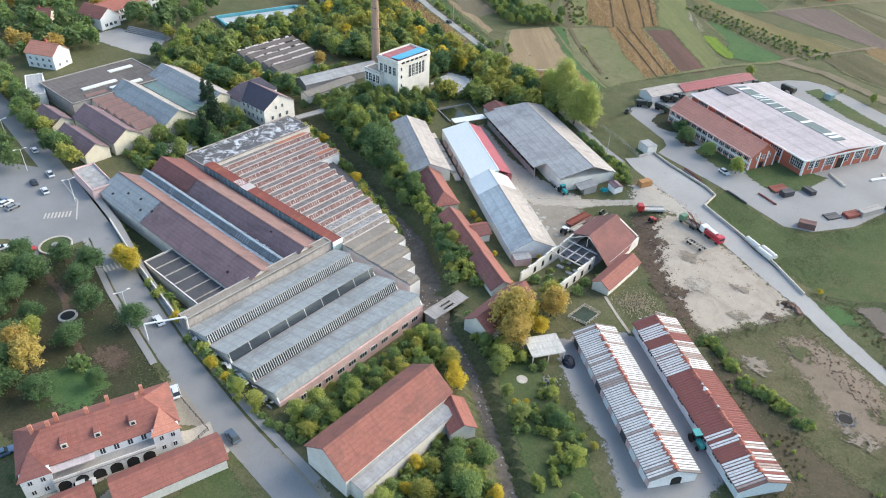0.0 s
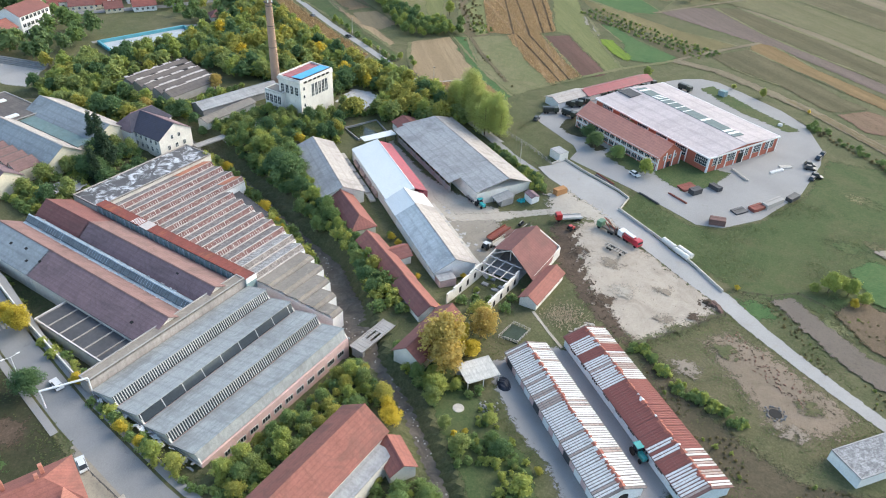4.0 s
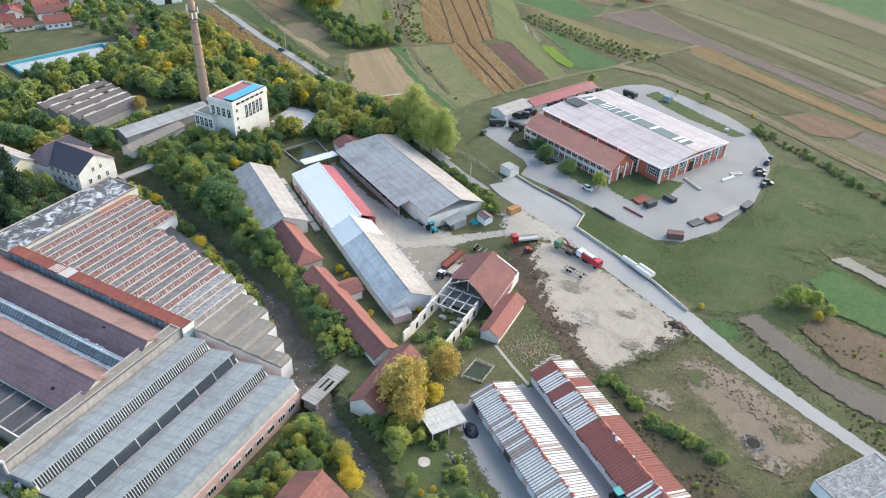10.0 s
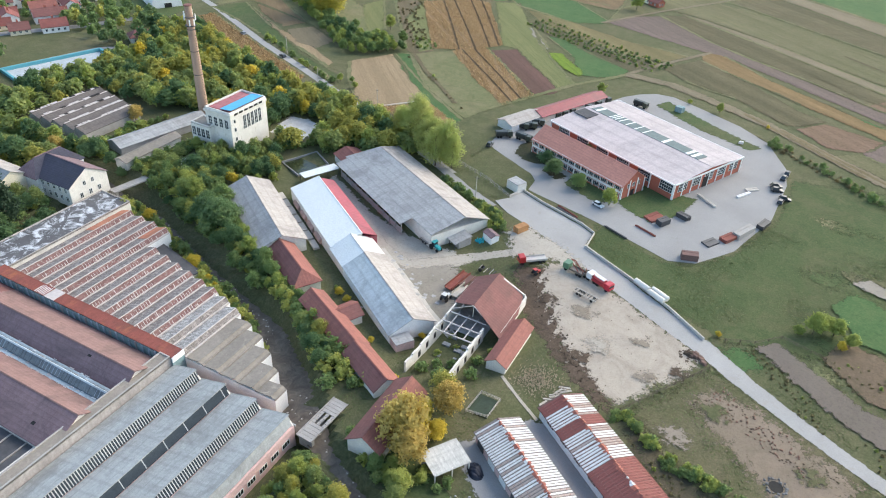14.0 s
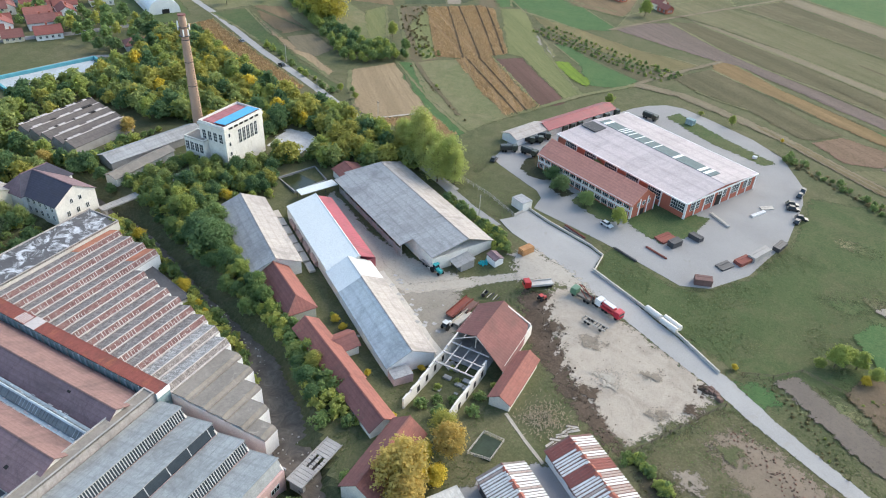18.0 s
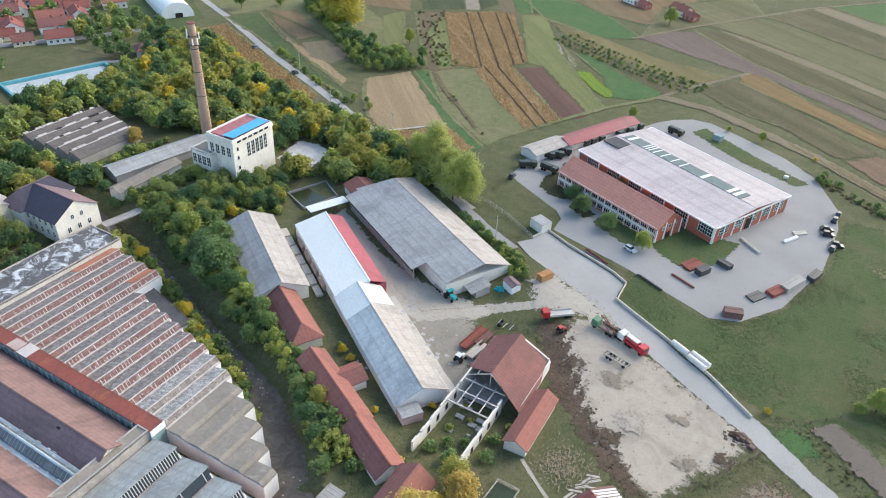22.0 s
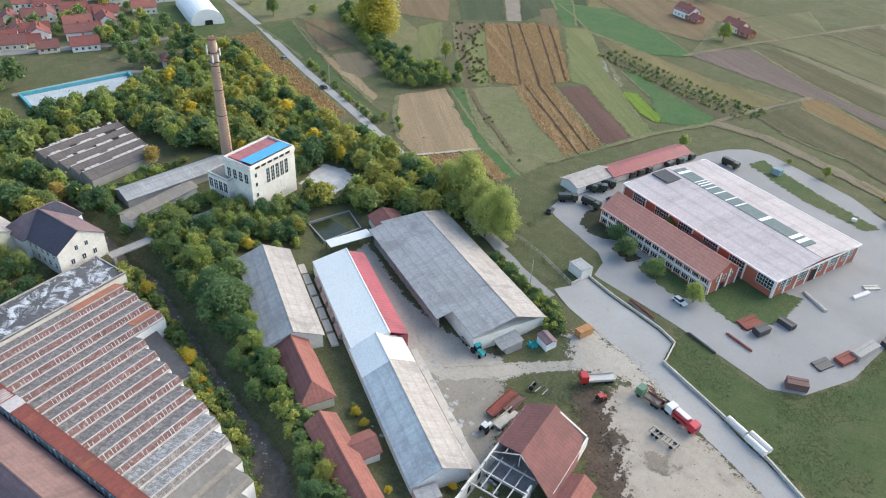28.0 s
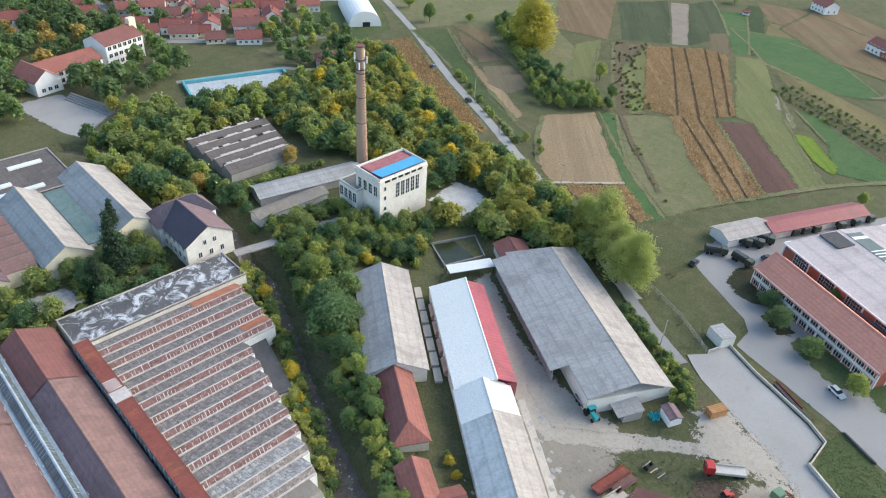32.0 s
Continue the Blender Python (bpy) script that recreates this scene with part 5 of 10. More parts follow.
# the mill: shed hall with four roof monitors
A1 = thing("shed_hall", "large mill hall with four pale sloping roofs and glazed strips", "factory hall", (-107.3, 78.8, 0))
foot(-107.3, 78.8, 34.4, 45, 0)
mb = MB()
mb.box(-16.9, -22.3, -0.6, 16.9, 22.3, 5.6)
part("wall", mb, M['plaster_pink'], A1)
P1 = 33.8 / 4
M['bar_grey'] = mottled("dirty grey glazing bars", (0.40, 0.41, 0.41), 0.8, 1.15, 0.5, 3.0)
for i in range(4):
    x0 = -16.9 + P1 * i
    x1 = x0 + P1
    # low edge at x0, high edge near x1, glazing falls back to the next low edge
    mb = MB()
    mb.slab([(x0 - 0.1, -22.6, 5.9), (x1 - 1.3, -22.6, 8.1), (x1 - 1.3, 22.6, 8.1), (x0 - 0.1, 22.6, 5.9)], 0.22)
    part("roof_slope", mb, M['mill_roof'], A1)
    for yy in (-22.3, 22.0):
        mb = MB()
        mb.v = [(x0, yy, 5.5), (x1, yy, 5.5), (x1 - 1.5, yy, 7.9), (x0, yy + 0.3, 5.5), (x1, yy + 0.3, 5.5), (x1 - 1.5, yy + 0.3, 7.9)]
        mb.f = [[0, 1, 2], [3, 5, 4], [0, 3, 4, 1], [1, 4, 5, 2], [2, 5, 3, 0]]
        mb.mi = [0] * 5
        part("gable_end", mb, M['plaster'], A1)
    last = i == 3
    mb = MB()
    mb.slab([(x1 - 1.35, -22.3, 7.85), (x1 - 0.35, -22.3, 5.9), (x1 - 0.35, 22.3, 5.9), (x1 - 1.35, 22.3, 7.85)], 0.1)
    gl = part("glazing", mb, M['glass' if not last else 'mill_roof'], A1)
    if not last:
        for j in range(75):
            if i == 1 and j % 9:
                continue
            yy = -22 + 44 * j / 74
            mb = MB()
            mb.slab([(x1 - 1.33, yy - 0.09, 7.93), (x1 - 0.33, yy - 0.09, 5.98), (x1 - 0.33, yy + 0.09, 5.98), (x1 - 1.33, yy + 0.09, 7.93)], 0.1)
            part("glazing_bar", mb, M['bar_grey'], gl)
windows(A1, -21, 21, 12, 16.9, 2.2, 2.2, 1.5, -90, 3, along='y')

# the long twin halls with a glazed valley
flat("parapet_range", "narrow beige roofed range between the mill halls", -126.0, 78.5, 3.0, 45, 0, 8.4, 'asb_warm', 'tar', 0.25, coping='plaster_grey')
# pink sunward slopes, dark ones behind: the sun's light put into the colours
gabled("mill_hall", "long mill hall with shaded dark purple and sunlit pink slopes", -149.4, 78.0, 46, 13, 0, 6.5, 10, 'plaster', 'tile_brown', 'tile_pink', 0.8)
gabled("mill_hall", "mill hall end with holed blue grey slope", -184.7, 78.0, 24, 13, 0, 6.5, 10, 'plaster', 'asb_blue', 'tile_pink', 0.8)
gabled("mill_hall", "long mill hall with shaded brown and sunlit pink weathered slopes", -151.5, 94.2, 50, 11.5, 0, 6.5, 10, 'plaster', 'tile_brown', 'tile_pink', -1.2)
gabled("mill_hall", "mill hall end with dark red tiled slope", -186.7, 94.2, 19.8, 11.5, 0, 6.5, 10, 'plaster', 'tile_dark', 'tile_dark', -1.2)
LN = gabled("lantern_roof", "long ribbed glass lantern between pale blue gutters", -161.5, 86.5, 69.5, 2.6, 0, 6.9, 8.2, 'gutter_blue', 'ribbed_glass', 'ribbed_glass', 0.2, over=0.0, cap='gutter_blue')
rngl = np.random.default_rng(17)
for sy, w in ((-1.95, 0.7), (1.95, 0.7)):
    mb = MB()
    mb.box(-34.7, sy - w, 5.5, 34.7, sy + w, 6.62)
    part("valley_gutter", mb, M['gutter_blue'], LN)
for i in range(70):
    sx, sy, s = rngl.uniform(-34, 34), rngl.choice((-2.4, -1.5, 1.5, 2.4)) + rngl.normal(0, 0.15), rngl.uniform(0.25, 0.9)
    mb = MB()
    mb.slab([(sx - s, sy - 0.12, 6.72), (sx + s, sy - 0.12, 6.75), (sx + s * 0.9, sy + 0.14, 6.80), (sx - s * 0.8, sy + 0.12, 6.78)], 0.05)
    part("loose_sheet", mb, M['saw_cap'] if i % 3 else M['white_metal'], LN)
for i in range(68):
    x = -34.2 + 1.02 * i
    for sy in (-1, 1):
        if rngl.random() < 0.25:
            continue
        mb = MB()
        e = -1.3 if sy < 0 else 1.3
        mb.slab([(x, min(e, 0.2), 6.98 if sy < 0 else 8.26), (x + 0.09, min(e, 0.2), 6.98 if sy < 0 else 8.26), (x + 0.09, max(e, 0.2), 8.26 if sy < 0 else 6.98), (x, max(e, 0.2), 8.26 if sy < 0 else 6.98)], 0.05)
        part("glazing_bar", mb, M['gutter_blue' if (i // 9) % 2 else 'metal_dark'], LN)
flat("boiler_annex", "low flat annex with dark felt roof and pale ribs", -143.6, 67.2, 25.8, 8.6, 0, 5, 'plaster', 'tar_dark', 0.35)
flat("rust_range", "long narrow range under a rusted metal roof", -155, 102.7, 62, 3.4, 0, 8.2, 'teal', 'rust', 0.0)

# north light roofs: rows along y that end on the slanting river side
NL = thing("north_light_hall", "wide weaving hall under rows of weathered saw-tooth roofs", "factory hall", (0, 0, 0))
foot(-150, 115, 60, 20, 0)
foot(-172, 122, 30, 34, 0)
foot(-110, 108, 25, 8, 0)
EDGE_X = [-186, -167, -163.6, -134.9, -123.9, -118.1, -112, -108.6, -103.3, -97.7]
EDGE_Y = [141, 139.5, 131, 125.4, 121.3, 119.4, 115.5, 113.1, 109.2, 106.1]
NROW = 17
rng0 = np.random.default_rng(3)
M['rust_glass'] = mottled("rusty broken glazing", (0.185, 0.105, 0.098), 0.6, 1.3, 0.5, 2.0, stain=(0.33, 0.28, 0.265), stain_at=0.53)
for i in range(NROW):
    x0 = -185.5 + 87.5 * i / NROW
    x1 = x0 + 87.5 / NROW
    y1 = float(np.interp(x0 + 1.5, EDGE_X, EDGE_Y))
    y0 = 104.4
    plain = i >= 12
    if y1 - y0 < 1.5:
        y1 = y0 + 1.5
    mb = MB()
    mb.box(x0, y0, -0.6, x1, y1, 5.6)
    part("wall", mb, M['white'], NL)
    hi = 7.3 if not plain else 6.5
    first = i < 3
    mb = MB()
    mb.slab([(x0, y0, 5.9), (x1 - 1.15, y0, hi), (x1 - 1.15, y1, hi), (x0, y1, 5.9)], 0.2)
    part("roof_slope", mb, M['saw' if i < 10 else 'saw_white'] if not plain else M['tar'], NL)
    if i in (0, 3):
        mb = MB()
        ya = y1 - (13 if i == 0 else 7)
        mb.slab([(x0 + 0.1, ya, 6.05), (x1 - 1.1, ya, hi + 0.1), (x1 - 1.1, y1 - 0.2, hi + 0.1), (x0 + 0.1, y1 - 0.2, 6.05)], 0.08)
        part("roof_cover", mb, M['cover_orange'], NL, "orange replacement sheeting")
    mb = MB()
    mb.slab([(x1 - 1.15, y0, hi - 0.03), (x1 - 0.25, y0, 5.95), (x1 - 0.25, y1, 5.95), (x1 - 1.15, y1, hi - 0.03)], 0.12)
    gl = part("north_light", mb, M['rust_glass' if i < 10 else 'saw'] if not plain else M['tar'], NL)
    if i < 10:
        for j in range(int((y1 - y0) / 0.8)):
            if rng0.random() < 0.38 + 0.3 * math.sin(j * 0.35 + i * 2.1):
                continue
            yy = y0 + 0.5 + 0.8 * j
            w = rng0.uniform(0.07, 0.2)
            k0 = rng0.uniform(0.0, 0.6)
            mb = MB()
            mb.slab([(x1 - 1.12 + 0.9 * k0, yy, hi + 0.03 - 1.3 * k0), (x1 - 0.25, yy, 6.02), (x1 - 0.25, yy + w, 6.02), (x1 - 1.12 + 0.9 * k0, yy + w, hi + 0.03 - 1.3 * k0)], 0.08)
            part("glazing_bar", mb, M['saw_cap'], gl)
    mb = MB()
    mb.box(x1 - 0.35, y0, 5.7, x1 + 0.05, y1 - 0.2, 6.12)
    part("gutter", mb, M['saw_cap'] if not plain else M['tar'], NL)
    mb = MB()
    mb.box(x1 - 1.3, y0, hi - 0.08, x1 - 1.05, y1 - 0.2, hi + 0.07)
    part("ridge_cap", mb, M['saw_cap'] if not plain else M['tar'], NL)
    mb = MB()
    mb.v = [(x0, y1, 5.5), (x1, y1, 5.5), (x1 - 1.15, y1, hi - 0.1), (x0, y1 - 0.3, 5.5), (x1, y1 - 0.3, 5.5), (x1 - 1.15, y1 - 0.3, hi - 0.1)]
    mb.f = [[0, 1, 2], [3, 5, 4], [0, 3, 4, 1], [1, 4, 5, 2], [2, 5, 3, 0]]
    mb.mi = [0] * 5
    part("gable_end", mb, M['white'], NL)
flat("flat_range", "flat roofed range with peeling white coating", -192.2, 123, 12.2, 43, 0, 6.8, 'plaster', 'peel', 0.3, coping='asb_warm')
flat("river_annex", "low dark felt roofed annex beside the river", -157.5, 132.5, 21, 5, -13, 3.6, 'plaster', 'tar_dark', 0.08, coping='tar_dark')

# villa
V = gabled("villa", "old white villa with slate and brown tile roofs", -216.5, 147.5, 17, 14, 0, 6.8, 11, 'plaster', 'slate', 'tile_brown')
windows(V, -5, 5, 3, 8.5, 1.5, 1.1, 1.8, -90, 2, along='y')
windows(V, -3, 3, 2, 8.5, 5.2, 1.0, 1.6, -90, 2, along='y')
windows(V, -8, 8, 6, -7, 1.2, 1.1, 1.9, 180, 2)
windows(V, -8, 8, 6, -7, 4.3, 1.1, 1.7, 180, 2)
V2 = gabled("villa", "villa wing with dark hipped slate roof", -226, 148, 17.5, 9, 90, 6.8, 11, 'white', 'slate', 'tile_brown', hip0=4, hip1=4)
windows(V2, -7, 7, 5, 4.5, 3.8, 1.1, 1.8, 0, 2)

M['teal_dark'] = mottled("dark green dirty glazing", (0.13, 0.19, 0.18), 0.7, 1.3, 0.4, 1.5, rough=0.4, stain=(0.28, 0.30, 0.27), stain_at=0.58)
# second mill further off
flat("dark_hall", "broad dark flat roofed hall with pale rooflights", -276, 113.5, 28, 39, 0, 6, 'plaster_grey', 'ruin_roof', 0.3)
# beige on the sunward slopes, blue grey behind: light put into the colour
gabled("weaving_shed", "long shed with blue grey and beige slopes", -247.5, 135, 41, 15, 0, 5.5, 9.5, 'plaster_y', 'asb_blue', 'asb_warm')
gabled("weaving_shed", "long shed with blue grey slope and pale ridge", -244, 115.5, 39, 12.5, 0, 5.5, 9.5, 'plaster_y', 'asb_blue', 'asb_warm')
flat("valley_roof", "glazed green valley roof between two sheds", -246, 124.6, 38, 5.5, 0, 5.7, 'plaster', 'teal_dark', 0.0)
for i in range(7):
    gabled("saw_roof_bay", "small saw-tooth bay with pinkish weathered roof", -264.5 + 5.6 * i, 104.8, 8, 5.6, 90, 4.8, 6.6, 'plaster_y', 'tile_pink', 'ruin_roof', 1.6, over=0.1, group="saw-tooth bays")
gabled("brown_shed", "gabled shed with brown purple roof", -239.5, 95.4, 29, 10.5, 0, 5, 8.4, 'plaster_y', 'tile_brown')
gabled("brown_shed", "small gabled shed with brown roof beside the street", -236.3, 84.3, 21.5, 8.5, 0, 4, 6.8, 'plaster_y', 'tile_brown')
gabled("brown_shed", "small gabled shed with brown roof", -261.5, 86, 15, 7.5, 0, 4, 6.4, 'plaster_y', 'tile_brown')
flat("gate_block", "white flat roofed block beside the street", -292, 93, 22, 6.5, -21, 5, 'white', 'asb', 0.3)
flat("ruin_range", "pink and white ruined low range by the street", -211, 75.5, 17, 7, -6, 3.2, 'plaster_pink', 'rubble', 0.5)

# power house and chimney
M['white_old'] = mottled("stained old white plaster", (0.72, 0.69, 0.645), 0.8, 1.1, 0.22, 2.5, stain=(0.44, 0.40, 0.35), stain_at=0.59)
M['pink_old'] = roof_mat("faded red roof felt", (0.40, 0.15, 0.16), (0.48, 0.30, 0.28), 2.0, row=3.0)
PH = flat("power_house", "tall white derelict power house with blue strip on the roof", -196.3, 203.8, 11.5, 19, 0, 15.5, 'white_old', 'pink_old', 0.8)
mb = MB()
mb.slab([(0.7, -8.6, 16.6), (5.6, -8.6, 16.9), (5.6, 8.2, 16.9), (0.7, 8.2, 16.6)], 0.12)
part("blue_roof_strip", mb, mottled("blue tarpaulin", (0.08, 0.36, 0.60), 0.9, 1.1, 0.4, 2.0, rough=0.5), PH, "bright blue sheeting")
windows(PH, -3.5, 6.5, 5, 5.75, 8.0, 1.5, 5.2, -90, 2, along='y', rows=4)
windows(PH, -8.0, -7.0, 1, 5.75, 5.0, 0.9, 1.5, -90, 1, along='y')
windows(PH, -8.0, -7.0, 1, 5.75, 8.6, 0.9, 1.5, -90, 1, along='y')
windows(PH, -8.0, -7.0, 1, 5.75, 11.8, 0.9, 1.5, -90, 1, along='y')
PW = flat("power_house_wing", "lower white wing with large broken windows", -203.5, 195.5, 9, 6.5, 0, 9.5, 'white_old', 'tar', 0.4)
windows(PW, -4.3, 4.3, 4, -3.25, 4.8, 1.7, 3.4, 180, 2, rows=3)
windows(PW, -4.3, 4.3, 4, -3.25, 0.8, 1.7, 2.6, 180, 2, rows=2)
CH = thing("chimney", "tall tapering brick chimney with antennas at its top", "chimney", (-222.4, 212.6, 0))
foot(-222.4, 212.6, 4, 4, 0)
mb = MB()
mb.tube((0, 0, -0.5), (0, 0, 43.8), 2.0, 1.25, 24)
part("shaft", mb, mottled("pale brown brick", (0.40, 0.27, 0.20), 0.88, 1.1, 0.2, 3.0), CH)

gabled("low_shed", "long low shed with grey roof", -223.6, 191, 36, 8.6, 79, 3.2, 4.8, 'plaster_grey', 'asb')
gabled("low_shed", "ruined low shed with collapsed grey roof", -216.3, 179, 25, 5.2, 90, 2.6, 3.6, 'plaster', 'tar')
for i in range(5):
    RB = gabled("saw_roof_bay", "ruined saw-tooth bay with pale ridges", -268.5 + 6.0 * i, 188 - 0.6 * i, 31 - 1.5 * i, 6.0, 90, 3.2, 4.8, 'plaster_grey', 'ruin_roof', 'tar_dark', 1.5, over=0.1, group="ruined saw-tooth bays", cap='saw_cap')
    hl = (31 - 1.5 * i) / 2
    s = -hl
    while s < hl - 1:
        ln = rng0.uniform(0.8, 3.0)
        if rng0.random() < 0.75:
            mb = MB()
            w0 = rng0.uniform(0.35, 1.1)
            mb.slab([(s, 2.0 - w0, 4.95), (min(hl, s + ln), 2.0 - w0, 4.95), (min(hl, s + ln), 2.3, 5.02), (s, 2.3, 5.02)], 0.12)
            # some pieces near-black: shade of gaps in the ridge put into colour
            part("ridge_slab", mb, M['saw_cap'] if rng0.random() < 0.7 else M['dark'], RB)
        s += ln + rng0.uniform(0.1, 0.5)

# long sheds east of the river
# fibre cement and tile pairs: sunward slope warmer, its light put into the colour
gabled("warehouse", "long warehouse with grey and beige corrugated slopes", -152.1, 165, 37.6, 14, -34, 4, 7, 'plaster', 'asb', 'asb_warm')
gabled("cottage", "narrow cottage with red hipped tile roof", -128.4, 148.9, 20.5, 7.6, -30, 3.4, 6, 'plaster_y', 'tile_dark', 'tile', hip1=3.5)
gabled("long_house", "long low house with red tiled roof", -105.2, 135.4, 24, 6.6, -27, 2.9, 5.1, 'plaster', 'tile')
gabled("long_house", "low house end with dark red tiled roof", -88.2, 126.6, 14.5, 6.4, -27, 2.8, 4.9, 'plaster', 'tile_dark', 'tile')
gabled("long_house_wing", "short cross wing with red tiled roof", -104.6, 139.6, 7, 6, 63, 2.9, 4.6, 'plaster', 'tile_dark', 'tile')
d4 = Vector((0.829, -0.559))
n4 = Vector((0.559, 0.829))
o4 = Vector((-150.7, 186.0))


def at4(s, n):
    p = o4 + d4 * s + n4 * n
    return p.x, p.y


gabled("warehouse", "long warehouse with white sheet metal roof", *at4(18.5, -1.4), 37, 9.7, -34, 4.2, 6.6, 'plaster', 'white_metal', None, 4.65, eave_r=6.45, over=0.15)
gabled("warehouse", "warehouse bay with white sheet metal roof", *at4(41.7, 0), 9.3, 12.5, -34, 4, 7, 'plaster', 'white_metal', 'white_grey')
gabled("warehouse", "long warehouse with grey and beige corrugated roof", *at4(62.2, 0), 31.5, 12.5, -34, 4, 7, 'white', 'asb_pale', 'asb_warm')
LT = flat("lean_to", "lean-to with dark pink metal roof", *at4(19.0, 5.8), 36, 4.7, -34, 6.5, 'pink_metal', 'pink_metal', 0.0, drop=2.0)
EX = flat("annex", "low annex with grey sheet roof against the gable", *at4(79.4, -3.4), 3.4, 5.0, -34, 2.6, 'plaster_pink', 'asb', 0.0)
o5 = (-120.9, 202.8)
gabled("warehouse", "broad warehouse with grey corrugated roof", *o5, 56, 20.8, -29, 5.4, 8, 'plaster', 'asb', 'asb_warm', 1.4, eave_r=4.6, hip0=3.0)
AN = thing("side_aisle", "open side aisle with grey corrugated lean-to roof on posts", "building", (*o5, 0), -29)
mb = MB()
mb.slab([(-27, -15.2, 4.31), (17.5, -15.2, 4.31), (17.5, -10.2, 5.48), (-27, -10.2, 5.48)], 0.12)
part("roof_slope", mb, M['asb'], AN)
mb = MB()
mb.box(-24.5, -14.2, -0.5, 17, -14.0, 2.0)
part("wall", mb, M['plaster_grey'], AN)
for i in range(12):
    mb = MB()
    xx = -24.5 + 41.5 * i / 11
    mb.box(xx - 0.1, -14.5, -0.2, xx + 0.1, -14.3, 4.2)
    part("post", mb, M['plaster_grey'], AN)
foot(-124, 192, 44, 8, -29)
gabled("store", "small store with brown roof", -150, 211, 13, 9, -29, 3.4, 5, 'plaster', 'tile_dark')

# brick factory
HL = gabled("brick_hall", "large brick hall with pale low roof and glazed bands", -64.4, 281.3, 60.5, 39.5, -25.2, 6.2, 7.6, 'brick', 'hall_roof')
for i in range(6):
    windows(HL, -29 + 10 * i + 3.5, -29 + 10 * i + 8.5, 1, -19.75, 2.2, 5.4, 3.4, 180, 6, rows=3)
windows(HL, -18.5, 18.5, 5, 30.25, 2.2, 4.8, 3.2, -90, 5, along='y', rows=3)
SC = gabled("office_wing", "brick office wing with red tiled roof and white window bands", -78.3, 255.0, 43.4, 12.4, -23.7, 5.4, 9.6, 'brick', 'tile_office')
windows(SC, -21, 21, 14, -6.2, 3.4, 2.4, 1.5, 180, 3)
windows(SC, -21, 21, 14, -6.2, 0.6, 2.4, 1.6, 180, 3)
windows(SC, -4, 4, 3, 21.7, 3.6, 1.2, 1.6, -90, 2, along='y')
flat("link_block", "low brown roofed link between office and hall", -68, 263.5, 11, 6, -23, 4, 'brick', 'tile_brown', 0.0)
gabled("vehicle_shed", "long open shed with dark red roof", -102.4, 304.6, 40, 7.6, 66.3, 3.0, 4.4, 'plaster', 'red_metal')
gabled("tent_shed", "white shed with rusty corrugated roof", -114.3, 279, 18, 8, 68, 3.0, 4.2, 'white', 'asb_warm')
flat("gatehouse", "small gatehouse with pale flat roof", -94.2, 228.2, 5.4, 4.2, -24, 3.2, 'plaster', 'asb', 0.0)

# garages: every roof sheet is a piece of its own
rng1 = np.random.default_rng(11)
M['sheet_white'] = mottled("pale weathered sheet", (0.68, 0.67, 0.66), 0.8, 1.12, 0.5, 1.6, stain=(0.40, 0.25, 0.21), stain_at=0.58)
M['sheet_grey'] = mottled("dirty pinkish sheet", (0.40, 0.33, 0.30), 0.8, 1.15, 0.5, 1.6, stain=(0.28, 0.15, 0.12), stain_at=0.55)
M['tile_ridge'] = mottled("broken orange red ridge tile", (0.36, 0.13, 0.095), 0.75, 1.2, 0.5, 3.0)
M['sheet_red'] = mottled("red brown rusty sheet", (0.215, 0.08, 0.07), 0.8, 1.2, 0.4, 2.0, stain=(0.29, 0.15, 0.125), stain_at=0.58)
M['sheet_dark'] = mottled("dark brown sheet", (0.17, 0.10, 0.09), 0.8, 1.2, 0.4, 2.0)
M['blue_wall'] = mottled("pale blue white wall paint", (0.62, 0.70, 0.74), 0.85, 1.08, 0.3, 2.5, stain=(0.45, 0.48, 0.48), stain_at=0.64)


M['furrow'] = mottled("dirty grey sheet furrows", (0.20, 0.175, 0.165), 0.7, 1.3, 0.5, 2.0, stain=(0.27, 0.15, 0.12), stain_at=0.58)


def sheet_mesh(w, span, drop, mat):
    """One length of corrugated sheet: a raised rib with two lower flanges."""
    mb = MB()
    t = 0.05
    for x0, x1, up in ((-w / 2, -w / 6, 0.0), (-w / 6, w / 6, 0.05), (w / 6, w / 2, 0.0)):
        mb.slab([(x0, 0, up), (x1, 0, up), (x1, span, drop + up), (x0, span, drop + up)], t)
    return mb.mesh("roof_sheet", M[mat])


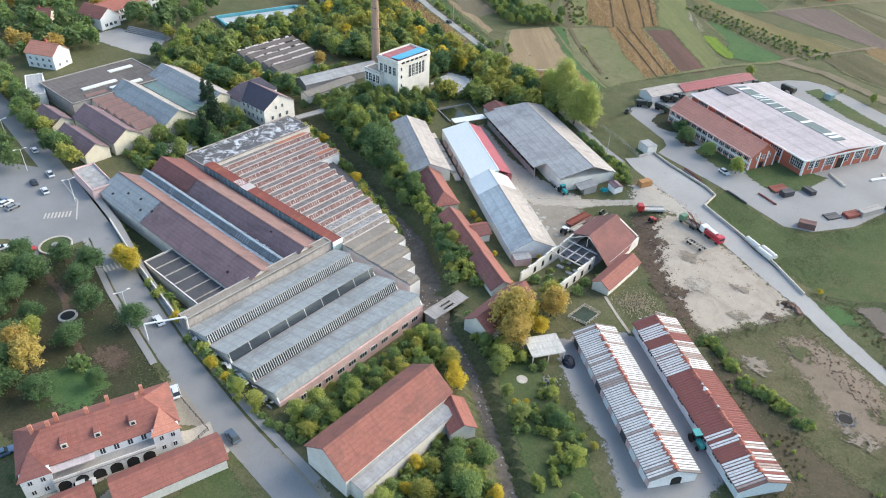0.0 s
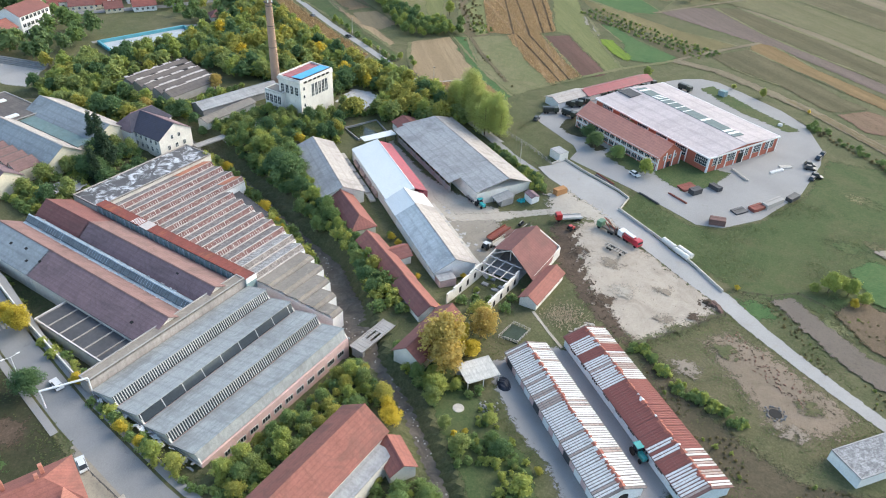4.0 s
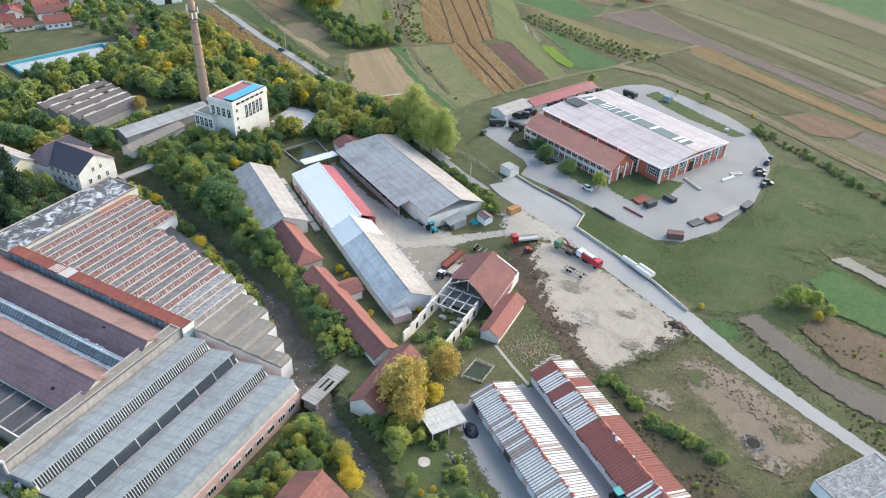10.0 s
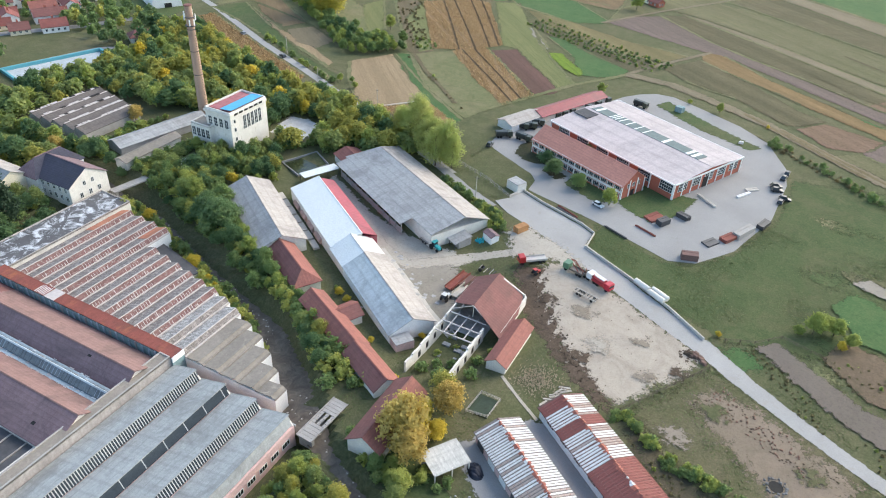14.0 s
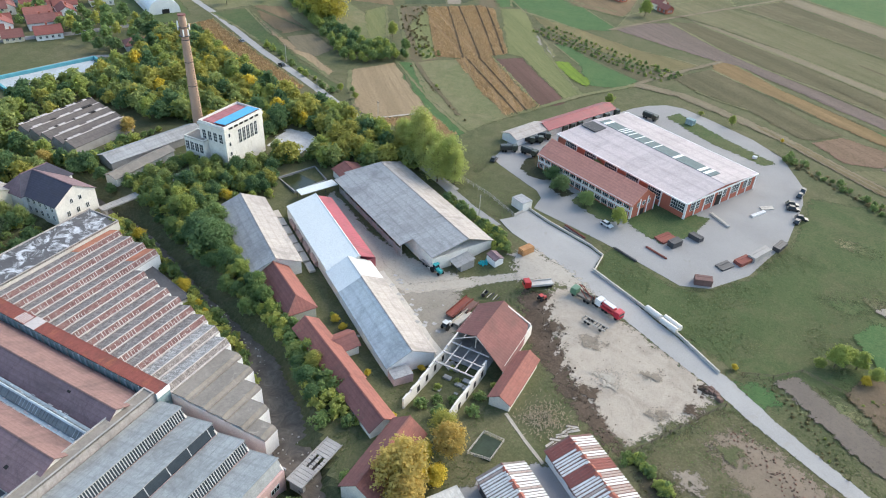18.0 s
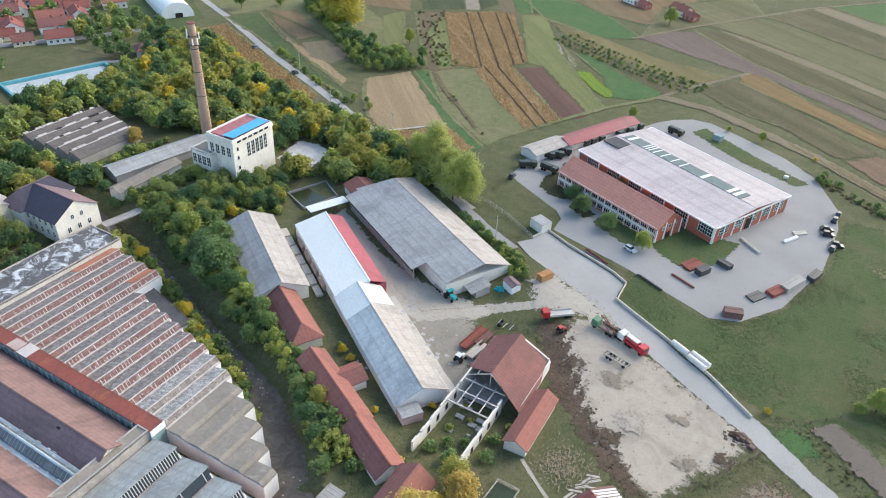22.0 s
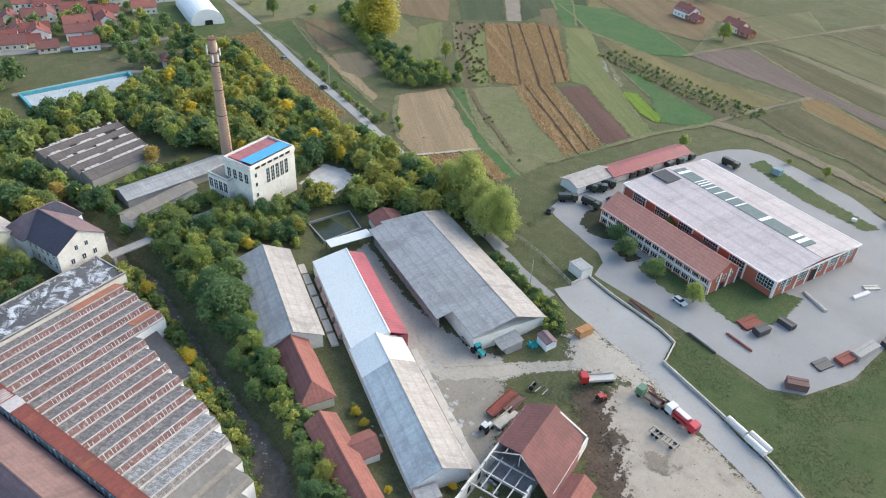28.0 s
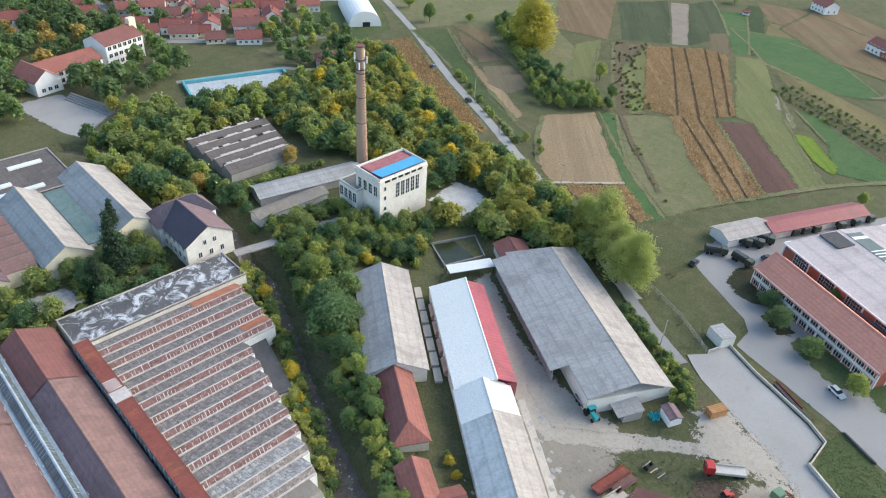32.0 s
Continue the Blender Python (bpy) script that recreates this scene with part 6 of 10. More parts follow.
def garage(cx, cy, L, W, label, wall, kind):
    g = gabled("garage_row", label, cx, cy, L, W, -37, 3.1, 4.9, wall, 'furrow' if kind == 0 else 'sheet_dark', None, over=0.5, cap='sheet_dark')
    pitch = 0.66 if kind == 0 else 0.7
    n = int(L / pitch)
    span, drop = W / 2 + 0.5, 1.95
    meshes = {c: sheet_mesh(pitch * (0.9 if c == 'sheet_red' else 0.64), span * 0.985, drop * 0.985, c) for c in ('sheet_white', 'sheet_red', 'sheet_grey')}
    for side in (-1, 1):
        for i in range(n):
            s = -L / 2 + L * (i + 0.5) / n
            u = i / n
            pr = rng1.random()
            if kind == 0:
                red = pr < 0.01
            elif side < 0:
                red = u < 0.045 or 0.14 < u < 0.19 or 0.38 < u < 0.73 or 0.79 < u < 0.86 or pr < 0.03
            else:
                red = 0.12 < u < 0.17 or 0.38 < u < 0.80 or (u > 0.80 and i % 4 == 0) or pr < 0.04
            c = 'sheet_red' if red else ('sheet_grey' if rng1.random() < (0.12 if kind == 0 or side < 0 else 0.4) else 'sheet_white')
            ob = new("roof_sheet", meshes[c])
            ob.parent = g
            ob.matrix_basis = Matrix.Translation((s + rng1.normal(0, 0.02), side * (W / 2 + 0.5), 3.05 + rng1.uniform(0.0, 0.03))) @ Matrix.Rotation((math.pi if side > 0 else 0) + rng1.normal(0, 0.008), 4, 'Z')
    for i in range(int(L / 0.55)):
        if rng1.random() < 0.22:
            continue
        mb = MB()
        s = -L / 2 + 0.55 * (i + 0.5)
        w, dx = rng1.uniform(0.3, 0.75), rng1.normal(0, 0.12)
        mb.gable(s - 0.26, s + 0.26, [(-w + dx, 4.86), (w + dx, 4.86), (dx, 5.16)])
        part("ridge_tile", mb, M['tile_ridge'] if rng1.random() < 0.85 else M['sheet_white'], g)
    return g


G1 = garage(-37.2, 112.2, 43.5, 10.4, "long garage row with pale and red striped sheet roof", 'plaster_pink', 0)
G2 = garage(-25.3, 124.1, 49.7, 10.9, "long garage row with rusty red and white sheet roof", 'blue_wall', 1)
windows(G2, -23, 24, 9, -5.45, 1.5, 2.6, 1.0, 180, 3)
for i in range(9):
    mb = MB()
    s = -19.5 + 4.8 * i
    mb.box(s - 1.3, -5.32, 0, s + 1.3, -5.2, 2.6)
    part("garage_door", mb, M['white'] if i % 3 else M['metal_dark'], G1)
mb = MB()
mb.gable(21.72, 21.8, [(-5.2, -0.3), (5.2, -0.3), (5.2, 3.0), (0, 4.75), (-5.2, 3.0)])
part("gable_front", mb, M['white'], G1, "white painted gable wall")
mb = MB()
mb.gable(21.78, 21.84, [(-0.4, -0.2), (1.9, -0.2)] + [(0.75 + 1.15 * math.cos(a), 1.7 + 0.7 * math.sin(a)) for a in np.linspace(0, math.pi, 9)])
part("gate_opening", mb, M['dark'], G1)
HB = flat("hut", "low white hut with grey felt roof", 22.2, 140.3, 18.4, 8, 53, 3, 'white', 'hut_felt', 0.12, coping='asb')
windows(HB, -7, 7, 3, 4.0, 1.2, 1.2, 1.1, 0, 2)

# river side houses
# sunward slope red, the other darker: light put into the colour
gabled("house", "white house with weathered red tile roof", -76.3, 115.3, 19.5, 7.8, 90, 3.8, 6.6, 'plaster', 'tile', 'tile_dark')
SH = thing("shelter", "open shelter with worn white sheet roof", "shelter", (-60.4, 112.1, 0), 57)
foot(-60.4, 112.1, 8.5, 6.4, 57)
M['shelter_sheet'] = roof_mat("worn white shelter sheeting", (0.55, 0.54, 0.51), (0.42, 0.40, 0.37), 1.0, row=2.0, seam=0.4, dirt=0.6)
roof_plane(SH, [(-4.3, -3.2, 2.9), (4.3, -3.2, 2.8), (4.3, 3.2, 3.3), (-4.3, 3.2, 3.4)], M['shelter_sheet'], 0.12)
for x in (-4, 0, 4):
    for y in (-2.9, 2.9):
        mb = MB()
        mb.box(x - 0.1, y - 0.1, -0.2, x + 0.1, y + 0.1, 3.0)
        part("post", mb, M['plaster'], SH)
mb = MB()
mb.box(-4, 2.6, -0.2, 4, 2.8, 2.9)
part("back_wall", mb, M['plaster_grey'], SH)
RH = thing("ruined_house", "half burnt house with red roof over one part and bare walls", "ruin", (0, 0, 0))
foot(-73, 152, 15, 36, 0)
mb = MB()
mb.box(-81, 150.6, -0.5, -80.6, 169, 4.6)
mb.box(-81, 168.6, -0.5, -66.5, 169, 4.6)
mb.box(-66.5, 152, -0.5, -66.1, 169, 4.0)
part("wall", mb, M['plaster'], RH)
mb = MB()
mb.gable(-9, -8.6, [(-6.2, 4.5), (8.0, 4.5), (0, 8.2)])
gb = part("gable_wall", mb, M['plaster'], RH)
gb.matrix_basis = pose(-74.6, 160, 0, 0, 0, -90)
for nm, quad, mt in (("roof_slope", [(-81.5, 156.5, 4.3), (-74.6, 153.5, 8.3), (-74.6, 169.4, 8.3), (-81.5, 169.4, 4.3)], 'tile_dark'),
                     ("roof_slope", [(-74.6, 153.5, 8.3), (-65.4, 150.0, 3.6), (-65.4, 161.5, 3.6), (-74.6, 169.4, 8.3)], 'tile_dark'),
                     ("roof_slope", [(-74.6, 169.2, 8.28), (-65.4, 161.5, 3.62), (-67.2, 169.4, 4.4), (-67.4, 169.5, 4.5)], 'tile_dark')):
    roof_plane(RH, quad, M[mt], name=nm)
mb = MB()
mb.box(-80.6, 151, 0.0, -70.6, 168, 0.12)
part("floor", mb, M['rubble'], RH)
for x0, x1 in ((-81.2, -80.75), (-70.65, -70.2)):
    zz = 4.4
    yy = 151.0
    while yy > 131.5:
        ln = rng1.uniform(1.4, 2.6)
        mb = MB()
        mb.box(x0, yy - ln, -0.5, x1, yy, zz + rng1.uniform(-0.5, 0.25))
        part("wall_piece", mb, M['plaster'], RH)
        yy -= ln
for xx, side in ((-80.72, 1), (-70.68, -1), (-81.22, -1), (-70.18, 1)):
    for yy in (148.5, 144.6, 140.7, 136.8):
        mb = MB()
        mb.box(xx - 0.03, yy - 0.55, 1.2, xx + 0.03, yy + 0.55, 3.0)
        part("window_opening", mb, M['dark'], RH)
for yy in (152.5, 148.5, 144.5):
    mb = MB()
    mb.box(-80.8, yy - 0.14, 4.2, -70.4, yy + 0.14, 4.5)
    part("beam", mb, M['saw_cap'], RH)
for xx in (-78.3, -75.6, -72.9):
    mb = MB()
    mb.box(xx - 0.12, 144.5, 4.25, xx + 0.12, 153.5, 4.48)
    part("beam", mb, M['saw_cap'], RH)
for a, b in (((-80.6, 153.6, 4.5), (-74.7, 153.3, 8.1)), ((-70.0, 152, 5.8), (-74.6, 153.3, 8.1)), ((-78, 153.5, 6.0), (-78, 157, 6.2)), ((-74.6, 153.4, 4.5), (-74.6, 153.4, 8.1))):
    mb = MB()
    mb.tube(a, b, 0.13, 0.13, 4)
    part("rafter", mb, M['saw_cap'], RH)
for i in range(14):
    mb = MB()
    cx, cy, s = rng1.uniform(-79.5, -71.5), rng1.uniform(134, 150), rng1.uniform(0.4, 1.1)
    mb.box(cx - s, cy - s * 0.6, -0.1, cx + s, cy + s * 0.6, rng1.uniform(0.3, 1.0))
    part("rubble_block", mb, M['rubble'], RH)
gabled("outhouse", "narrow outhouse with red tile roof", -63, 151, 16.8, 5, 90, 3, 4.5, 'plaster', 'tile')
gabled("barn", "large barn with red tiled roof and white gables", -71.3, 67.8, 30.5, 11.6, 90, 6, 10, 'plaster', 'tile_barn', 'tile_barn')
flat("lean_to", "lean-to with pale felt roof along the barn", -63.6, 67, 27, 3.8, 90, 4.4, 'plaster', 'asb', 0.0)
gabled("barn_wing", "short barn wing with red tile roof", -61.5, 80.7, 8, 5.5, -30, 3.5, 5.2, 'plaster', 'tile')
gabled("row_house", "two storey row house with red hipped roof and arcade", -111.5, 27, 29, 11.5, 70, 6, 9.5, 'white', 'tile', hip0=5, hip1=5)
gabled("house", "long low house with red tiled roof", -94.2, 32, 20.5, 7, 74, 3.4, 5.6, 'plaster', 'tile')
gabled("house", "low house with red tiled roof at the drive", -101, 13.5, 12, 6, 74, 3.4, 5.4, 'plaster', 'tile')

# ---- details of the buildings ----


def sub(parent, name, mat, x0, y0, z0, x1, y1, z1, label=""):
    mb = MB()
    mb.box(x0, y0, z0, x1, y1, z1)
    return part(name, mb, M[mat] if isinstance(mat, str) else mat, parent, label)


# brick hall: rooflight strip, fascia, pillars, gate
mb = MB()
mb.slab([(-28, 0.1, 7.78), (24.3, 0.1, 7.78), (24.3, 5.9, 7.42), (-28, 5.9, 7.42)], 0.25)
SKY = part("rooflight", mb, mottled("grey green rooflight", (0.13, 0.17, 0.17), 0.85, 1.15, 0.5, 2.0, rough=0.75), HL)
for s in (-26, -18.5, -17.1, -15.7, -13.6, -10, -5.5, -1.5, 7.5, 18.5, 21):
    mb = MB()
    mb.slab([(s, 0.1, 7.84), (s + (1.4 if s in (-26, 7.5, 18.5, 21) else 0.5), 0.1, 7.84), (s + (1.4 if s in (-26, 7.5, 18.5, 21) else 0.5), 5.9, 7.48), (s, 5.9, 7.48)], 0.05)
    part("rooflight_panel", mb, M['white_metal'], SKY)
sub(HL, "dark_felt", 'tar_dark', -30, -8, 7.2, -22.5, -1.5, 7.58)
for y0 in (-20.3, 20.0):
    sub(HL, "fascia", 'white', -30.7, y0, 5.75, 30.7, y0 + 0.35, 6.25)
for x0 in (-30.8, 30.45):
    sub(HL, "fascia", 'white', x0, -19.9, 5.85, x0 + 0.35, 19.9, 6.35)
for i in range(7):
    x = -30.05 + 10.02 * i
    sub(HL, "pillar", 'white', x - 0.2, -20.0, -0.3, x + 0.2, -19.72, 5.8)
for i in range(9):
    y = -19.6 + 4.9 * i
    sub(HL, "pillar", 'white', 30.22, y - 0.2, -0.3, 30.5, y + 0.2, 5.9)
sub(HL, "gate", 'dark', 30.2, -3.0, 0, 30.36, 0.6, 4.2)
for i in range(15):
    x = -21.5 + 43 / 14 * i
    sub(SC, "pillar", 'white', x - 0.12, -6.37, -0.2, x + 0.12, -6.17, 5.3)
sub(SC, "band", 'white', -21.7, -6.33, 2.5, 21.7, -6.18, 3.2)
sub(SC, "band", 'white', -21.7, -6.33, 5.0, 21.7, -6.18, 5.4)
for y in (-5.9, -2.0, 2.0, 5.9):
    sub(SC, "pillar", 'white', 21.68, y - 0.25, -0.2, 21.85, y + 0.25, 5.4 if abs(y) > 3 else 6.4)
sub(SC, "door", 'dark', 21.7, -1.0, 0, 21.8, 0.8, 2.4)
# mill details
for p in (A1,):
    for y in (-22.7, 22.4):
        sub(p, "coping", 'asb', -17.1, y, 5.3, 17.1, y + 0.3, 5.75)
rngw = np.random.default_rng(31)
for i in range(64):          # fallen sheets and broken edge along the street end of the hall
    x, y, w, a = rngw.uniform(-15, 16), -22.9 - abs(rngw.normal(0, 0.9)), rngw.uniform(0.25, 1.0), rngw.uniform(0, 3.14)
    z = 5.6 if y > -23.4 else max(0.4, 5.3 + 2.2 * (y + 23.4))
    c, s_ = math.cos(a), math.sin(a)
    mb = MB()
    mb.slab([(x + w * (c * u - s_ * v), y + 0.6 * w * (s_ * u + c * v), z + rngw.uniform(0, 0.3)) for u, v in ((-1, -0.5), (1, -0.5), (1, 0.5), (-1, 0.5))], 0.06)
    part("fallen_sheet", mb, M[('plaster', 'asb', 'saw_cap', 'white_metal')[i % 4]], A1)
for i in range(4):
    mb = MB()
    x = -16.9 + P1 * i
    mb.gable(-24.4, -22.4, [(x, 3.6), (x + P1 - 0.4, 3.6), (x + P1 - 0.6, 4.4), (x + 2.0, 4.0)])
    o = part("broken_eave", mb, M['asb'], A1)
    o.matrix_basis = Matrix.Rotation(math.pi / 2, 4, 'Z') @ Matrix.Scale(-1, 4, (0, 1, 0))
RU = [o for o in scene.objects if o.name.startswith("rust_range")][0]
sub(RU, "pale_sheet", 'saw_cap', -11.5, -1.75, 8.15, -8.0, 1.75, 8.28)
for i in range(6):
    sub(RU, "loose_lath", 'sheet_white', -15.2 + 0.6 * i, -1.6 + 0.1 * (i % 3), 8.2, -15.0 + 0.6 * i, 1.2 + 0.15 * (i % 2), 8.27)
sub(RU, "end_cap", 'white', 30.9, -1.75, 6.9, 31.2, 1.75, 8.3)
for i in range(30):
    x = -30.5 + 2.08 * i
    sub(RU, "buttress", 'gutter_blue' if i % 4 else 'plaster_grey', x, -1.95, 5.4, x + 0.35, -1.7, 8.05 - 0.3 * (i % 3))
BA = [o for o in scene.objects if o.name.startswith("boiler_annex")][0]
for i in range(6):
    x = -12.6 + 4.6 * i
    sub(BA, "roof_rib", 'asb_warm', x, -4.0, 5.0, x + 0.22, 4.0, 5.28)
DH = [o for o in scene.objects if o.name.startswith("dark_hall")][0]
for x, y, l in ((4, -4, 14), (10, 4, 13), (-6, 10, 10)):
    sub(DH, "rooflight", 'white_metal', x - 1.0, y - l / 2, 5.95, x + 1.0, y + l / 2, 6.5)
# solid near-black plates on the slope, shade of the holes as colour
HOLES = thing("roof_hole_patch", "dark patches standing for holes in the mill roof slope", "roof holes", (0, 0, 0))
for x, y in ((-186, 75.5), (-180, 76.2), (-176.5, 73.8), (-172.5, 75.2), (-134, 74.0), (-139, 92.0), (-191, 73.0)):
    t = (y - 71.5) / 7.3 if y < 85 else (y - 88.45) / 4.55
    z = 6.5 + 3.5 * t
    mb = MB()
    mb.slab([(x - 0.5, y - 0.3, z - 0.11), (x + 0.45, y - 0.35, z - 0.13), (x + 0.55, y + 0.3, z + 0.17), (x - 0.35, y + 0.35, z + 0.18)], 0.06)
    part("hole", mb, M['dark'], HOLES)
# chimney dressing
for z in (18, 27, 35.2):
    mb = MB()
    r = 2.0 - 0.75 * z / 43.8 + 0.05
    mb.tube((0, 0, z - 0.12), (0, 0, z + 0.12), r, r, 24)
    part("band", mb, M['metal_dark'], CH)
for z in (36.5, 39.6):
    mb = MB()
    mb.tube((0, 0, z), (0, 0, z + 0.15), 2.0, 2.0, 20)
    part("platform", mb, M['metal_dark'], CH)
for i in range(7):
    a = i * 0.9
    mb = MB()
    c, s = math.cos(a) * 2.0, math.sin(a) * 2.0
    z = 36.8 + (i % 3) * 1.5
    mb.box(c - 0.18, s - 0.18, z, c + 0.18, s + 0.18, z + 2.3)
    part("antenna", mb, M['white'], CH)
mb = MB()
mb.tube((0, 0, 43.7), (0, 0, 44.1), 1.45, 1.45, 24)
part("rim", mb, M['tile_dark'], CH)
mb = MB()
for z in range(2, 36, 1):
    r = 2.0 - 0.75 * z / 43.8
    mb.box(r, -0.25, z, r + 0.25, 0.25, z + 0.08)
part("ladder", mb, M['metal_dark'], CH)
# power house roof and upper frieze
sub(PH, "roof_deck", 'pink_old', -5, -8, 15.5, 0.8, 8, 15.9)
sub(PH, "cornice", 'plaster', -6.1, -9.9, 14.6, 6.1, -9.5, 15.6)
sub(PH, "cornice", 'plaster', 5.75, -9.5, 14.6, 6.15, 9.5, 15.6)
windows(PH, -5, 5, 4, -9.5, 9.8, 1.6, 3.4, 180, 2, rows=3)

for i in range(6):
    sub(PH, "roof_opening", 'dark', 5.76, -7.8 + 2.6 * i, 14.75, 6.19, -5.9 + 2.6 * i, 15.5)
# row house dressing: projecting ends, arcade, dormers, chimneys
RW = [o for o in scene.objects if o.name.startswith("row_house")][0]
for s in (-1, 1):
    x0 = s * 14.5 - (5.2 if s > 0 else 0)
    sub(RW, "end_bay", 'white', x0, -7.6, -0.4, x0 + 5.2, -5.7, 5.9)
    mb = MB()
    cx = x0 + 2.6
    mb.slab([(x0 - 0.4, -8.1, 5.9), (x0 + 5.6, -8.1, 5.9), (cx + 0.05, -3.4, 8.6), (cx - 0.05, -3.4, 8.6)], 0.15)
    part("roof_hip", mb, M['tile_orange' if s > 0 else 'tile_dark'], RW)
    for xx in (x0 + 1.5, x0 + 3.7):
        for z in (0.9, 3.7):
            windows(RW, xx - 0.5, xx + 0.5, 1, -7.6, z, 0.8, 1.3, 180, 2)
sub(RW, "terrace", 'plaster_grey', -9.3, -8.4, 2.9, 9.3, -5.7, 3.25)
sub(RW, "terrace_wall", 'white_old', -9.3, -8.45, 3.25, 9.3, -8.25, 3.9)
sub(RW, "terrace_roof", 'hall_roof', -9.3, -7.9, 5.2, -1.5, -5.7, 5.35)
for i in range(6):          # round arches between piers
    x = -7.75 + 3.1 * i
    mb = MB()
    mb.gable(-8.36, -8.28, [(x + 1.15 * math.cos(a), 1.5 + 1.15 * math.sin(a)) for a in np.linspace(0, math.pi, 11)] + [(x - 1.15, -0.2), (x + 1.15, -0.2)])
    o = part("arch_opening", mb, M['dark'], RW)
    o.matrix_basis = Matrix(((0, 1, 0, 0), (1, 0, 0, 0), (0, 0, 1, 0), (0, 0, 0, 1)))
    sub(RW, "arch_wall", 'white_old', x - 1.55, -8.29, -0.3, x + 1.55, -8.0, 2.95)
windows(RW, -9, 9, 7, -5.75, 3.6, 1.0, 1.7, 180, 2)
for x in (-6, 0, 6.5):
    d = sub(RW, "dormer", 'tile', x - 0.6, -4.2, 7.0, x + 0.6, -2.2, 8.3)
    sub(d, "dormer_cheek", 'plaster', x - 0.62, -4.24, 7.0, x + 0.62, -4.19, 8.25)
    sub(d, "dormer_opening", 'dark', x - 0.35, -4.30, 7.2, x + 0.35, -4.22, 7.9)
for x, y in ((-8, 0.6), (-6.5, 2.2), (-1, 1.0), (3, 2.4), (8.5, 0.5), (9.6, 2.4), (-11, 1)):
    sub(RW, "chimney", 'tile_orange', x - 0.35, y - 0.35, 8.4, x + 0.35, y + 0.35, 10.6)

# porch at the broad warehouse, kiosk, wood, shed bits
PO = thing("porch_shed", "lean-to porch with patched grey sheet roof", "shed", (-96.2, 187.3, 0), -29)
mb = MB()
mb.slab([(-3.4, -3.2, 2.3), (3.2, -3.2, 2.2), (3.2, 3.2, 3.3), (-3.4, 3.2, 3.4)], 0.14)
part("roof_slope", mb, M['asb'], PO)
sub(PO, "wall", 'plaster_grey', -3.0, -1.6, -0.3, 3.0, 3.0, 2.5)
for x in (-3.1, 0, 2.9):
    sub(PO, "post", 'metal_dark', x - 0.08, -3.0, -0.2, x + 0.08, -2.84, 2.25)
KI = gabled("kiosk", "small white kiosk with brown roof", -88.2, 194.3, 4.2, 3.0, -29, 2.4, 2.9, 'white', 'tile_brown', over=0.2)
mb = MB()
for i in range(14):
    a, r = i * 2.4, 0.35 * math.sqrt(i)
    mb.tube((r * math.cos(a), r * math.sin(a), 0), (r * math.cos(a) * 1.1, r * math.sin(a) * 1.1, 0.5 + 0.25 * (i % 3)), 0.35, 0.15, 6)
solo("plastic_heap", mb, mottled("turquoise plastic", (0.03, 0.40, 0.45), 0.8, 1.2, 0.8, 3.0, rough=0.4), "heap of turquoise plastic sheeting on the grass", "heap", (-90.8, 191.9, 0))
WS = thing("timber_stack", "orange brown stack of sawn timber", "timber stack", (-82.3, 204.3, 0), 66)
for j in range(6):
    for i in range(5):
        sub(WS, "plank", mottled("sawn timber", (0.42, 0.22, 0.10), 0.8, 1.2, 0.6, 3.0) if (i, j) == (0, 0) else WS.children[0].data.materials[0], -2.4 + 0.1 * (i % 2), -1.1 + 0.45 * i, 0.36 * j, 2.3 - 0.15 * (j % 3), -0.72 + 0.45 * i, 0.36 * j + 0.32)

# pond, canopy, rubble floor, slabs, tanks
CA = thing("canopy", "white metal canopy roof on thin steel posts", "canopy", (-155, 197.3, 0), 65)
sub(CA, "roof", 'white_metal', -6.75, -2, 2.8, 6.75, 2, 2.98)
for i in range(8):
    sub(CA, "post", 'metal_dark', -6.5 + 4.3 * (i % 4), -1.85 + 3.6 * (i // 4), -0.2, -6.38 + 4.3 * (i % 4), -1.73 + 3.6 * (i // 4), 2.8)
foot(-155, 197.3, 13.5, 4, 65)
patch("pond", [(-172.2, 198.9), (-167.2, 211.4), (-158.6, 206.3), (-162.2, 194.6)], 0.06, M['pond'], "still green pond inside low walls", "pond", 0.1)
for a, b in (((-172.7, 198.7), (-167.4, 212.1)), ((-167.4, 212.1), (-158.0, 206.5)), ((-158, 206.5), (-161.9, 194.2)), ((-161.9, 194.2), (-172.7, 198.7))):
    d = Vector((b[0] - a[0], b[1] - a[1]))
    w = thing("pond_wall", "low pale concrete wall round the pond", "wall", ((a[0] + b[0]) / 2, (a[1] + b[1]) / 2, 0), math.degrees(math.atan2(d.y, d.x)))
    sub(w, "wall", 'concrete', -d.length / 2, -0.2, -0.3, d.length / 2, 0.2, 0.7)
foot(-165, 203, 14, 12, -25)
patch("rubble_floor", [(-192.6, 216.5), (-196, 232.5), (-186, 234), (-178.5, 231), (-178.5, 217)], 0.06, mottled("white crushed plaster floor", (0.56, 0.55, 0.54), 0.7, 1.15, 0.3, 1.5, stain=(0.28, 0.27, 0.25), stain_at=0.6), "pale floor of a demolished building", "floor", 0.8)
foot(-184.5, 224, 19, 20, 0)
patch("rubble_floor", [(-205, 176), (-203, 187), (-196, 188), (-196, 180)], 0.06, M['rubble'], "broken concrete slabs among weeds", "rubble", 1.2)
foot(-200, 182, 7, 9, 0)
patch("rubble_floor", [(-222, 100), (-220, 112), (-212, 114), (-210, 104)], 0.06, M['rubble'], "grey broken paving among bushes", "rubble", 1.2)
foot(-216, 107, 8, 9, 0)
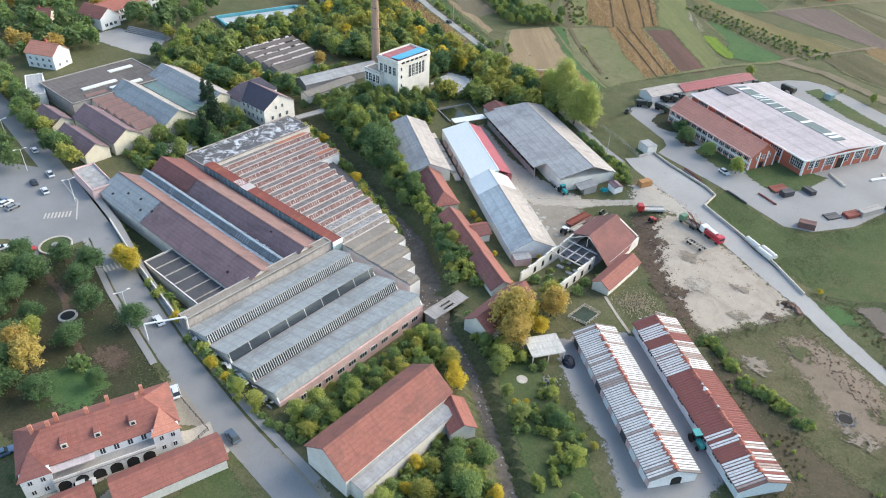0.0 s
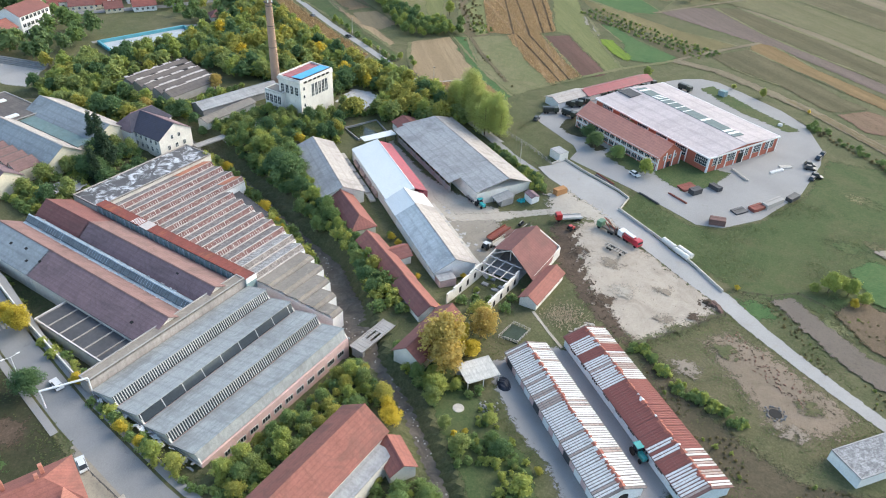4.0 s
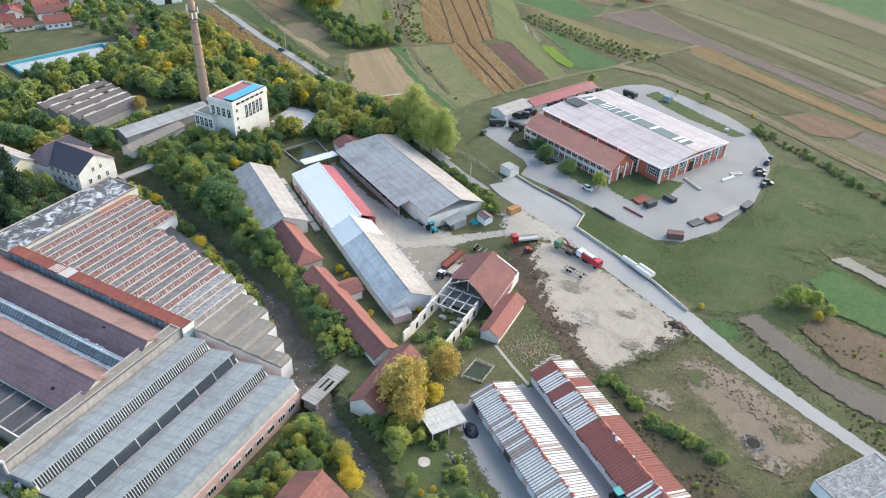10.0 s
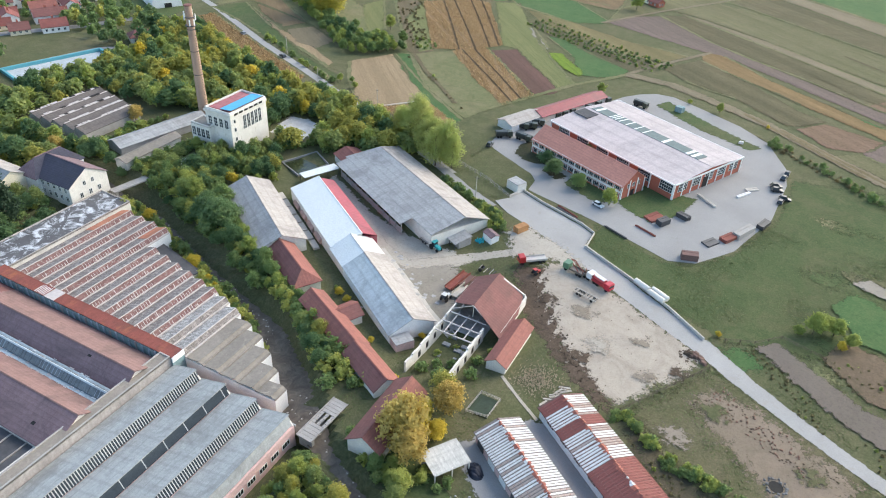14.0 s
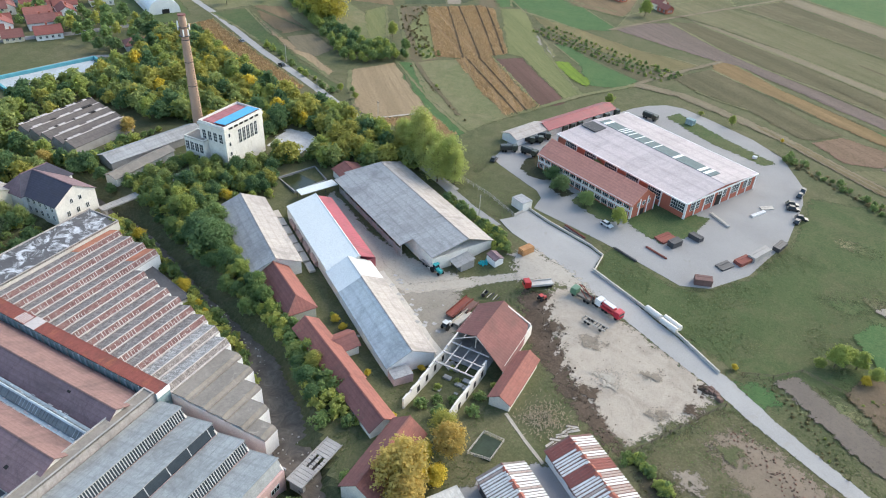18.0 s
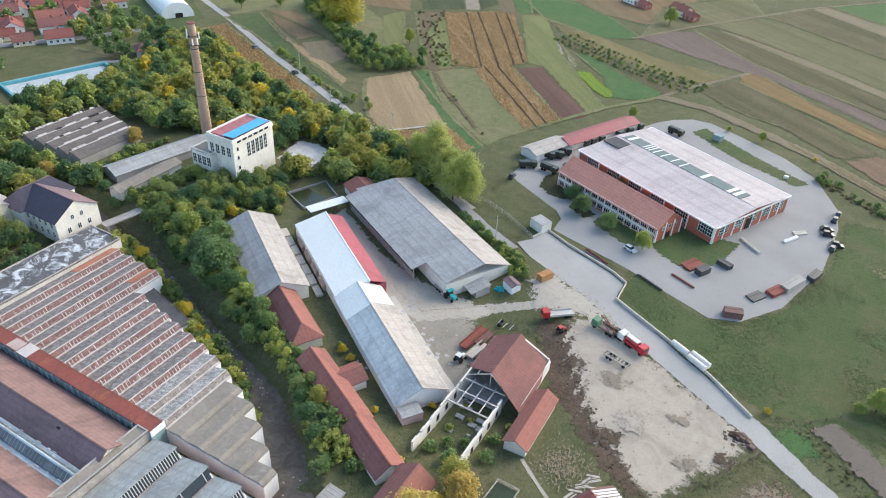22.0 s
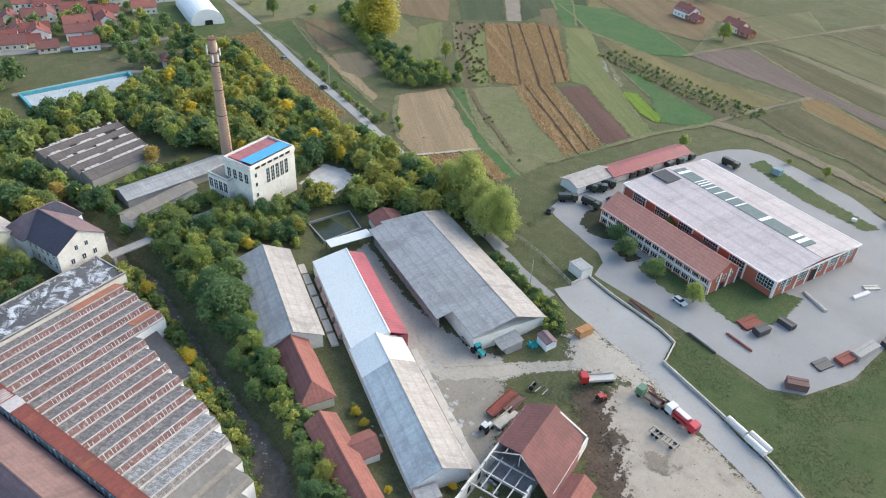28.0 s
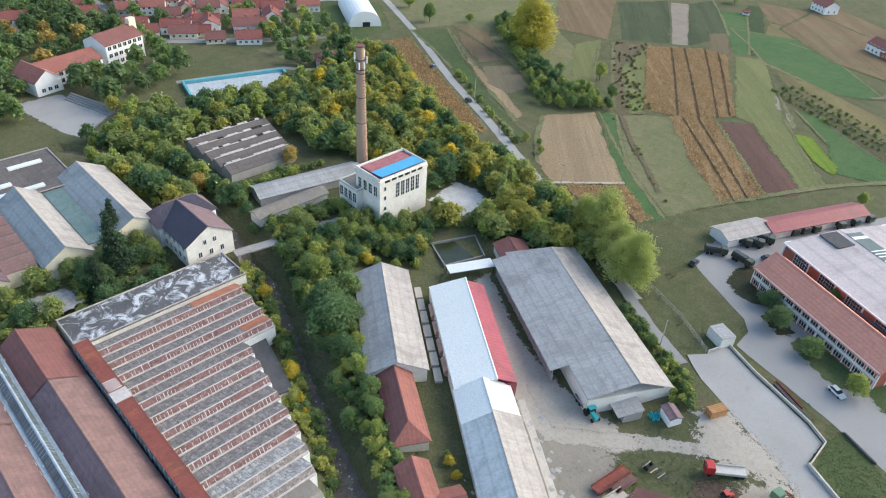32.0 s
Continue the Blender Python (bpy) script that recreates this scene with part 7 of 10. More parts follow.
M['tank'] = mottled("pinkish rusty tank", (0.42, 0.29, 0.25), 0.8, 1.15, 0.6, 2.0, stain=(0.27, 0.14, 0.10), stain_at=0.62)
for i in range(7):
    s = thing("concrete_slab", "pale concrete slab beside the warehouse", "slab", (-157.6 + 4.3 * i, 180.0 - 2.85 * i, 0), -34, "concrete slabs")
    sub(s, "slab", 'slab', -2.2, -0.9, -0.1, 2.2, 0.9, 0.7 + 0.1 * (i % 3))
for i in range(4):
    t = thing("steel_tank", "pinkish rusty cylindrical tank lying on its side", "tank", (-148.6 + 5.5 * i, 177.3 - 3.75 * i, 0), -34, "lying tanks")
    mb = MB()
    mb.tube((-2.4, 0, 1.1), (2.4, 0, 1.1), 1.1, 1.1, 16)
    part("body", mb, M['tank'], t)
    for x in (-1.6, 1.6):
        sub(t, "cradle", 'concrete', x - 0.2, -0.9, -0.1, x + 0.2, 0.9, 0.3)


# bridges
def bridge(x, y, L, W, turn, label, holes=0):
    b = thing("bridge", label, "bridge", (x, y, 0), turn)
    n = int(L / 0.9)
    for i in range(n):
        s = -L / 2 + L * (i + 0.5) / n
        if holes and n * 0.35 < i < n * 0.62:
            for y0, y1 in ((-W / 2, -W / 2 + 0.9), (-0.35, 0.35), (W / 2 - 1.0, W / 2)):
                sub(b, "deck_slab", 'plaster_grey', s - 0.4, y0, 0.0, s + 0.4, y1, 0.28)
        else:
            sub(b, "deck_slab", 'plaster_grey', s - 0.43, -W / 2, 0.0, s + 0.43, W / 2, 0.3 - 0.03 * (i % 2))
    for y0 in (-W / 2 - 0.08, W / 2 - 0.1):
        sub(b, "kerb", 'plaster_grey', -L / 2, y0, 0.3, L / 2, y0 + 0.18, 0.5)
    for x0 in (-L / 2 + 0.5, L / 2 - 1.3):
        sub(b, "abutment", 'plaster_grey', x0, -W / 2 + 0.2, -3.0, x0 + 0.8, W / 2 - 0.2, 0.0)
    foot(x, y, L, W, turn, 1.0)
    return b


bridge(-89.5, 109.5, 13, 4.0, 87, "derelict concrete foot bridge with missing deck", 1)
bridge(-204.3, 159.5, 13, 3.0, 80, "narrow concrete bridge over the river")

# ---- vehicles ----
GLASS = M['glass']
TYRE = mottled("black rubber", (0.02, 0.02, 0.02), 0.8, 1.2, 1.0, 5.0)
PAINT = {}


def paint(c):
    if c not in PAINT:
        PAINT[c] = mottled("vehicle paint", c, 0.92, 1.05, 0.6, 4.0, rough=0.35, bump=0.02, spec=0.5)
    return PAINT[c]


def wheels(v, xs, half, r):
    for x in xs:
        for s in (-1, 1):
            mb = MB()
            mb.tube((x, s * half - 0.12, r), (x, s * half + 0.12, r), r, r, 12)
            part("wheel", mb, TYRE, v)


CARS = {}


def car(x, y, turn, c, label, van=False):
    key = (c, van)
    m = pose(x, y, 0.07, 0, 0, turn)
    if key in CARS:
        ob = copy_thing(CARS[key], m)
        return tagged(ob, label)
    v = thing("car", label, "car", (x, y, 0.07), turn)
    mb = MB()
    mb.gable(-0.88, 0.88, [(-2.1, 0.35), (2.1, 0.35), (2.15, 0.7), (1.2, 0.92), (-1.95, 0.95), (-2.15, 0.6)])
    b = part("body", mb, paint(c), v)
    b.matrix_basis = pose(0, 0, 0, 0, 0, -90)
    mb = MB()
    top = 1.75 if van else 1.42
    mb.hexa([(-1.9, -0.8, 0.9), (0.95, -0.8, 0.9), (0.95, 0.8, 0.9), (-1.9, 0.8, 0.9), (-1.45, -0.62, top), (0.3, -0.62, top), (0.3, 0.62, top), (-1.45, 0.62, top)])
    part("cabin_glass", mb, GLASS, v)
    sub(v, "roof", paint(c), -1.42, -0.63, top, 0.28, 0.63, top + 0.05)
    wheels(v, (-1.3, 1.3), 0.78, 0.32)
    CARS[key] = v
    return v


W_, G_, K_, R_, B_ = (0.62, 0.63, 0.64), (0.22, 0.24, 0.27), (0.03, 0.033, 0.04), (0.40, 0.03, 0.04), (0.10, 0.16, 0.26)
for x, y, a, c, lb, vn in ((-93.6, 45.9, 174, (0.08, 0.11, 0.15), "dark blue car driving on the street", True), (-137.2, 54.6, 171, W_, "white car parked at the kerb", False), (-218, 62.6, 172, W_, "silver car on the square", False),
                           (-225.6, 62.5, 170, K_, "black car on the square", False), (-227.2, 68.4, 172, W_, "white van on the street", True), (-247, 72, 172, W_, "white car on the street", False), (-219, 51.2, 100, W_, "white car parked on the square", False),
                           (-215.4, 51.8, 100, G_, "grey car parked on the square", False), (-221.8, 50.2, 100, B_, "blue car parked on the square", False), (-190, 45.4, 60, R_, "red car beside the park", False), (-196, 40.5, 80, W_, "white car beside the park", False),
                           (-107, 18.8, 70, B_, "pale blue car before the row house", False), (-104.6, 19.6, 72, W_, "white car before the row house", False), (-113.2, 44.6, 160, W_, "white van beside the row house", True), (-123.6, 12.2, 80, B_, "blue car behind the row house", False),
                           (-116.2, 253.4, 95, K_, "black car at the yard edge", True), (-102.6, 273.5, 60, K_, "dark car beside the office wing", False), (-66, 232.5, -24, W_, "silver car under the yard tree", False),
                           (-11.8, 270, 80, K_, "black car at the yard end", False), (-12.2, 294, 85, K_, "black car at the meadow edge", True), (-12.8, 289.5, 80, K_, "black jeep at the yard end", True), (-10.8, 272.5, 10, K_, "dark jeep in the yard", True), (-14.6, 281, 20, K_, "black jeep beside the meadow", True), (-14.0, 277.8, 15, K_, "black van at the yard edge", True),
                           (-241.5, 284.8, 157, K_, "dark car on the field road", False), (-279, 299.4, 157, G_, "grey car on the field road", False), (-396, 236, 40, W_, "white car by the houses", False), (-378, 244, 60, W_, "white van by the houses", True)):
    car(x, y, a, c, lb, vn)

TRUCK = {}


def truck(x, y, turn, label, L=6.6, cab=(0.05, 0.06, 0.04), bed=(0.025, 0.03, 0.025), cover=True, load=None, group="", name="truck"):
    key = (L, cab, bed, cover)
    m = pose(x, y, 0.07, 0, 0, turn)
    if key in TRUCK and load is None:
        return tagged(copy_thing(TRUCK[key], m), label)
    v = thing(name, label, "truck", (x, y, 0.07), turn, group)
    h = L / 2
    sub(v, "chassis", 'metal_dark', -h, -0.45, 0.6, h - 0.1, 0.45, 0.95)
    c = sub(v, "cab", paint(cab), h - 1.9, -1.15, 0.75, h, 1.15, 2.5)
    sub(c, "windscreen", GLASS, h - 0.02, -1.0, 1.6, h + 0.03, 1.0, 2.3)
    sub(c, "cab_roof", paint(cab), h - 1.8, -1.1, 2.5, h - 0.2, 1.1, 2.65)
    if cover:
        mb = MB()
        mb.gable(-h, h - 2.1, [(-1.2, 1.0), (1.2, 1.0), (1.2, 2.3), (0.8, 2.75), (-0.8, 2.75), (-1.2, 2.3)])
        part("cover", mb, paint(bed), v)
    else:
        sub(v, "bed", paint(bed), -h, -1.2, 0.95, h - 2.1, 1.2, 1.15)
        for y0 in (-1.2, 1.12):
            sub(v, "side_board", paint(bed), -h, y0, 1.15, h - 2.1, y0 + 0.08, 1.6)
    wheels(v, (-h + 0.9, -h + 2.0, h - 1.0), 1.0, 0.5)
    if load is None:
        TRUCK[key] = v
    return v


MIL = "dark green covered army style truck in the factory yard"
for x, y, a in ((-112.2, 274.5, 20), (-109.6, 277.0, 20), (-108.2, 281.5, 20), (-105.4, 294, 335), (-103.6, 297.5, 335), (-101.6, 301.5, 335), (-96.8, 310, 335), (-94.6, 316, 335), (-92.2, 322.5, 335), (-114.8, 263.6, 35), (-107, 265.4, -10),
                (-76.5, 326, -18)):
    truck(x, y, a, MIL, group="army style trucks")
truck(-72.8, 190.2, 221, "red cab flatbed truck with pale bed", 8.6, (0.42, 0.03, 0.03), (0.48, 0.46, 0.43), False)
CT = truck(-60.2, 191.9, 166, "green cab crane truck with steel frame", 6.8, (0.10, 0.20, 0.12), (0.14, 0.12, 0.10), False, load=1)
for a, b, r in (((-2, -0.8, 1.2), (0.5, -0.8, 3.4), 0.14), ((-2, 0.8, 1.2), (0.5, 0.8, 3.4), 0.14), ((0.5, -0.8, 3.4), (1.5, 0.2, 4.2), 0.16), ((1.5, 0.2, 4.2), (-3.2, 0.4, 2.2), 0.12), ((-3.2, -0.9, 1.2), (-3.2, -0.9, 2.6), 0.1), ((-3.2, 0.9, 1.2), (-3.2, 0.9, 2.6), 0.1)):
    mb = MB()
    mb.tube(a, b, r, r, 6)
    part("boom", mb, M['rust'], CT)
TK = truck(-51.0, 189.5, -24, "red and white tanker truck on the lane edge", 6.4, (0.48, 0.03, 0.05), (0.45, 0.04, 0.05), False, load=1)
mb = MB()
mb.tube((-3.1, 0, 1.85), (0.9, 0, 1.85), 0.85, 0.85, 14)
part("tank", mb, paint((0.50, 0.05, 0.06)), TK)
sub(TK, "white_top", paint((0.70, 0.70, 0.70)), -2.9, -0.6, 2.5, 0.7, 0.6, 2.78)
truck(-55.6, 191.5, -24, "white cab truck with short bare chassis", 3.4, (0.68, 0.69, 0.70), (0.14, 0.12, 0.10), False, load=1)
TR = thing("trailer", "rusty flat steel trailer frame on the bare lot", "trailer", (-53.4, 182.4, 0.07), -14)
for y in (-0.9, 0.9):
    sub(TR, "side_beam", 'slab', -3.6, y - 0.1, 0.8, 3.6, y + 0.1, 1.05)
for i in range(8):
    x = -3.4 + 0.95 * i
    sub(TR, "cross_bar", 'metal_dark', x - 0.09, -1.1, 0.85, x + 0.09, 1.1, 1.0)
    sub(TR, "stake", 'slab', x - 0.06, -1.08, 1.0, x + 0.06, -0.96, 1.9)
wheels(TR, (-2.4, -1.4, 2.2), 0.9, 0.42)


def tractor(x, y, turn, c, label, s=1.0):
    v = thing("tractor", label, "tractor", (x, y, 0.06), turn)
    sub(v, "bonnet", paint(c), 0.1 * s, -0.4 * s, 0.6 * s, 1.7 * s, 0.4 * s, 1.35 * s)
    cb = sub(v, "cab", GLASS, -1.1 * s, -0.65 * s, 0.9 * s, 0.1 * s, 0.65 * s, 2.2 * s)
    sub(cb, "cab_roof", paint(c), -1.2 * s, -0.75 * s, 2.2 * s, 0.25 * s, 0.75 * s, 2.35 * s)
    wheels(v, (-0.7 * s,), 0.85 * s, 0.75 * s)
    wheels(v, (1.3 * s,), 0.7 * s, 0.42 * s)
    return v


tractor(-69.5, 185.2, 60, (0.45, 0.05, 0.04), "small red tractor on the churned earth", 0.8)
tractor(-86.2, 160.8, 80, (0.62, 0.62, 0.60), "grey tractor with white roof beside the ruin")
tractor(-20.6, 112.4, -37, (0.05, 0.32, 0.30), "teal tractor with trailer between the garages", 1.3)
tractor(-100.2, 180.6, -20, (0.04, 0.36, 0.38), "turquoise tractor beside the warehouse", 1.2)
TP = thing("tipper_trailer", "grey tipper trailer behind the turquoise tractor", "trailer", (-104.2, 182.2, 0.06), -20)
sub(TP, "body", 'metal_dark', -2.0, -1.0, 0.7, 2.0, 1.0, 1.1)
for y in (-1.0, 0.92):
    sub(TP, "side_board", 'plaster_grey', -2.0, y, 1.1, 2.0, y + 0.08, 1.6)
wheels(TP, (-0.6, 0.6), 0.85, 0.4)
for x, y, L, a, mt, lb in ((-86.8, 169.2, 9.5, 82, 'rust', "long rusty red trailer beside the ruin"), (-83.9, 165.6, 6.5, 80, 'slab', "pale trailer beside the ruin"), (-84.6, 170.5, 6, 82, 'sheet_dark', "dark red trailer beside the ruin")):
    v = thing("trailer", lb, "trailer", (x, y, 0.06), a)
    sub(v, "bed", mt, -L / 2, -1.1, 0.7, L / 2, 1.1, 0.95)
    for y0 in (-1.15, 1.07):
        sub(v, "side_board", mt, -L / 2, y0, 0.95, L / 2, y0 + 0.08, 1.6)
    wheels(v, (-L / 2 + 1, L / 2 - 1), 0.9, 0.42)
MC = thing("farm_machine", "rusty farm machine in the grass", "machine", (-82, 178.4, 0), 0)
for i in range(6):
    mb = MB()
    mb.tube((-2.5 + 0.9 * i, -0.9, 0.3 + 0.2 * (i % 2)), (-2.0 + 0.9 * i, 0.9, 1.3 - 0.3 * (i % 3)), 0.14, 0.14, 6)
    part("arm", mb, M['metal_dark'] if i % 2 else M['slab'], MC)
wheels(MC, (-1.8,), 0.9, 0.6)
for x, y, L in ((-41.1, 195.4, 5.2), (-35.6, 193.9, 5.6), (-36.2, 192.2, 5.4)):
    t = thing("white_tank", "long white tank lying beside the lane", "tank", (x, y, 0.06), -27.5, "white tanks")
    mb = MB()
    mb.tube((-L / 2, 0, 0.9), (L / 2, 0, 0.9), 0.78, 0.78, 16)
    part("body", mb, M['plaster'], t)
    for xx in (-L / 3, L / 3):
        sub(t, "cradle", 'concrete', xx - 0.15, -0.7, -0.05, xx + 0.15, 0.7, 0.35)

# containers, stacks and steel in the yard
for x, y, L, W, H, a, mt, lb in ((-28.3, 230, 5.5, 3.2, 0.5, 60, 'metal_dark', "flat stack of dark sheets"), (-23.8, 235.4, 6.0, 3.0, 1.1, 62, 'rust', "rusty steel stack on the paving"), (-20, 241.5, 9.5, 2.6, 1.7, 66, 'plaster_grey', "long grey covered stack"),
                                 (-15, 250, 6, 2.4, 1.4, 72, 'metal_dark', "dark covered stack at the yard end"), (-32.4, 217.6, 5.2, 2.8, 2.0, 20, 'sheet_dark', "dark brown container at the yard edge"), (-47.6, 235.4, 6.5, 4.0, 0.6, 62, 'rust', "rusty steel frame on the paving"),
                                 (-44.2, 233.2, 4.6, 2.6, 1.9, 62, 'metal_dark', "dark covered crate stack in the yard"), (-39.2, 240.6, 4.4, 2.2, 1.5, -24, 'metal_dark', "dark covered crates on the paving"), (-60.5, 330.7, 3.5, 2.4, 2.4, -18, 'teal', "small blue cabin at the yard"),
                                 (-48, 225.6, 8, 0.5, 0.5, -24, 'rust', "long rusty steel beam on the ground"), (-56, 219.4, 9, 0.5, 0.5, -24, 'metal_dark', "long dark steel pipe on the ground"), (-72, 221.2, 12, 0.8, 0.5, -26, 'metal_dark', "dark steel rails beside the gate wall"),
                                 (-73.5, 223.2, 9, 0.5, 0.5, -26, 'rust', "rusty rails beside the gate wall"), (-34.6, 256.4, 9, 0.9, 0.7, -40, 'slab', "low concrete loading ramp"), (-24, 268, 7, 1.2, 0.6, 60, 'sheet_white', "pallets and planks by the hall"), (-22, 274, 5, 2.0, 0.4, 40, 'slab', "planks stacked by the hall"),
                                 (-31.6, 312.4, 1.8, 1.2, 1.0, 0, 'white', "white crate on the grass island")):
    t = thing("steel_stack" if H < 1.9 else "container", lb, "stack" if H < 1.9 else "container", (x, y, 0.07), a)
    n = 3
    for i in range(n):
        y0 = -W / 2 + W * i / n
        sub(t, "stack_layer", mt, -L / 2 + 0.12 * i, y0 + 0.02, 0, L / 2 - 0.1 * (2 - i), y0 + W / n - 0.02, H - 0.07 * (i % 2))
foot(-35, 240, 30, 30, 0)


# walls and fences
def wall_run(name, pts, h, t, mat, label, category="wall", gap=None):
    """A low wall or fence along a polyline, each length a part; posts where gap is given."""
    w = thing(name, label, category, (0, 0, 0))
    for a, b in zip(pts, pts[1:]):
        d = Vector((b[0] - a[0], b[1] - a[1]))
        m = pose(a[0], a[1], 0, 0, 0, math.degrees(math.atan2(d.y, d.x)))
        if gap:
            n = max(1, int(d.length / gap))
            for i in range(n + 1):
                o = sub(w, "post", mat, -0.06, -0.06, -0.3, 0.06, 0.06, h)
                o.matrix_basis = m @ Matrix.Translation((d.length * i / n, 0, 0))
            for z in (h * 0.35, h * 0.7, h - 0.06):
                o = sub(w, "rail", mat, 0, -0.03, z, d.length, 0.03, z + 0.06)
                o.matrix_basis = m
        else:
            o = sub(w, "wall_length", mat, 0, -t / 2, -0.3, d.length, t / 2, h)
            o.matrix_basis = m
    return w


wall_run("gate_wall", [(-93.9, 221.6), (-91.7, 228.2), (-82.7, 224.0), (-74.9, 221.2), (-66.6, 218.1), (-61.6, 215), (-61.4, 206.7)], 0.8, 0.3, 'slab', "low pale wall along the gate yard")
wall_run("lane_wall", [(-61.8, 206.3), (-45.1, 197.4), (-32.4, 189.9), (-21, 181.4)], 0.9, 0.4, 'slab', "low pale wall along the lane")
wall_run("fence", [(-133, 240.5), (-119.0, 233.6), (-105.9, 228.3), (-94.3, 221.3)], 1.6, 0.1, 'plaster_grey', "grey post fence along the lane", "fence", 2.6)
wall_run("fence", [(-33.0, 146.0), (-25.4, 158.5), (-17.6, 171)], 1.2, 0.1, 'bark', "dark wooden garden fence beside the lot", "fence", 2.5)
wall_run("fence", [(-16, 184), (-9, 187), (-3, 193), (8, 190)], 1.1, 0.1, 'bark', "weathered grey meadow post fence", "fence", 3.0)
wall_run("street_wall", [(-188, 68.5), (-160, 62.5), (-130, 57.5)], 1.4, 0.3, 'plaster', "old plastered wall along the street")
wall_run("fence", [(-112, 44.5), (-99, 43.5), (-97.5, 36)], 1.2, 0.1, 'metal_dark', "dark garden fence at the corner", "fence", 2.5)

# street furniture
PI = thing("pipe_bridge", "white pipe bridge across the street", "pipe bridge", (0, 0, 0))
for a, b, r in (((-133.2, 49.4, -0.2), (-133.2, 49.4, 5.2), 0.16), ((-128.2, 57.6, -0.2), (-128.2, 57.6, 5.2), 0.16), ((-133.2, 49.4, 5.2), (-128.2, 57.6, 5.4), 0.24)):
    mb = MB()
    mb.tube(a, b, r, r, 8)
    part("pipe", mb, M['white'], PI)


def lamp(x, y, turn, h=8.0):
    p = thing("street_lamp", "tall pale street lamp with two arms", "street lamp", (x, y, 0), turn, "street lamps")
    mb = MB()
    mb.tube((0, 0, -0.2), (0, 0, h), 0.1, 0.06, 8)
    part("pole", mb, M['white'], p)
    for s in (-1, 1):
        mb = MB()
        mb.tube((0, 0, h), (s * 1.6, 0, h + 0.25), 0.05, 0.05, 6)
        a = part("arm", mb, M['white'], p)
        sub(a, "lamp_head", 'white', s * 1.6 - 0.4, -0.14, h + 0.18, s * 1.6 + 0.4, 0.14, h + 0.34)
    return p


for x, y, a in ((-235.3, 64.5, 80), (-206, 66.5, 80), (-144.5, 50.6, 80), (-262, 69, 80)):
    lamp(x, y, a)


def pole(x, y, h=8.5):
    p = thing("utility_pole", "slim pale concrete utility pole", "utility pole", (x, y, 0), 0, "utility poles")
    mb = MB()
    mb.tube((0, 0, -0.3), (0, 0, h), 0.15, 0.09, 8)
    part("pole", mb, M['slab'], p)
    sub(p, "cross_arm", 'metal_dark', -0.8, -0.05, h - 0.7, 0.8, 0.05, h - 0.58)


for x, y in ((-103.3, 214.4), (-171, 259), (-205, 264), (-243, 290), ):
    pole(x, y)
FO = thing("fountain", "round fountain basin with pale kerb and grass", "fountain", (-187.2, 51.8, 0))
mb = MB()
for k in range(28):
    a0, a1 = 2 * math.pi * k / 28, 2 * math.pi * (k + 1) / 28
    mb.hexa([(r * math.cos(a), r * math.sin(a), 0) for r, a in ((4.0, a0), (4.5, a0), (4.5, a1), (4.0, a1))] + [(r * math.cos(a), r * math.sin(a), 0.45) for r, a in ((4.0, a0), (4.5, a0), (4.5, a1), (4.0, a1))])
part("kerb_ring", mb, M['slab'], FO)
mb = MB()
mb.tube((0, 0, 0.02), (0, 0, 0.2), 4.0, 4.0, 28)
part("lawn_disc", mb, M['grass'], FO)
mb = MB()
mb.tube((0, 0, 0.1), (0, 0, 0.7), 1.2, 1.0, 16)
part("basin", mb, M['concrete'], FO)
FO2 = thing("fountain", "small round park fountain with dark water", "fountain", (-155.3, 40.2, 0))
mb = MB()
mb.tube((0, 0, 0.02), (0, 0, 0.4), 2.3, 2.3, 24)
part("basin", mb, M['slab'], FO2)
mb = MB()
mb.tube((0, 0, 0.38), (0, 0, 0.45), 1.7, 1.7, 24)
part("water", mb, M['dark'], FO2)


def crossing(x, y, turn, n, L=3.2):
    c = thing("zebra_crossing", "worn white zebra crossing bars", "road marking", (x, y, 0), turn, kind="structure")
    for i in range(n):
        sub(c, "bar", 'slab', -n * 0.5 + i * 1.0, -L / 2, 0.06, -n * 0.5 + i * 1.0 + 0.5, L / 2, 0.075)


crossing(-202.3, 59.5, 55, 8)
crossing(-166.6, 58.6, 80, 6)
strip("road_marking", [(-222, 69.5), (-206, 67.2), (-196, 62)], 0.10, 0.085, M['slab'], "thin worn white line on the street", "road marking", 0.02)

# garden things by the garages and the lane
WE = thing("well", "round dark well pit with a ring of grey rubble", "well", (1.4, 142.3, 0))
RING = mottled("dark grey rubble", (0.17, 0.165, 0.16), 0.7, 1.3, 0.8, 3.0)
for k in range(22):
    a = 2 * math.pi * k / 22
    r = 2.1 + 0.35 * math.sin(k * 2.7)
    w = 0.3 + 0.12 * math.sin(k * 1.9)
    mb = MB()
    mb.hexa([(r * math.cos(a) + dx * w, r * math.sin(a) + dy * w, -0.1) for dx, dy in ((-1, -1), (1, -1), (1, 1), (-1, 1))] + [(r * math.cos(a) + dx * w * 0.5, r * math.sin(a) + dy * w * 0.5, 0.3) for dx, dy in ((-1, -1), (1, -1), (1, 1), (-1, 1))])
    part("stone", mb, RING, WE)
# pit is a near-black disc, the shade of its depth as colour
mb = MB()
mb.tube((0, 0, 0.0), (0, 0, 0.1), 1.5, 1.5, 20)
part("pit", mb, M['dark'], WE)
rngd = np.random.default_rng(21)
mb = MB()
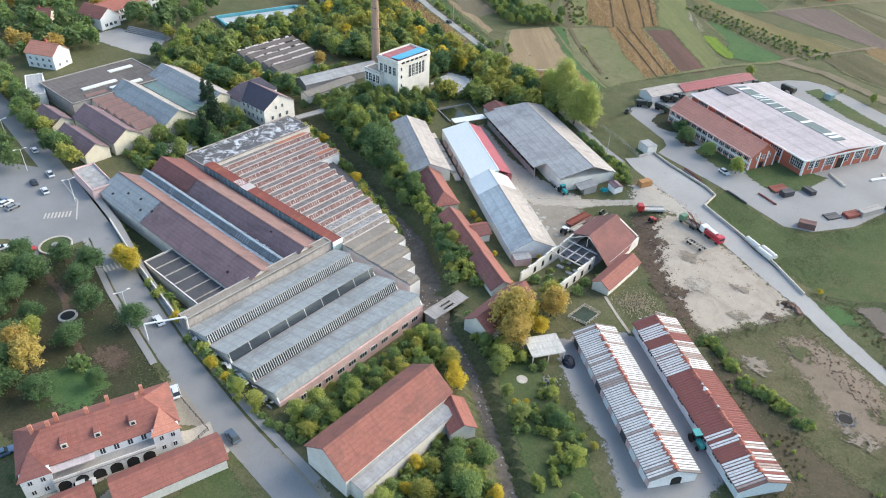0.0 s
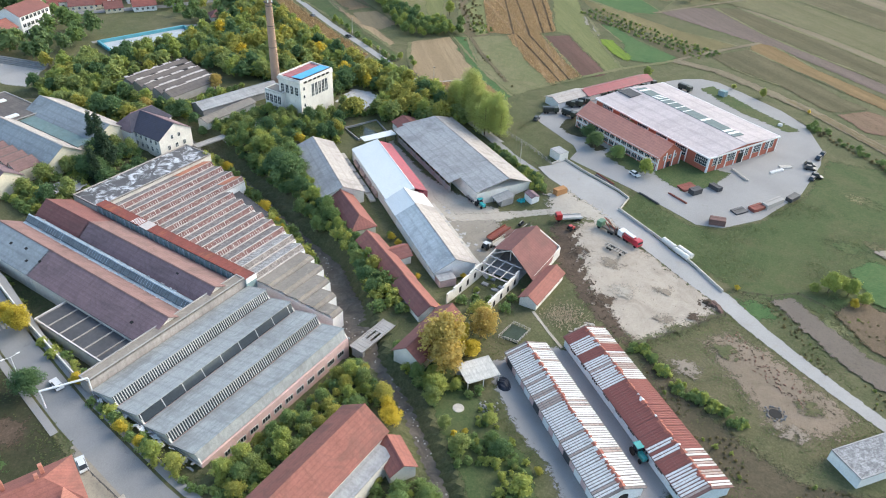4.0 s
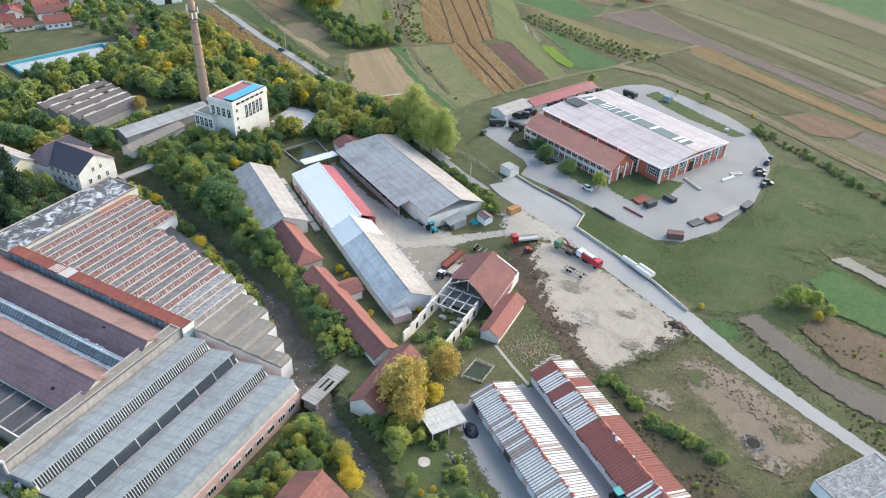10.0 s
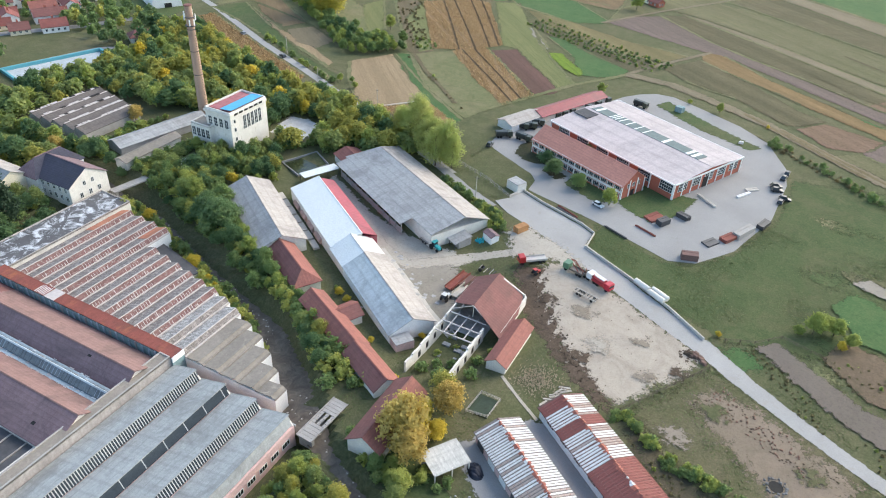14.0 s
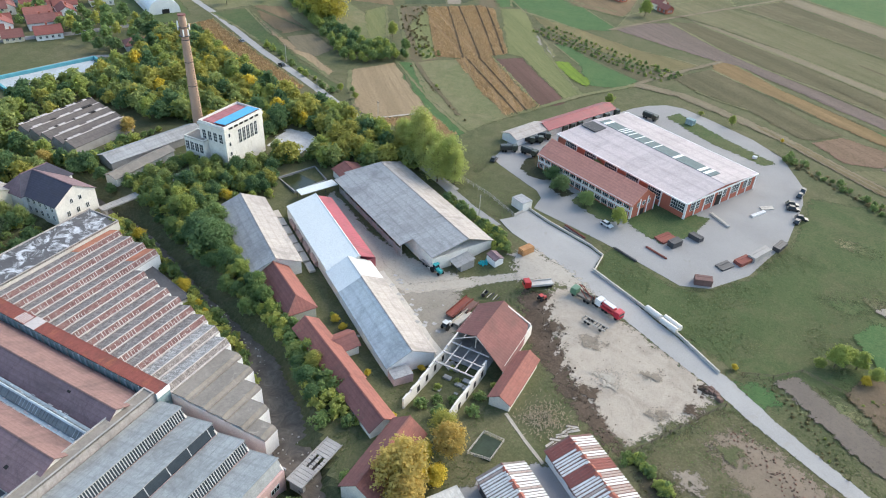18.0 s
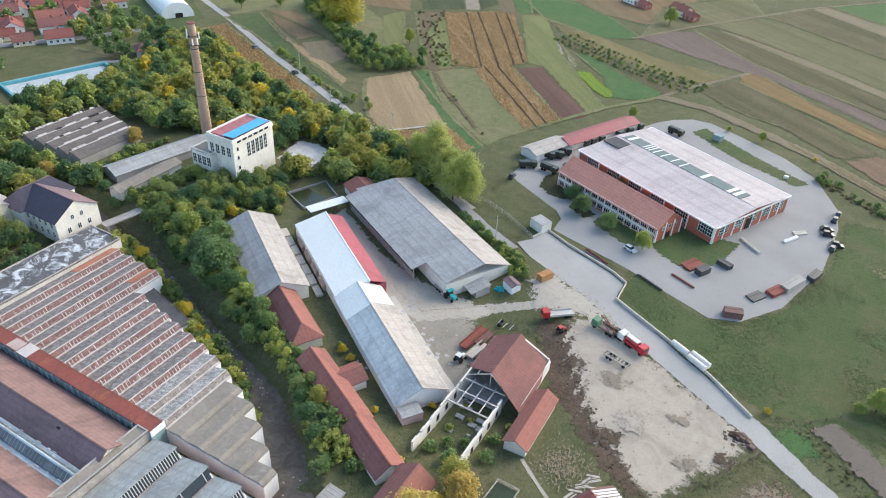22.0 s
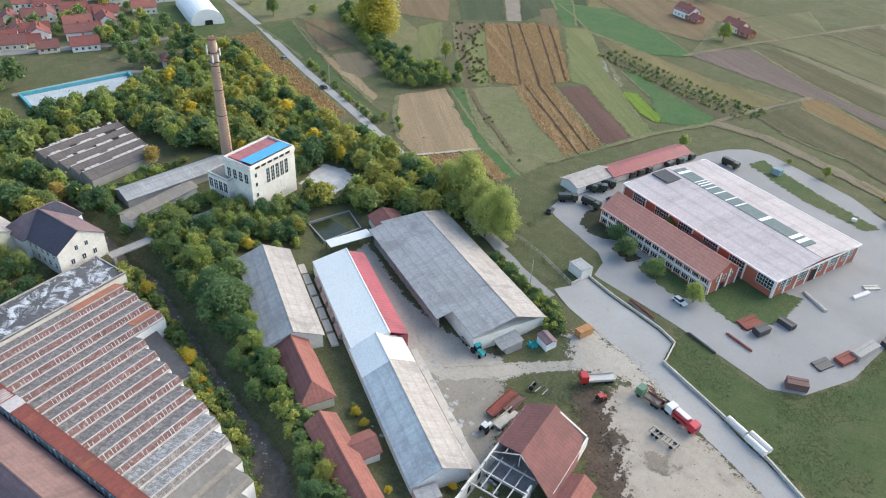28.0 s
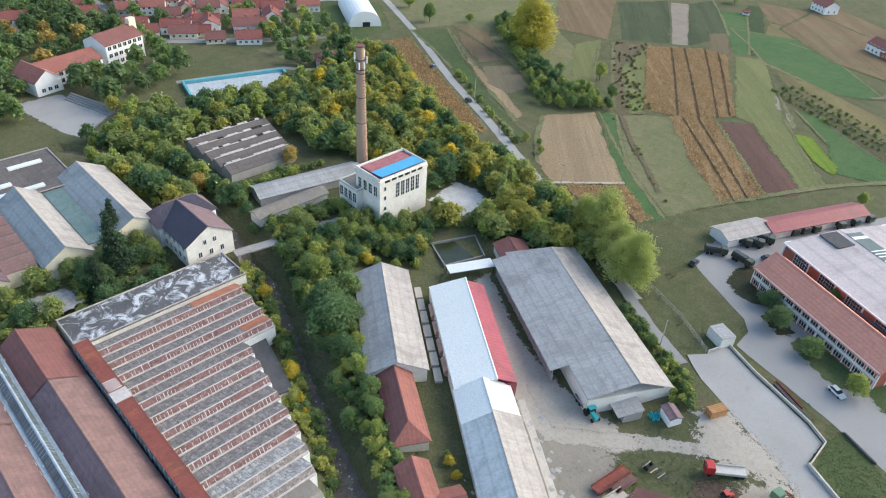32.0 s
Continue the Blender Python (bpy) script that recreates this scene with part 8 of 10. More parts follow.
for _ in range(90):
    u, v = rngd.random(), rngd.random()
    x, y = -19 + 32 * u, 155 + 6 * v - 5 * u + 3.0 * math.sin(u * 6)
    r = rngd.uniform(0.12, 0.3)
    mb.prism([(x + r * math.cos(k), y + 0.7 * r * math.sin(k)) for k in np.linspace(0, 2 * math.pi, 7)[:-1]], 0.03, 0.085 + r * 0.3)
solo("dug_clods", mb, M['dirt'], "rows of dark dug clods in the sandy bed", "soil", kind="stuff")
mb = MB()
for _ in range(130):
    u = rngd.random()
    x, y = -71 + 34 * u + rngd.normal(0, 1.6), 183 - 38 * u + rngd.normal(0, 1.8)
    r = rngd.uniform(0.08, 0.28)
    mb.hexa([(x + r * dx, y + r * dy, 0) for dx, dy in ((-1, -1), (1, -1), (1, 1), (-1, 1))] + [(x + r * dx * 0.4, y + r * dy * 0.5, 0.1 + r * 0.7) for dx, dy in ((-1, -1), (1, -1), (1, 1), (-1, 1))])
for _ in range(40):
    x, y = rngd.uniform(-56, -24), rngd.uniform(146, 182)
    if abs((x + 40) * 0.6 + (y - 163) * 0.5) > 14:
        continue
    r = rngd.uniform(0.06, 0.16)
    mb.hexa([(x + r * dx, y + r * dy, 0) for dx, dy in ((-1, -1), (1, -1), (1, 1), (-1, 1))] + [(x + r * dx * 0.4, y + r * dy * 0.5, 0.1 + r * 0.5) for dx, dy in ((-1, -1), (1, -1), (1, 1), (-1, 1))])
solo("earth_clods", mb, M['dirt'], "dark clods of churned earth on the bare lot", "soil", kind="stuff")
mb = MB()
for _ in range(520):
    x, y = rngd.normal(-53, 2.6), rngd.normal(145.5, 2.6)
    L, a = rngd.uniform(0.08, 0.35), rngd.uniform(0, math.pi)
    c, s = math.cos(a) * L, math.sin(a) * L
    mb.tube((x - c, y - s, 0.12), (x + c, y + s, 0.2 + rngd.random() * 0.4), 0.07, 0.05, 4)
solo("loose_timber", mb, mottled("pale split wood", (0.48, 0.38, 0.26), 0.7, 1.2, 0.6, 3.0), "scattered pale split wood on the ground", "timber", kind="stuff")
mb = MB()
for _ in range(150):
    x, y = rngd.uniform(-110, -83), rngd.uniform(146, 176)
    if abs(0.56 * (x + 98) + 0.83 * (y - 160)) > 5.5 and rngd.random() < 0.85:
        continue
    r = rngd.uniform(0.15, 0.8)
    mb.hexa([(x + r * dx, y + r * dy * 0.7, 0) for dx, dy in ((-1, -1), (1, -1), (1, 1), (-1, 1))] + [(x + r * dx * 0.8, y + r * dy * 0.6, 0.06 + r * 0.06) for dx, dy in ((-1, -1), (1, -1), (1, 1), (-1, 1))])
solo("broken_slabs", mb, M['rubble'], "broken pale slabs beside the grey warehouse", "rubble", kind="stuff")
BP = thing("tarpaulin_heap", "black plastic sheeted heap beside the shelter", "heap", (-54.4, 114.2, 0), -50)
mb = MB()
for a in range(13):
    for b in range(11):
        x, y = -2.4 + 0.4 * a, -1.6 + 0.32 * b
        e = max(0.0, 1 - (x / 2.4) ** 2 - (y / 1.6) ** 2)
        mb.v.append((x, y, -0.05 + 1.1 * math.sqrt(e) + (0.28 * noise.noise((x * 1.7, y * 1.7, 5.0)) if e > 0 else 0)))
mb.f = [[a * 11 + b, a * 11 + b + 11, a * 11 + b + 12, a * 11 + b + 1] for a in range(12) for b in range(10)]
mb.mi = [0] * len(mb.f)
part("sheet", mb, mottled("black blue plastic", (0.015, 0.018, 0.03), 0.7, 1.5, 0.8, 3.0, rough=0.35), BP)
mb = MB()
mb.tube((0, 0, 0), (0, 0, 0.12), 1.4, 1.2, 14)
solo("ash_patch", mb, M['slab'], "pale round sand heap on the grass", "heap", (-59.2, 101.7, 0))
mb = MB()
for k in range(40):
    x, y = rngd.normal(0, 0.9), rngd.normal(0, 0.7)
    r = rngd.uniform(0.1, 0.3)
    mb.hexa([(x + r * dx, y + r * dy, -0.02) for dx, dy in ((-1, -1), (1, -1), (1, 1), (-1, 1))] + [(x + r * dx * 0.5, y + r * dy * 0.5, r) for dx, dy in ((-1, -1), (1, -1), (1, 1), (-1, 1))])
solo("burnt_heap", mb, M['rubble'], "burnt rubbish heap on the grass", "heap", (-53.9, 105.9, 0))
wall_run("pen", [(-63.4, 127.6), (-62.8, 134.6), (-58.0, 134.6), (-58.4, 128.4), (-63.4, 127.6)], 1.1, 0.1, 'slab', "small square pen of pale boards", "pen", 1.5)
mb = MB()
for k in range(60):
    a, r = rngd.uniform(0, 6.28), abs(rngd.normal(0, 1.5))
    x, y = r * math.cos(a), r * math.sin(a) * 0.6
    s = rngd.uniform(0.2, 0.6)
    mb.hexa([(x + s * dx, y + s * dy, -0.05) for dx, dy in ((-1, -1), (1, -1), (1, 1), (-1, 1))] + [(x + s * dx * 0.5, y + s * dy * 0.5, max(0.12, 1.0 - 0.42 * r)) for dx, dy in ((-1, -1), (1, -1), (1, 1), (-1, 1))])
solo("earth_mound", mb, M['dirt'], "heap of dark earth and boards by the lane", "mound", (-22.9, 174.0, 0))

mb = MB()
mb.box(-63.1, 128.2, 0.0, -58.4, 134.3, 0.25)
solo("basin_water", mb, mottled("green still water", (0.045, 0.06, 0.035), 0.8, 1.2, 0.5, 2.0, rough=0.2), "still green water inside the square pen", "water")
for i in range(9):
    b = thing("plank_stack", "grey weathered planks beside the churned earth", "planks", (-46.5 + 0.75 * i * (i % 2) - 0.3 * i, 146.5 - 0.9 * i, 0.0), 20 + 23 * (i % 3), "plank stacks")
    for k in range(4):
        sub(b, "plank", 'slab' if (i + k) % 3 else 'bark', -1.6 + 0.1 * k, -0.5 + 0.26 * k, 0.0, 1.5 - 0.15 * k, -0.28 + 0.26 * k, 0.12 + 0.05 * (k % 2))
# clods of red brown soil on the garden bed, scrap at the edge of the bare lot
rngc = np.random.default_rng(17)
mb = MB()
for _ in range(80):
    x, y, r_ = rngc.uniform(-15, 8), 0.0, rngc.uniform(0.1, 0.3)
    y = 157 - 0.55 * (x + 4) + rngc.uniform(-4.5, 4.5)
    mb.hexa([(x + r_ * e, y + r_ * f, 0.0) for e, f in ((-1, -0.9), (1, -1), (0.9, 1), (-1, 1))] + [(x + 0.5 * r_ * e, y + 0.6 * r_ * f, 0.28) for e, f in ((-1, -1), (1, -1), (1, 1), (-1, 1))])
solo("soil_clods", mb, mottled("red brown clods", (0.26, 0.15, 0.11), 0.7, 1.2, 0.6, 3.0), "scattered red brown clods on the sandy bed", "clods", kind="stuff")
SCRAP = mottled("rusty scrap", (0.17, 0.105, 0.085), 0.6, 1.4, 0.6, 3.0, stain=(0.30, 0.26, 0.23), stain_at=0.58)
SP = thing("scrap_heap", "low heap of rusty scrap beside the lane", "scrap heap", (-21.6, 174.2, 0.0), -30)
for _ in range(18):
    x, y, z, r_ = rngc.normal(0, 1.2), rngc.normal(0, 0.7), rngc.uniform(0, 0.6), rngc.uniform(0.25, 0.7)
    mb = MB()
    mb.hexa([(x + r_ * e * 1.6, y + r_ * f, -0.2) for e, f in ((-1, -1), (1, -0.8), (1, 1), (-0.9, 1))] + [(x + r_ * e, y + 0.7 * r_ * f, z + 0.25) for e, f in ((-1, -1), (1, -1), (1, 1), (-1, 1))])
    part("scrap_piece", mb, SCRAP, SP)
# stones and litter in the shallow river
rngs = np.random.default_rng(41)
mb = MB()
for _ in range(170):
    i = rngs.integers(len(RIVER) - 8) + 4
    a, b = RIVER[i], RIVER[i + 1]
    u, v = rngs.random(), rngs.normal(0, 1.6)
    dx, dy = b[0] - a[0], b[1] - a[1]
    ln = math.hypot(dx, dy)
    x, y = a[0] + dx * u - dy / ln * v, a[1] + dy * u + dx / ln * v
    z = -1.9 - 4.0 * float(np.clip((-94 - x) / 14, 0, 1) * np.clip((x + 232) / 25, 0, 1))
    r_ = rngs.uniform(0.08, 0.3)
    mb.hexa([(x + r_ * e, y + r_ * f, z - 0.1) for e, f in ((-1, -1), (1, -1), (1, 1), (-1, 1))] + [(x + 0.6 * r_ * e, y + 0.5 * r_ * f, z + 0.12) for e, f in ((-1, -1), (1, -1), (1, 1), (-1, 1))])
solo("river_stones", mb, M['slab'], "pale stones and litter in the shallow river", "stones", kind="stuff")

# ---- town edge ----
TE = [0]


def house(x, y, L, W, turn, eave, ridge, roof='tile_orange', wall='white', label="white town house with red tiled roof", hip=0.0):
    h = gabled("house", label, x, y, L, W, turn, eave, ridge, wall, roof, hip0=hip, hip1=hip, group="town houses")
    windows(h, -L / 2 + 0.5, L / 2 - 0.5, max(2, int(L / 3)), -W / 2, 0.9, 1.1, 1.3, 180, 2)
    if eave > 4:
        windows(h, -L / 2 + 0.5, L / 2 - 0.5, max(2, int(L / 3)), -W / 2, 3.4, 1.1, 1.3, 180, 2)
    windows(h, -W / 2 + 0.8, W / 2 - 0.8, 2, L / 2, 1.0, 1.0, 1.3, -90, 2, along='y')
    mb = MB()
    mb.box(-0.4, 0.6, ridge - 1.2, 0.4, 1.4, ridge + 0.9)
    part("chimney", mb, M['brick'], h)
    return h


for i, (x, y, L, W, a, e) in enumerate(((-455, 199, 14, 9, 70, 3.4), (-443, 226, 13, 9, 75, 5), (-405, 213, 14, 9, 60, 3.6), (-424, 232, 12, 9, 60, 5), (-390, 228, 14, 9, 55, 4), (-430, 243, 12, 10, 60, 5), (-389, 244, 13, 9, 60, 4), (-428, 263, 12, 9, 60, 5.5),
                                         (-406, 276, 13, 9, 60, 4), (-373, 257, 13, 9, 62, 4), (-389, 283, 12, 9, 60, 4), (-405, 303, 12, 9, 60, 5), (-394, 324, 20, 7, 60, 3), (-409, 262, 12, 9, -30, 4), (-484, 196, 16, 11, 60, 5), (-452, 254, 12, 9, 60, 5), (-440, 280, 12, 9, 62, 4.5),
                                         (-468, 226, 12, 9, 60, 5), (-425, 300, 12, 9, 60, 5), (-417, 330, 14, 9, 60, 5), (-378, 235.5, 8, 5, 60, 2.8))):
    house(x, y, L, W, a, e, e + 2.8, ('tile_town', 'tile_dark', 'tile_town', 'tile')[i % 4], ('white', 'white', 'plaster_y')[i % 3])
for i, (x, y, L, W, a, e) in enumerate(((-392.6, 212.8, 13, 9, 62, 3.4), (-382.2, 228.0, 13, 9, 58, 3.2), (-383.1, 242.1, 12, 10, -30, 4.6), (-385.1, 264.0, 13, 9, 62, 4), (-357.4, 249.1, 12, 9, 60, 3.2), (-406.6, 254.8, 11, 9, 60, 5), (-377.9, 274.7, 12, 9, -28, 4.4), (-430.4, 222.5, 13, 9, 65, 3.4),
                                         (-435.2, 201.2, 12, 9, 68, 3.6), (-410.6, 234.6, 11, 9, 62, 3.4), (-439.0, 167.8, 15, 10, 70, 5.5), (-384.0, 302.1, 12, 9, 60, 4), (-391.3, 281.5, 12, 8, 62, 4.4), (-366, 236, 9, 6, 62, 2.8), (-420, 270, 12, 9, 58, 4.6), (-396, 240, 10, 8, -28, 4), (-372, 262, 10, 8, 60, 3.4), (-415, 246, 11, 8, -30, 4))):
    house(x, y, L, W, a, e, e + 2.8, ('tile_town', 'tile_dark', 'tile_town', 'tile')[i % 4], ('white', 'plaster_y', 'white', 'plaster')[i % 4])
house(-312, 263, 11, 9, 58, 3.2, 5.6, 'tile_dark', 'plaster', "low house with brown hipped roof", 3.5)
house(-322, 111.5, 14, 10, 25, 6.5, 10, 'tile_orange', 'white', "white villa with patched orange brown roof")
house(-373, 131, 11, 9, 50, 6, 9, 'tile_dark', M and 'plaster_y', "pale green two storey house with red roof")
house(-151, 510, 13, 9, -30, 4.4, 7.4, 'tile', 'white', "white farmhouse with red roof in the fields")
house(-144, 504, 9, 6, -30, 2.8, 4.6, 'tile', 'brick', "brick outbuilding with red roof")
house(-120, 503, 13, 8, -30, 4, 6.6, 'tile', 'plaster_y', "farmhouse with red roof in the fields")
house(-112, 496, 8, 6, -30, 3, 5, 'tile', 'brick', "small brick outbuilding in the fields")
house(-204, 565, 13, 10, -30, 5, 8, 'tile', 'white', "white farmhouse far in the fields")
house(-231, 514.5, 4, 3, 20, 2.2, 3, 'tile', 'white', "tiny field hut with red roof")
SA = gabled("school_building", "long white school wing with red tiled roof", -363, 165, 27, 13, 103, 6.2, 9.4, 'white', 'tile', 'tile')
windows(SA, -13, 13, 9, -6.5, 0.9, 1.9, 1.8, 180, 2)
windows(SA, -13, 13, 9, -6.5, 3.8, 1.9, 1.8, 180, 2)
SB = gabled("school_building", "tall white school block with red tiled roof", -371.5, 190, 20, 14, 108, 10, 13.4, 'white', 'tile_dark', 'tile_dark')
for z in (1, 4.2, 7.4):
    windows(SB, -9.5, 9.5, 7, -7, z, 1.8, 1.8, 180, 2)
SW_ = gabled("school_building", "school cross wing with red roof and gable", -357, 152, 16, 11, 13, 6, 9.8, 'white', 'tile', 'tile_orange')
windows(SW_, -4, 4, 3, 8, 1.2, 1.6, 1.6, -90, 2, along='y')
ST = thing("stair_tower", "slim cream stair tower of the school", "tower", (-374.6, 200.2, 0), 18)
sub(ST, "wall", 'plaster_y', -1.2, -1.8, -0.3, 1.2, 1.8, 16)
foot(-365, 175, 18, 52, 13)
patch("sports_court", [(-346, 138), (-346.5, 156), (-316, 163.5), (-303, 148), (-312, 144)], 0.06, M['lane'], "pale sports court with a dark edge", "court", 0.2)
foot(-326, 150, 42, 18, 15)
SD = thing("grandstand", "row of concrete spectator steps", "grandstand", (-327.5, 159.7, 0), 17)
for i in range(4):
    sub(SD, "step", 'concrete', -13, 0.9 * i - 0.5, -0.1, 13, 0.9 * i + 0.4, 0.5 + 0.5 * i)
M['pool_white'] = mottled("worn white pool floor", (0.42, 0.46, 0.48), 0.8, 1.1, 0.2, 1.2, stain=(0.58, 0.60, 0.62), stain_at=0.56)
M['pool_blue'] = mottled("turquoise pool paint", (0.12, 0.36, 0.42), 0.85, 1.12, 0.4, 2.0)
patch("pool_floor", [(-327, 199.4), (-315.5, 240), (-302.3, 236.4), (-307, 194)], 0.05, M['pool_white'], "empty white pool floor with worn patches", "pool", 0.1)
PL = thing("pool_wall", "turquoise painted walls of an empty swimming pool", "pool", (0, 0, 0))
for a, b in (((-327.4, 199.2), (-315.3, 241)), ((-315.3, 241), (-302, 236.8)), ((-307, 193.8), (-327.4, 199.2))):
    d = Vector((b[0] - a[0], b[1] - a[1]))
    o = sub(PL, "wall", 'pool_blue', 0, -0.5, -0.2, d.length, 0.5, 1.5)
    o.matrix_basis = pose(a[0], a[1], 0, 0, 0, math.degrees(math.atan2(d.y, d.x)))
foot(-315, 217, 22, 46, -16)
strip("path", [(-331, 198), (-319, 243), (-300, 262)], 1.5, 0.05, M['concrete'], "concrete path round the pool", "path", 0.1)
strip("lane", [(-392, 205), (-376, 224), (-362, 246), (-352, 262), (-340, 290)], 3.0, 0.05, M['concrete'], "village lane between the houses", "road", 0.1)
strip("lane", [(-480, 214), (-437, 216), (-392, 222)], 2.4, 0.045, M['concrete'], "village lane", "road", 0.1)
patch("lawn", [(-345, 246), (-322, 250), (-306, 285), (-330, 296), (-352, 280)], 0.03, M['grass_pale'], "dry lawn behind the pool", "lawn")
patch("sports_field", [(-400, 330), (-372, 292), (-330, 292), (-332, 318), (-370, 342)], 0.035, M['grass'], "mown green field round the sports dome", "field")
TD = thing("sports_dome", "white membrane sports hall with rounded roof", "sports hall", (-361, 319.5, 0), -28)
mb = MB()
prof = [(8.5 * math.cos(a), 8.0 * math.sin(a) ** 0.8 if a not in (0, math.pi) else 0.0) for a in np.linspace(0, math.pi, 15)]
mb.gable(-20, 20, [(y, max(z, -0.2)) for y, z in prof])
part("membrane", mb, M['white'], TD)
sub(TD, "door", 'dark', 19.95, -1.5, 0, 20.08, 2.5, 2.4)
foot(-361, 319.5, 42, 18, -28)

# mill halls scaled about EYE_LOW to fit the view, about four metres below the fields
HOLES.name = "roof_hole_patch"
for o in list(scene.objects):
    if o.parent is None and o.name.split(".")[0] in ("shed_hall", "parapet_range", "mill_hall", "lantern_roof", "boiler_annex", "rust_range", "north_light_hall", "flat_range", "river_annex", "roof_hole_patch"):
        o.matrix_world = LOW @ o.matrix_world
bpy.context.view_layer.update()
# the shed yard is scaled about EYE_LOW too, to fit the view
for o in list(scene.objects):
    base = o.name.split(".")[0]
    if o.parent is not None or base in ("ground", "river", "sun") or o.type == 'CAMERA':
        continue
    if o.type == 'MESH' and o.matrix_world.is_identity and o.data.polygons:
        n = len(o.data.vertices)
        co = np.empty(n * 3, np.float32)
        o.data.vertices.foreach_get("co", co)
        co = co.reshape(-1, 3)
        for i in np.nonzero(sink(co[:, 0], co[:, 1]) > 0.004)[0]:
            co[i] = sunk(*[float(c) for c in co[i]])[:3]
        o.data.vertices.foreach_set("co", co.ravel())
        o.data.update()
        continue
    boxes = [q.matrix_world @ Vector(c) for q in [o, *o.children_recursive] if q.type == 'MESH' for c in q.bound_box]
    if not boxes or base in ("river_annex", "north_light_hall", "bridge"):
        continue
    mid = sum(boxes, Vector()) / len(boxes)
    kk = sunk(mid.x, mid.y)[3]
    if kk > 1.0005:
        o.matrix_world = Matrix.Translation(EYE_LOW) @ Matrix.Scale(kk, 4) @ Matrix.Translation(-EYE_LOW) @ o.matrix_world
FOOT[:] = [(*sunk(a, b)[:2], *q) for a, b, *q in FOOT]
BARE[:] = [(nm, np.array([sunk(a, b)[:2] for a, b in q])) for nm, q in BARE]
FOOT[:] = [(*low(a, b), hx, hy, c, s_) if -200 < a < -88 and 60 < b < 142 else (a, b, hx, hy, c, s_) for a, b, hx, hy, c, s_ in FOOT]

# ---- trees ----
rng = np.random.default_rng(7)
LEAVES = {}


def tree_proto(kind, leafmat, height, spread_, lobes, leaves, leaf, trunk_r, low=0.28, label="", cone=False, loose=0.16):
    """A trunk with limbs and a crown of many small leaves, gathered on boughs of uneven size with ragged sprays between."""
    root = thing("tree", label, "tree", (0, 0, -60))
    mb = MB()
    mb.tube((0, 0, -0.4), (0, 0, height * 0.5), trunk_r, trunk_r * 0.55, 7)
    mb.tube((0, 0, height * 0.5), (0, 0, height * 0.85), trunk_r * 0.55, trunk_r * 0.15, 6)
    cents = []
    mid, half = height * (0.96 + low) / 2, height * (0.96 - low) / 2
    lean = rng.normal(0, 0.10, 2) * spread_
    for i in range(lobes):
        a = i * 2.4 + rng.uniform(-0.6, 0.6)
        u = (i + 0.5) / lobes
        if cone:
            z = height * (low + (0.95 - low) * u)
            r = spread_ * (1.05 - u) * rng.uniform(0.3, 0.85)
            s = spread_ * (0.12 + 0.28 * (1 - u))
        else:
            w = 2 * u - 1
            z = mid + half * 0.82 * w
            env = math.sqrt(max(0.05, 1 - abs(w + 0.22) ** 2.2))
            r = spread_ * env * rng.uniform(0.25, 0.92)
            s = spread_ * rng.uniform(0.15, 0.36) * (1.15 - 0.35 * r / spread_)
        c = (r * math.cos(a) + lean[0] * u, r * math.sin(a) + lean[1] * u, z + spread_ * rng.uniform(-0.10, 0.10))
        cents.append((c, s))
        if i % 2 == 0:
            mb.tube((0, 0, min(z * 0.7, height * 0.6)), c, trunk_r * 0.35, trunk_r * 0.08, 4)
    if not cone:
        cents.append(((0, 0, mid), spread_ * 0.5))
    part("trunk", mb, M['bark'], root)
    P, D = [], []
    tot = sum(s * s for _, s in cents)
    for c, s in cents:
        per = max(14, int(leaves * (1 - loose) * s * s / tot))
        d = rng.normal(size=(per, 3))
        d[:, 2] += 0.4
        d /= np.linalg.norm(d, axis=1)[:, None]
        P.append(np.array(c) + d * (s * rng.uniform(0.45, 1.25, per))[:, None] * np.array([1, 1, 0.85]))
        D.append(d)
    per = int(leaves * loose)
    d = rng.normal(size=(per, 3))
    d[:, 2] += 0.3
    d /= np.linalg.norm(d, axis=1)[:, None]
    k_ = rng.integers(len(cents), size=per)
    P.append(np.array([cents[q][0] for q in k_]) + d * (np.array([cents[q][1] for q in k_]) * rng.uniform(1.0, 1.75, per))[:, None])
    D.append(d)
    pos, d = np.concatenate(P), np.concatenate(D)
    per = len(pos)
    nrm = d * 0.55 + rng.normal(scale=0.5, size=(per, 3)) + np.array([0, 0, 0.6])
    nrm /= np.linalg.norm(nrm, axis=1)[:, None]
    t1 = np.cross(nrm, rng.normal(size=(per, 3)))
    t1 /= np.linalg.norm(t1, axis=1)[:, None]
    t2 = np.cross(nrm, t1)
    sz = leaf * rng.uniform(0.5, 1.45, per)[:, None]
    V = np.stack([pos + t1 * sz, pos - t1 * sz * 0.6 + t2 * sz * 0.8, pos - t1 * sz * 0.45 - t2 * sz * 0.9], 1).reshape(-1, 3)
    LEAVES[root.name] = (V, leafmat)
    me = leaf_mesh("crown", V, leafmat)
    ob = new("crown", me)
    ob.parent = root
    return root


def leaf_mesh(name, V, leafmat, k=3):
    n = len(V) // k
    me = bpy.data.meshes.new(name)
    me.vertices.add(k * n)
    me.vertices.foreach_set("co", V.astype(np.float32).ravel())
    me.loops.add(k * n)
    me.loops.foreach_set("vertex_index", np.arange(k * n, dtype=np.int32))
    me.polygons.add(n)
    me.polygons.foreach_set("loop_start", np.arange(0, k * n, k, dtype=np.int32))
    me.materials.append(M[leafmat])
    me.update(calc_edges=True)
    return me


PROTO = {}


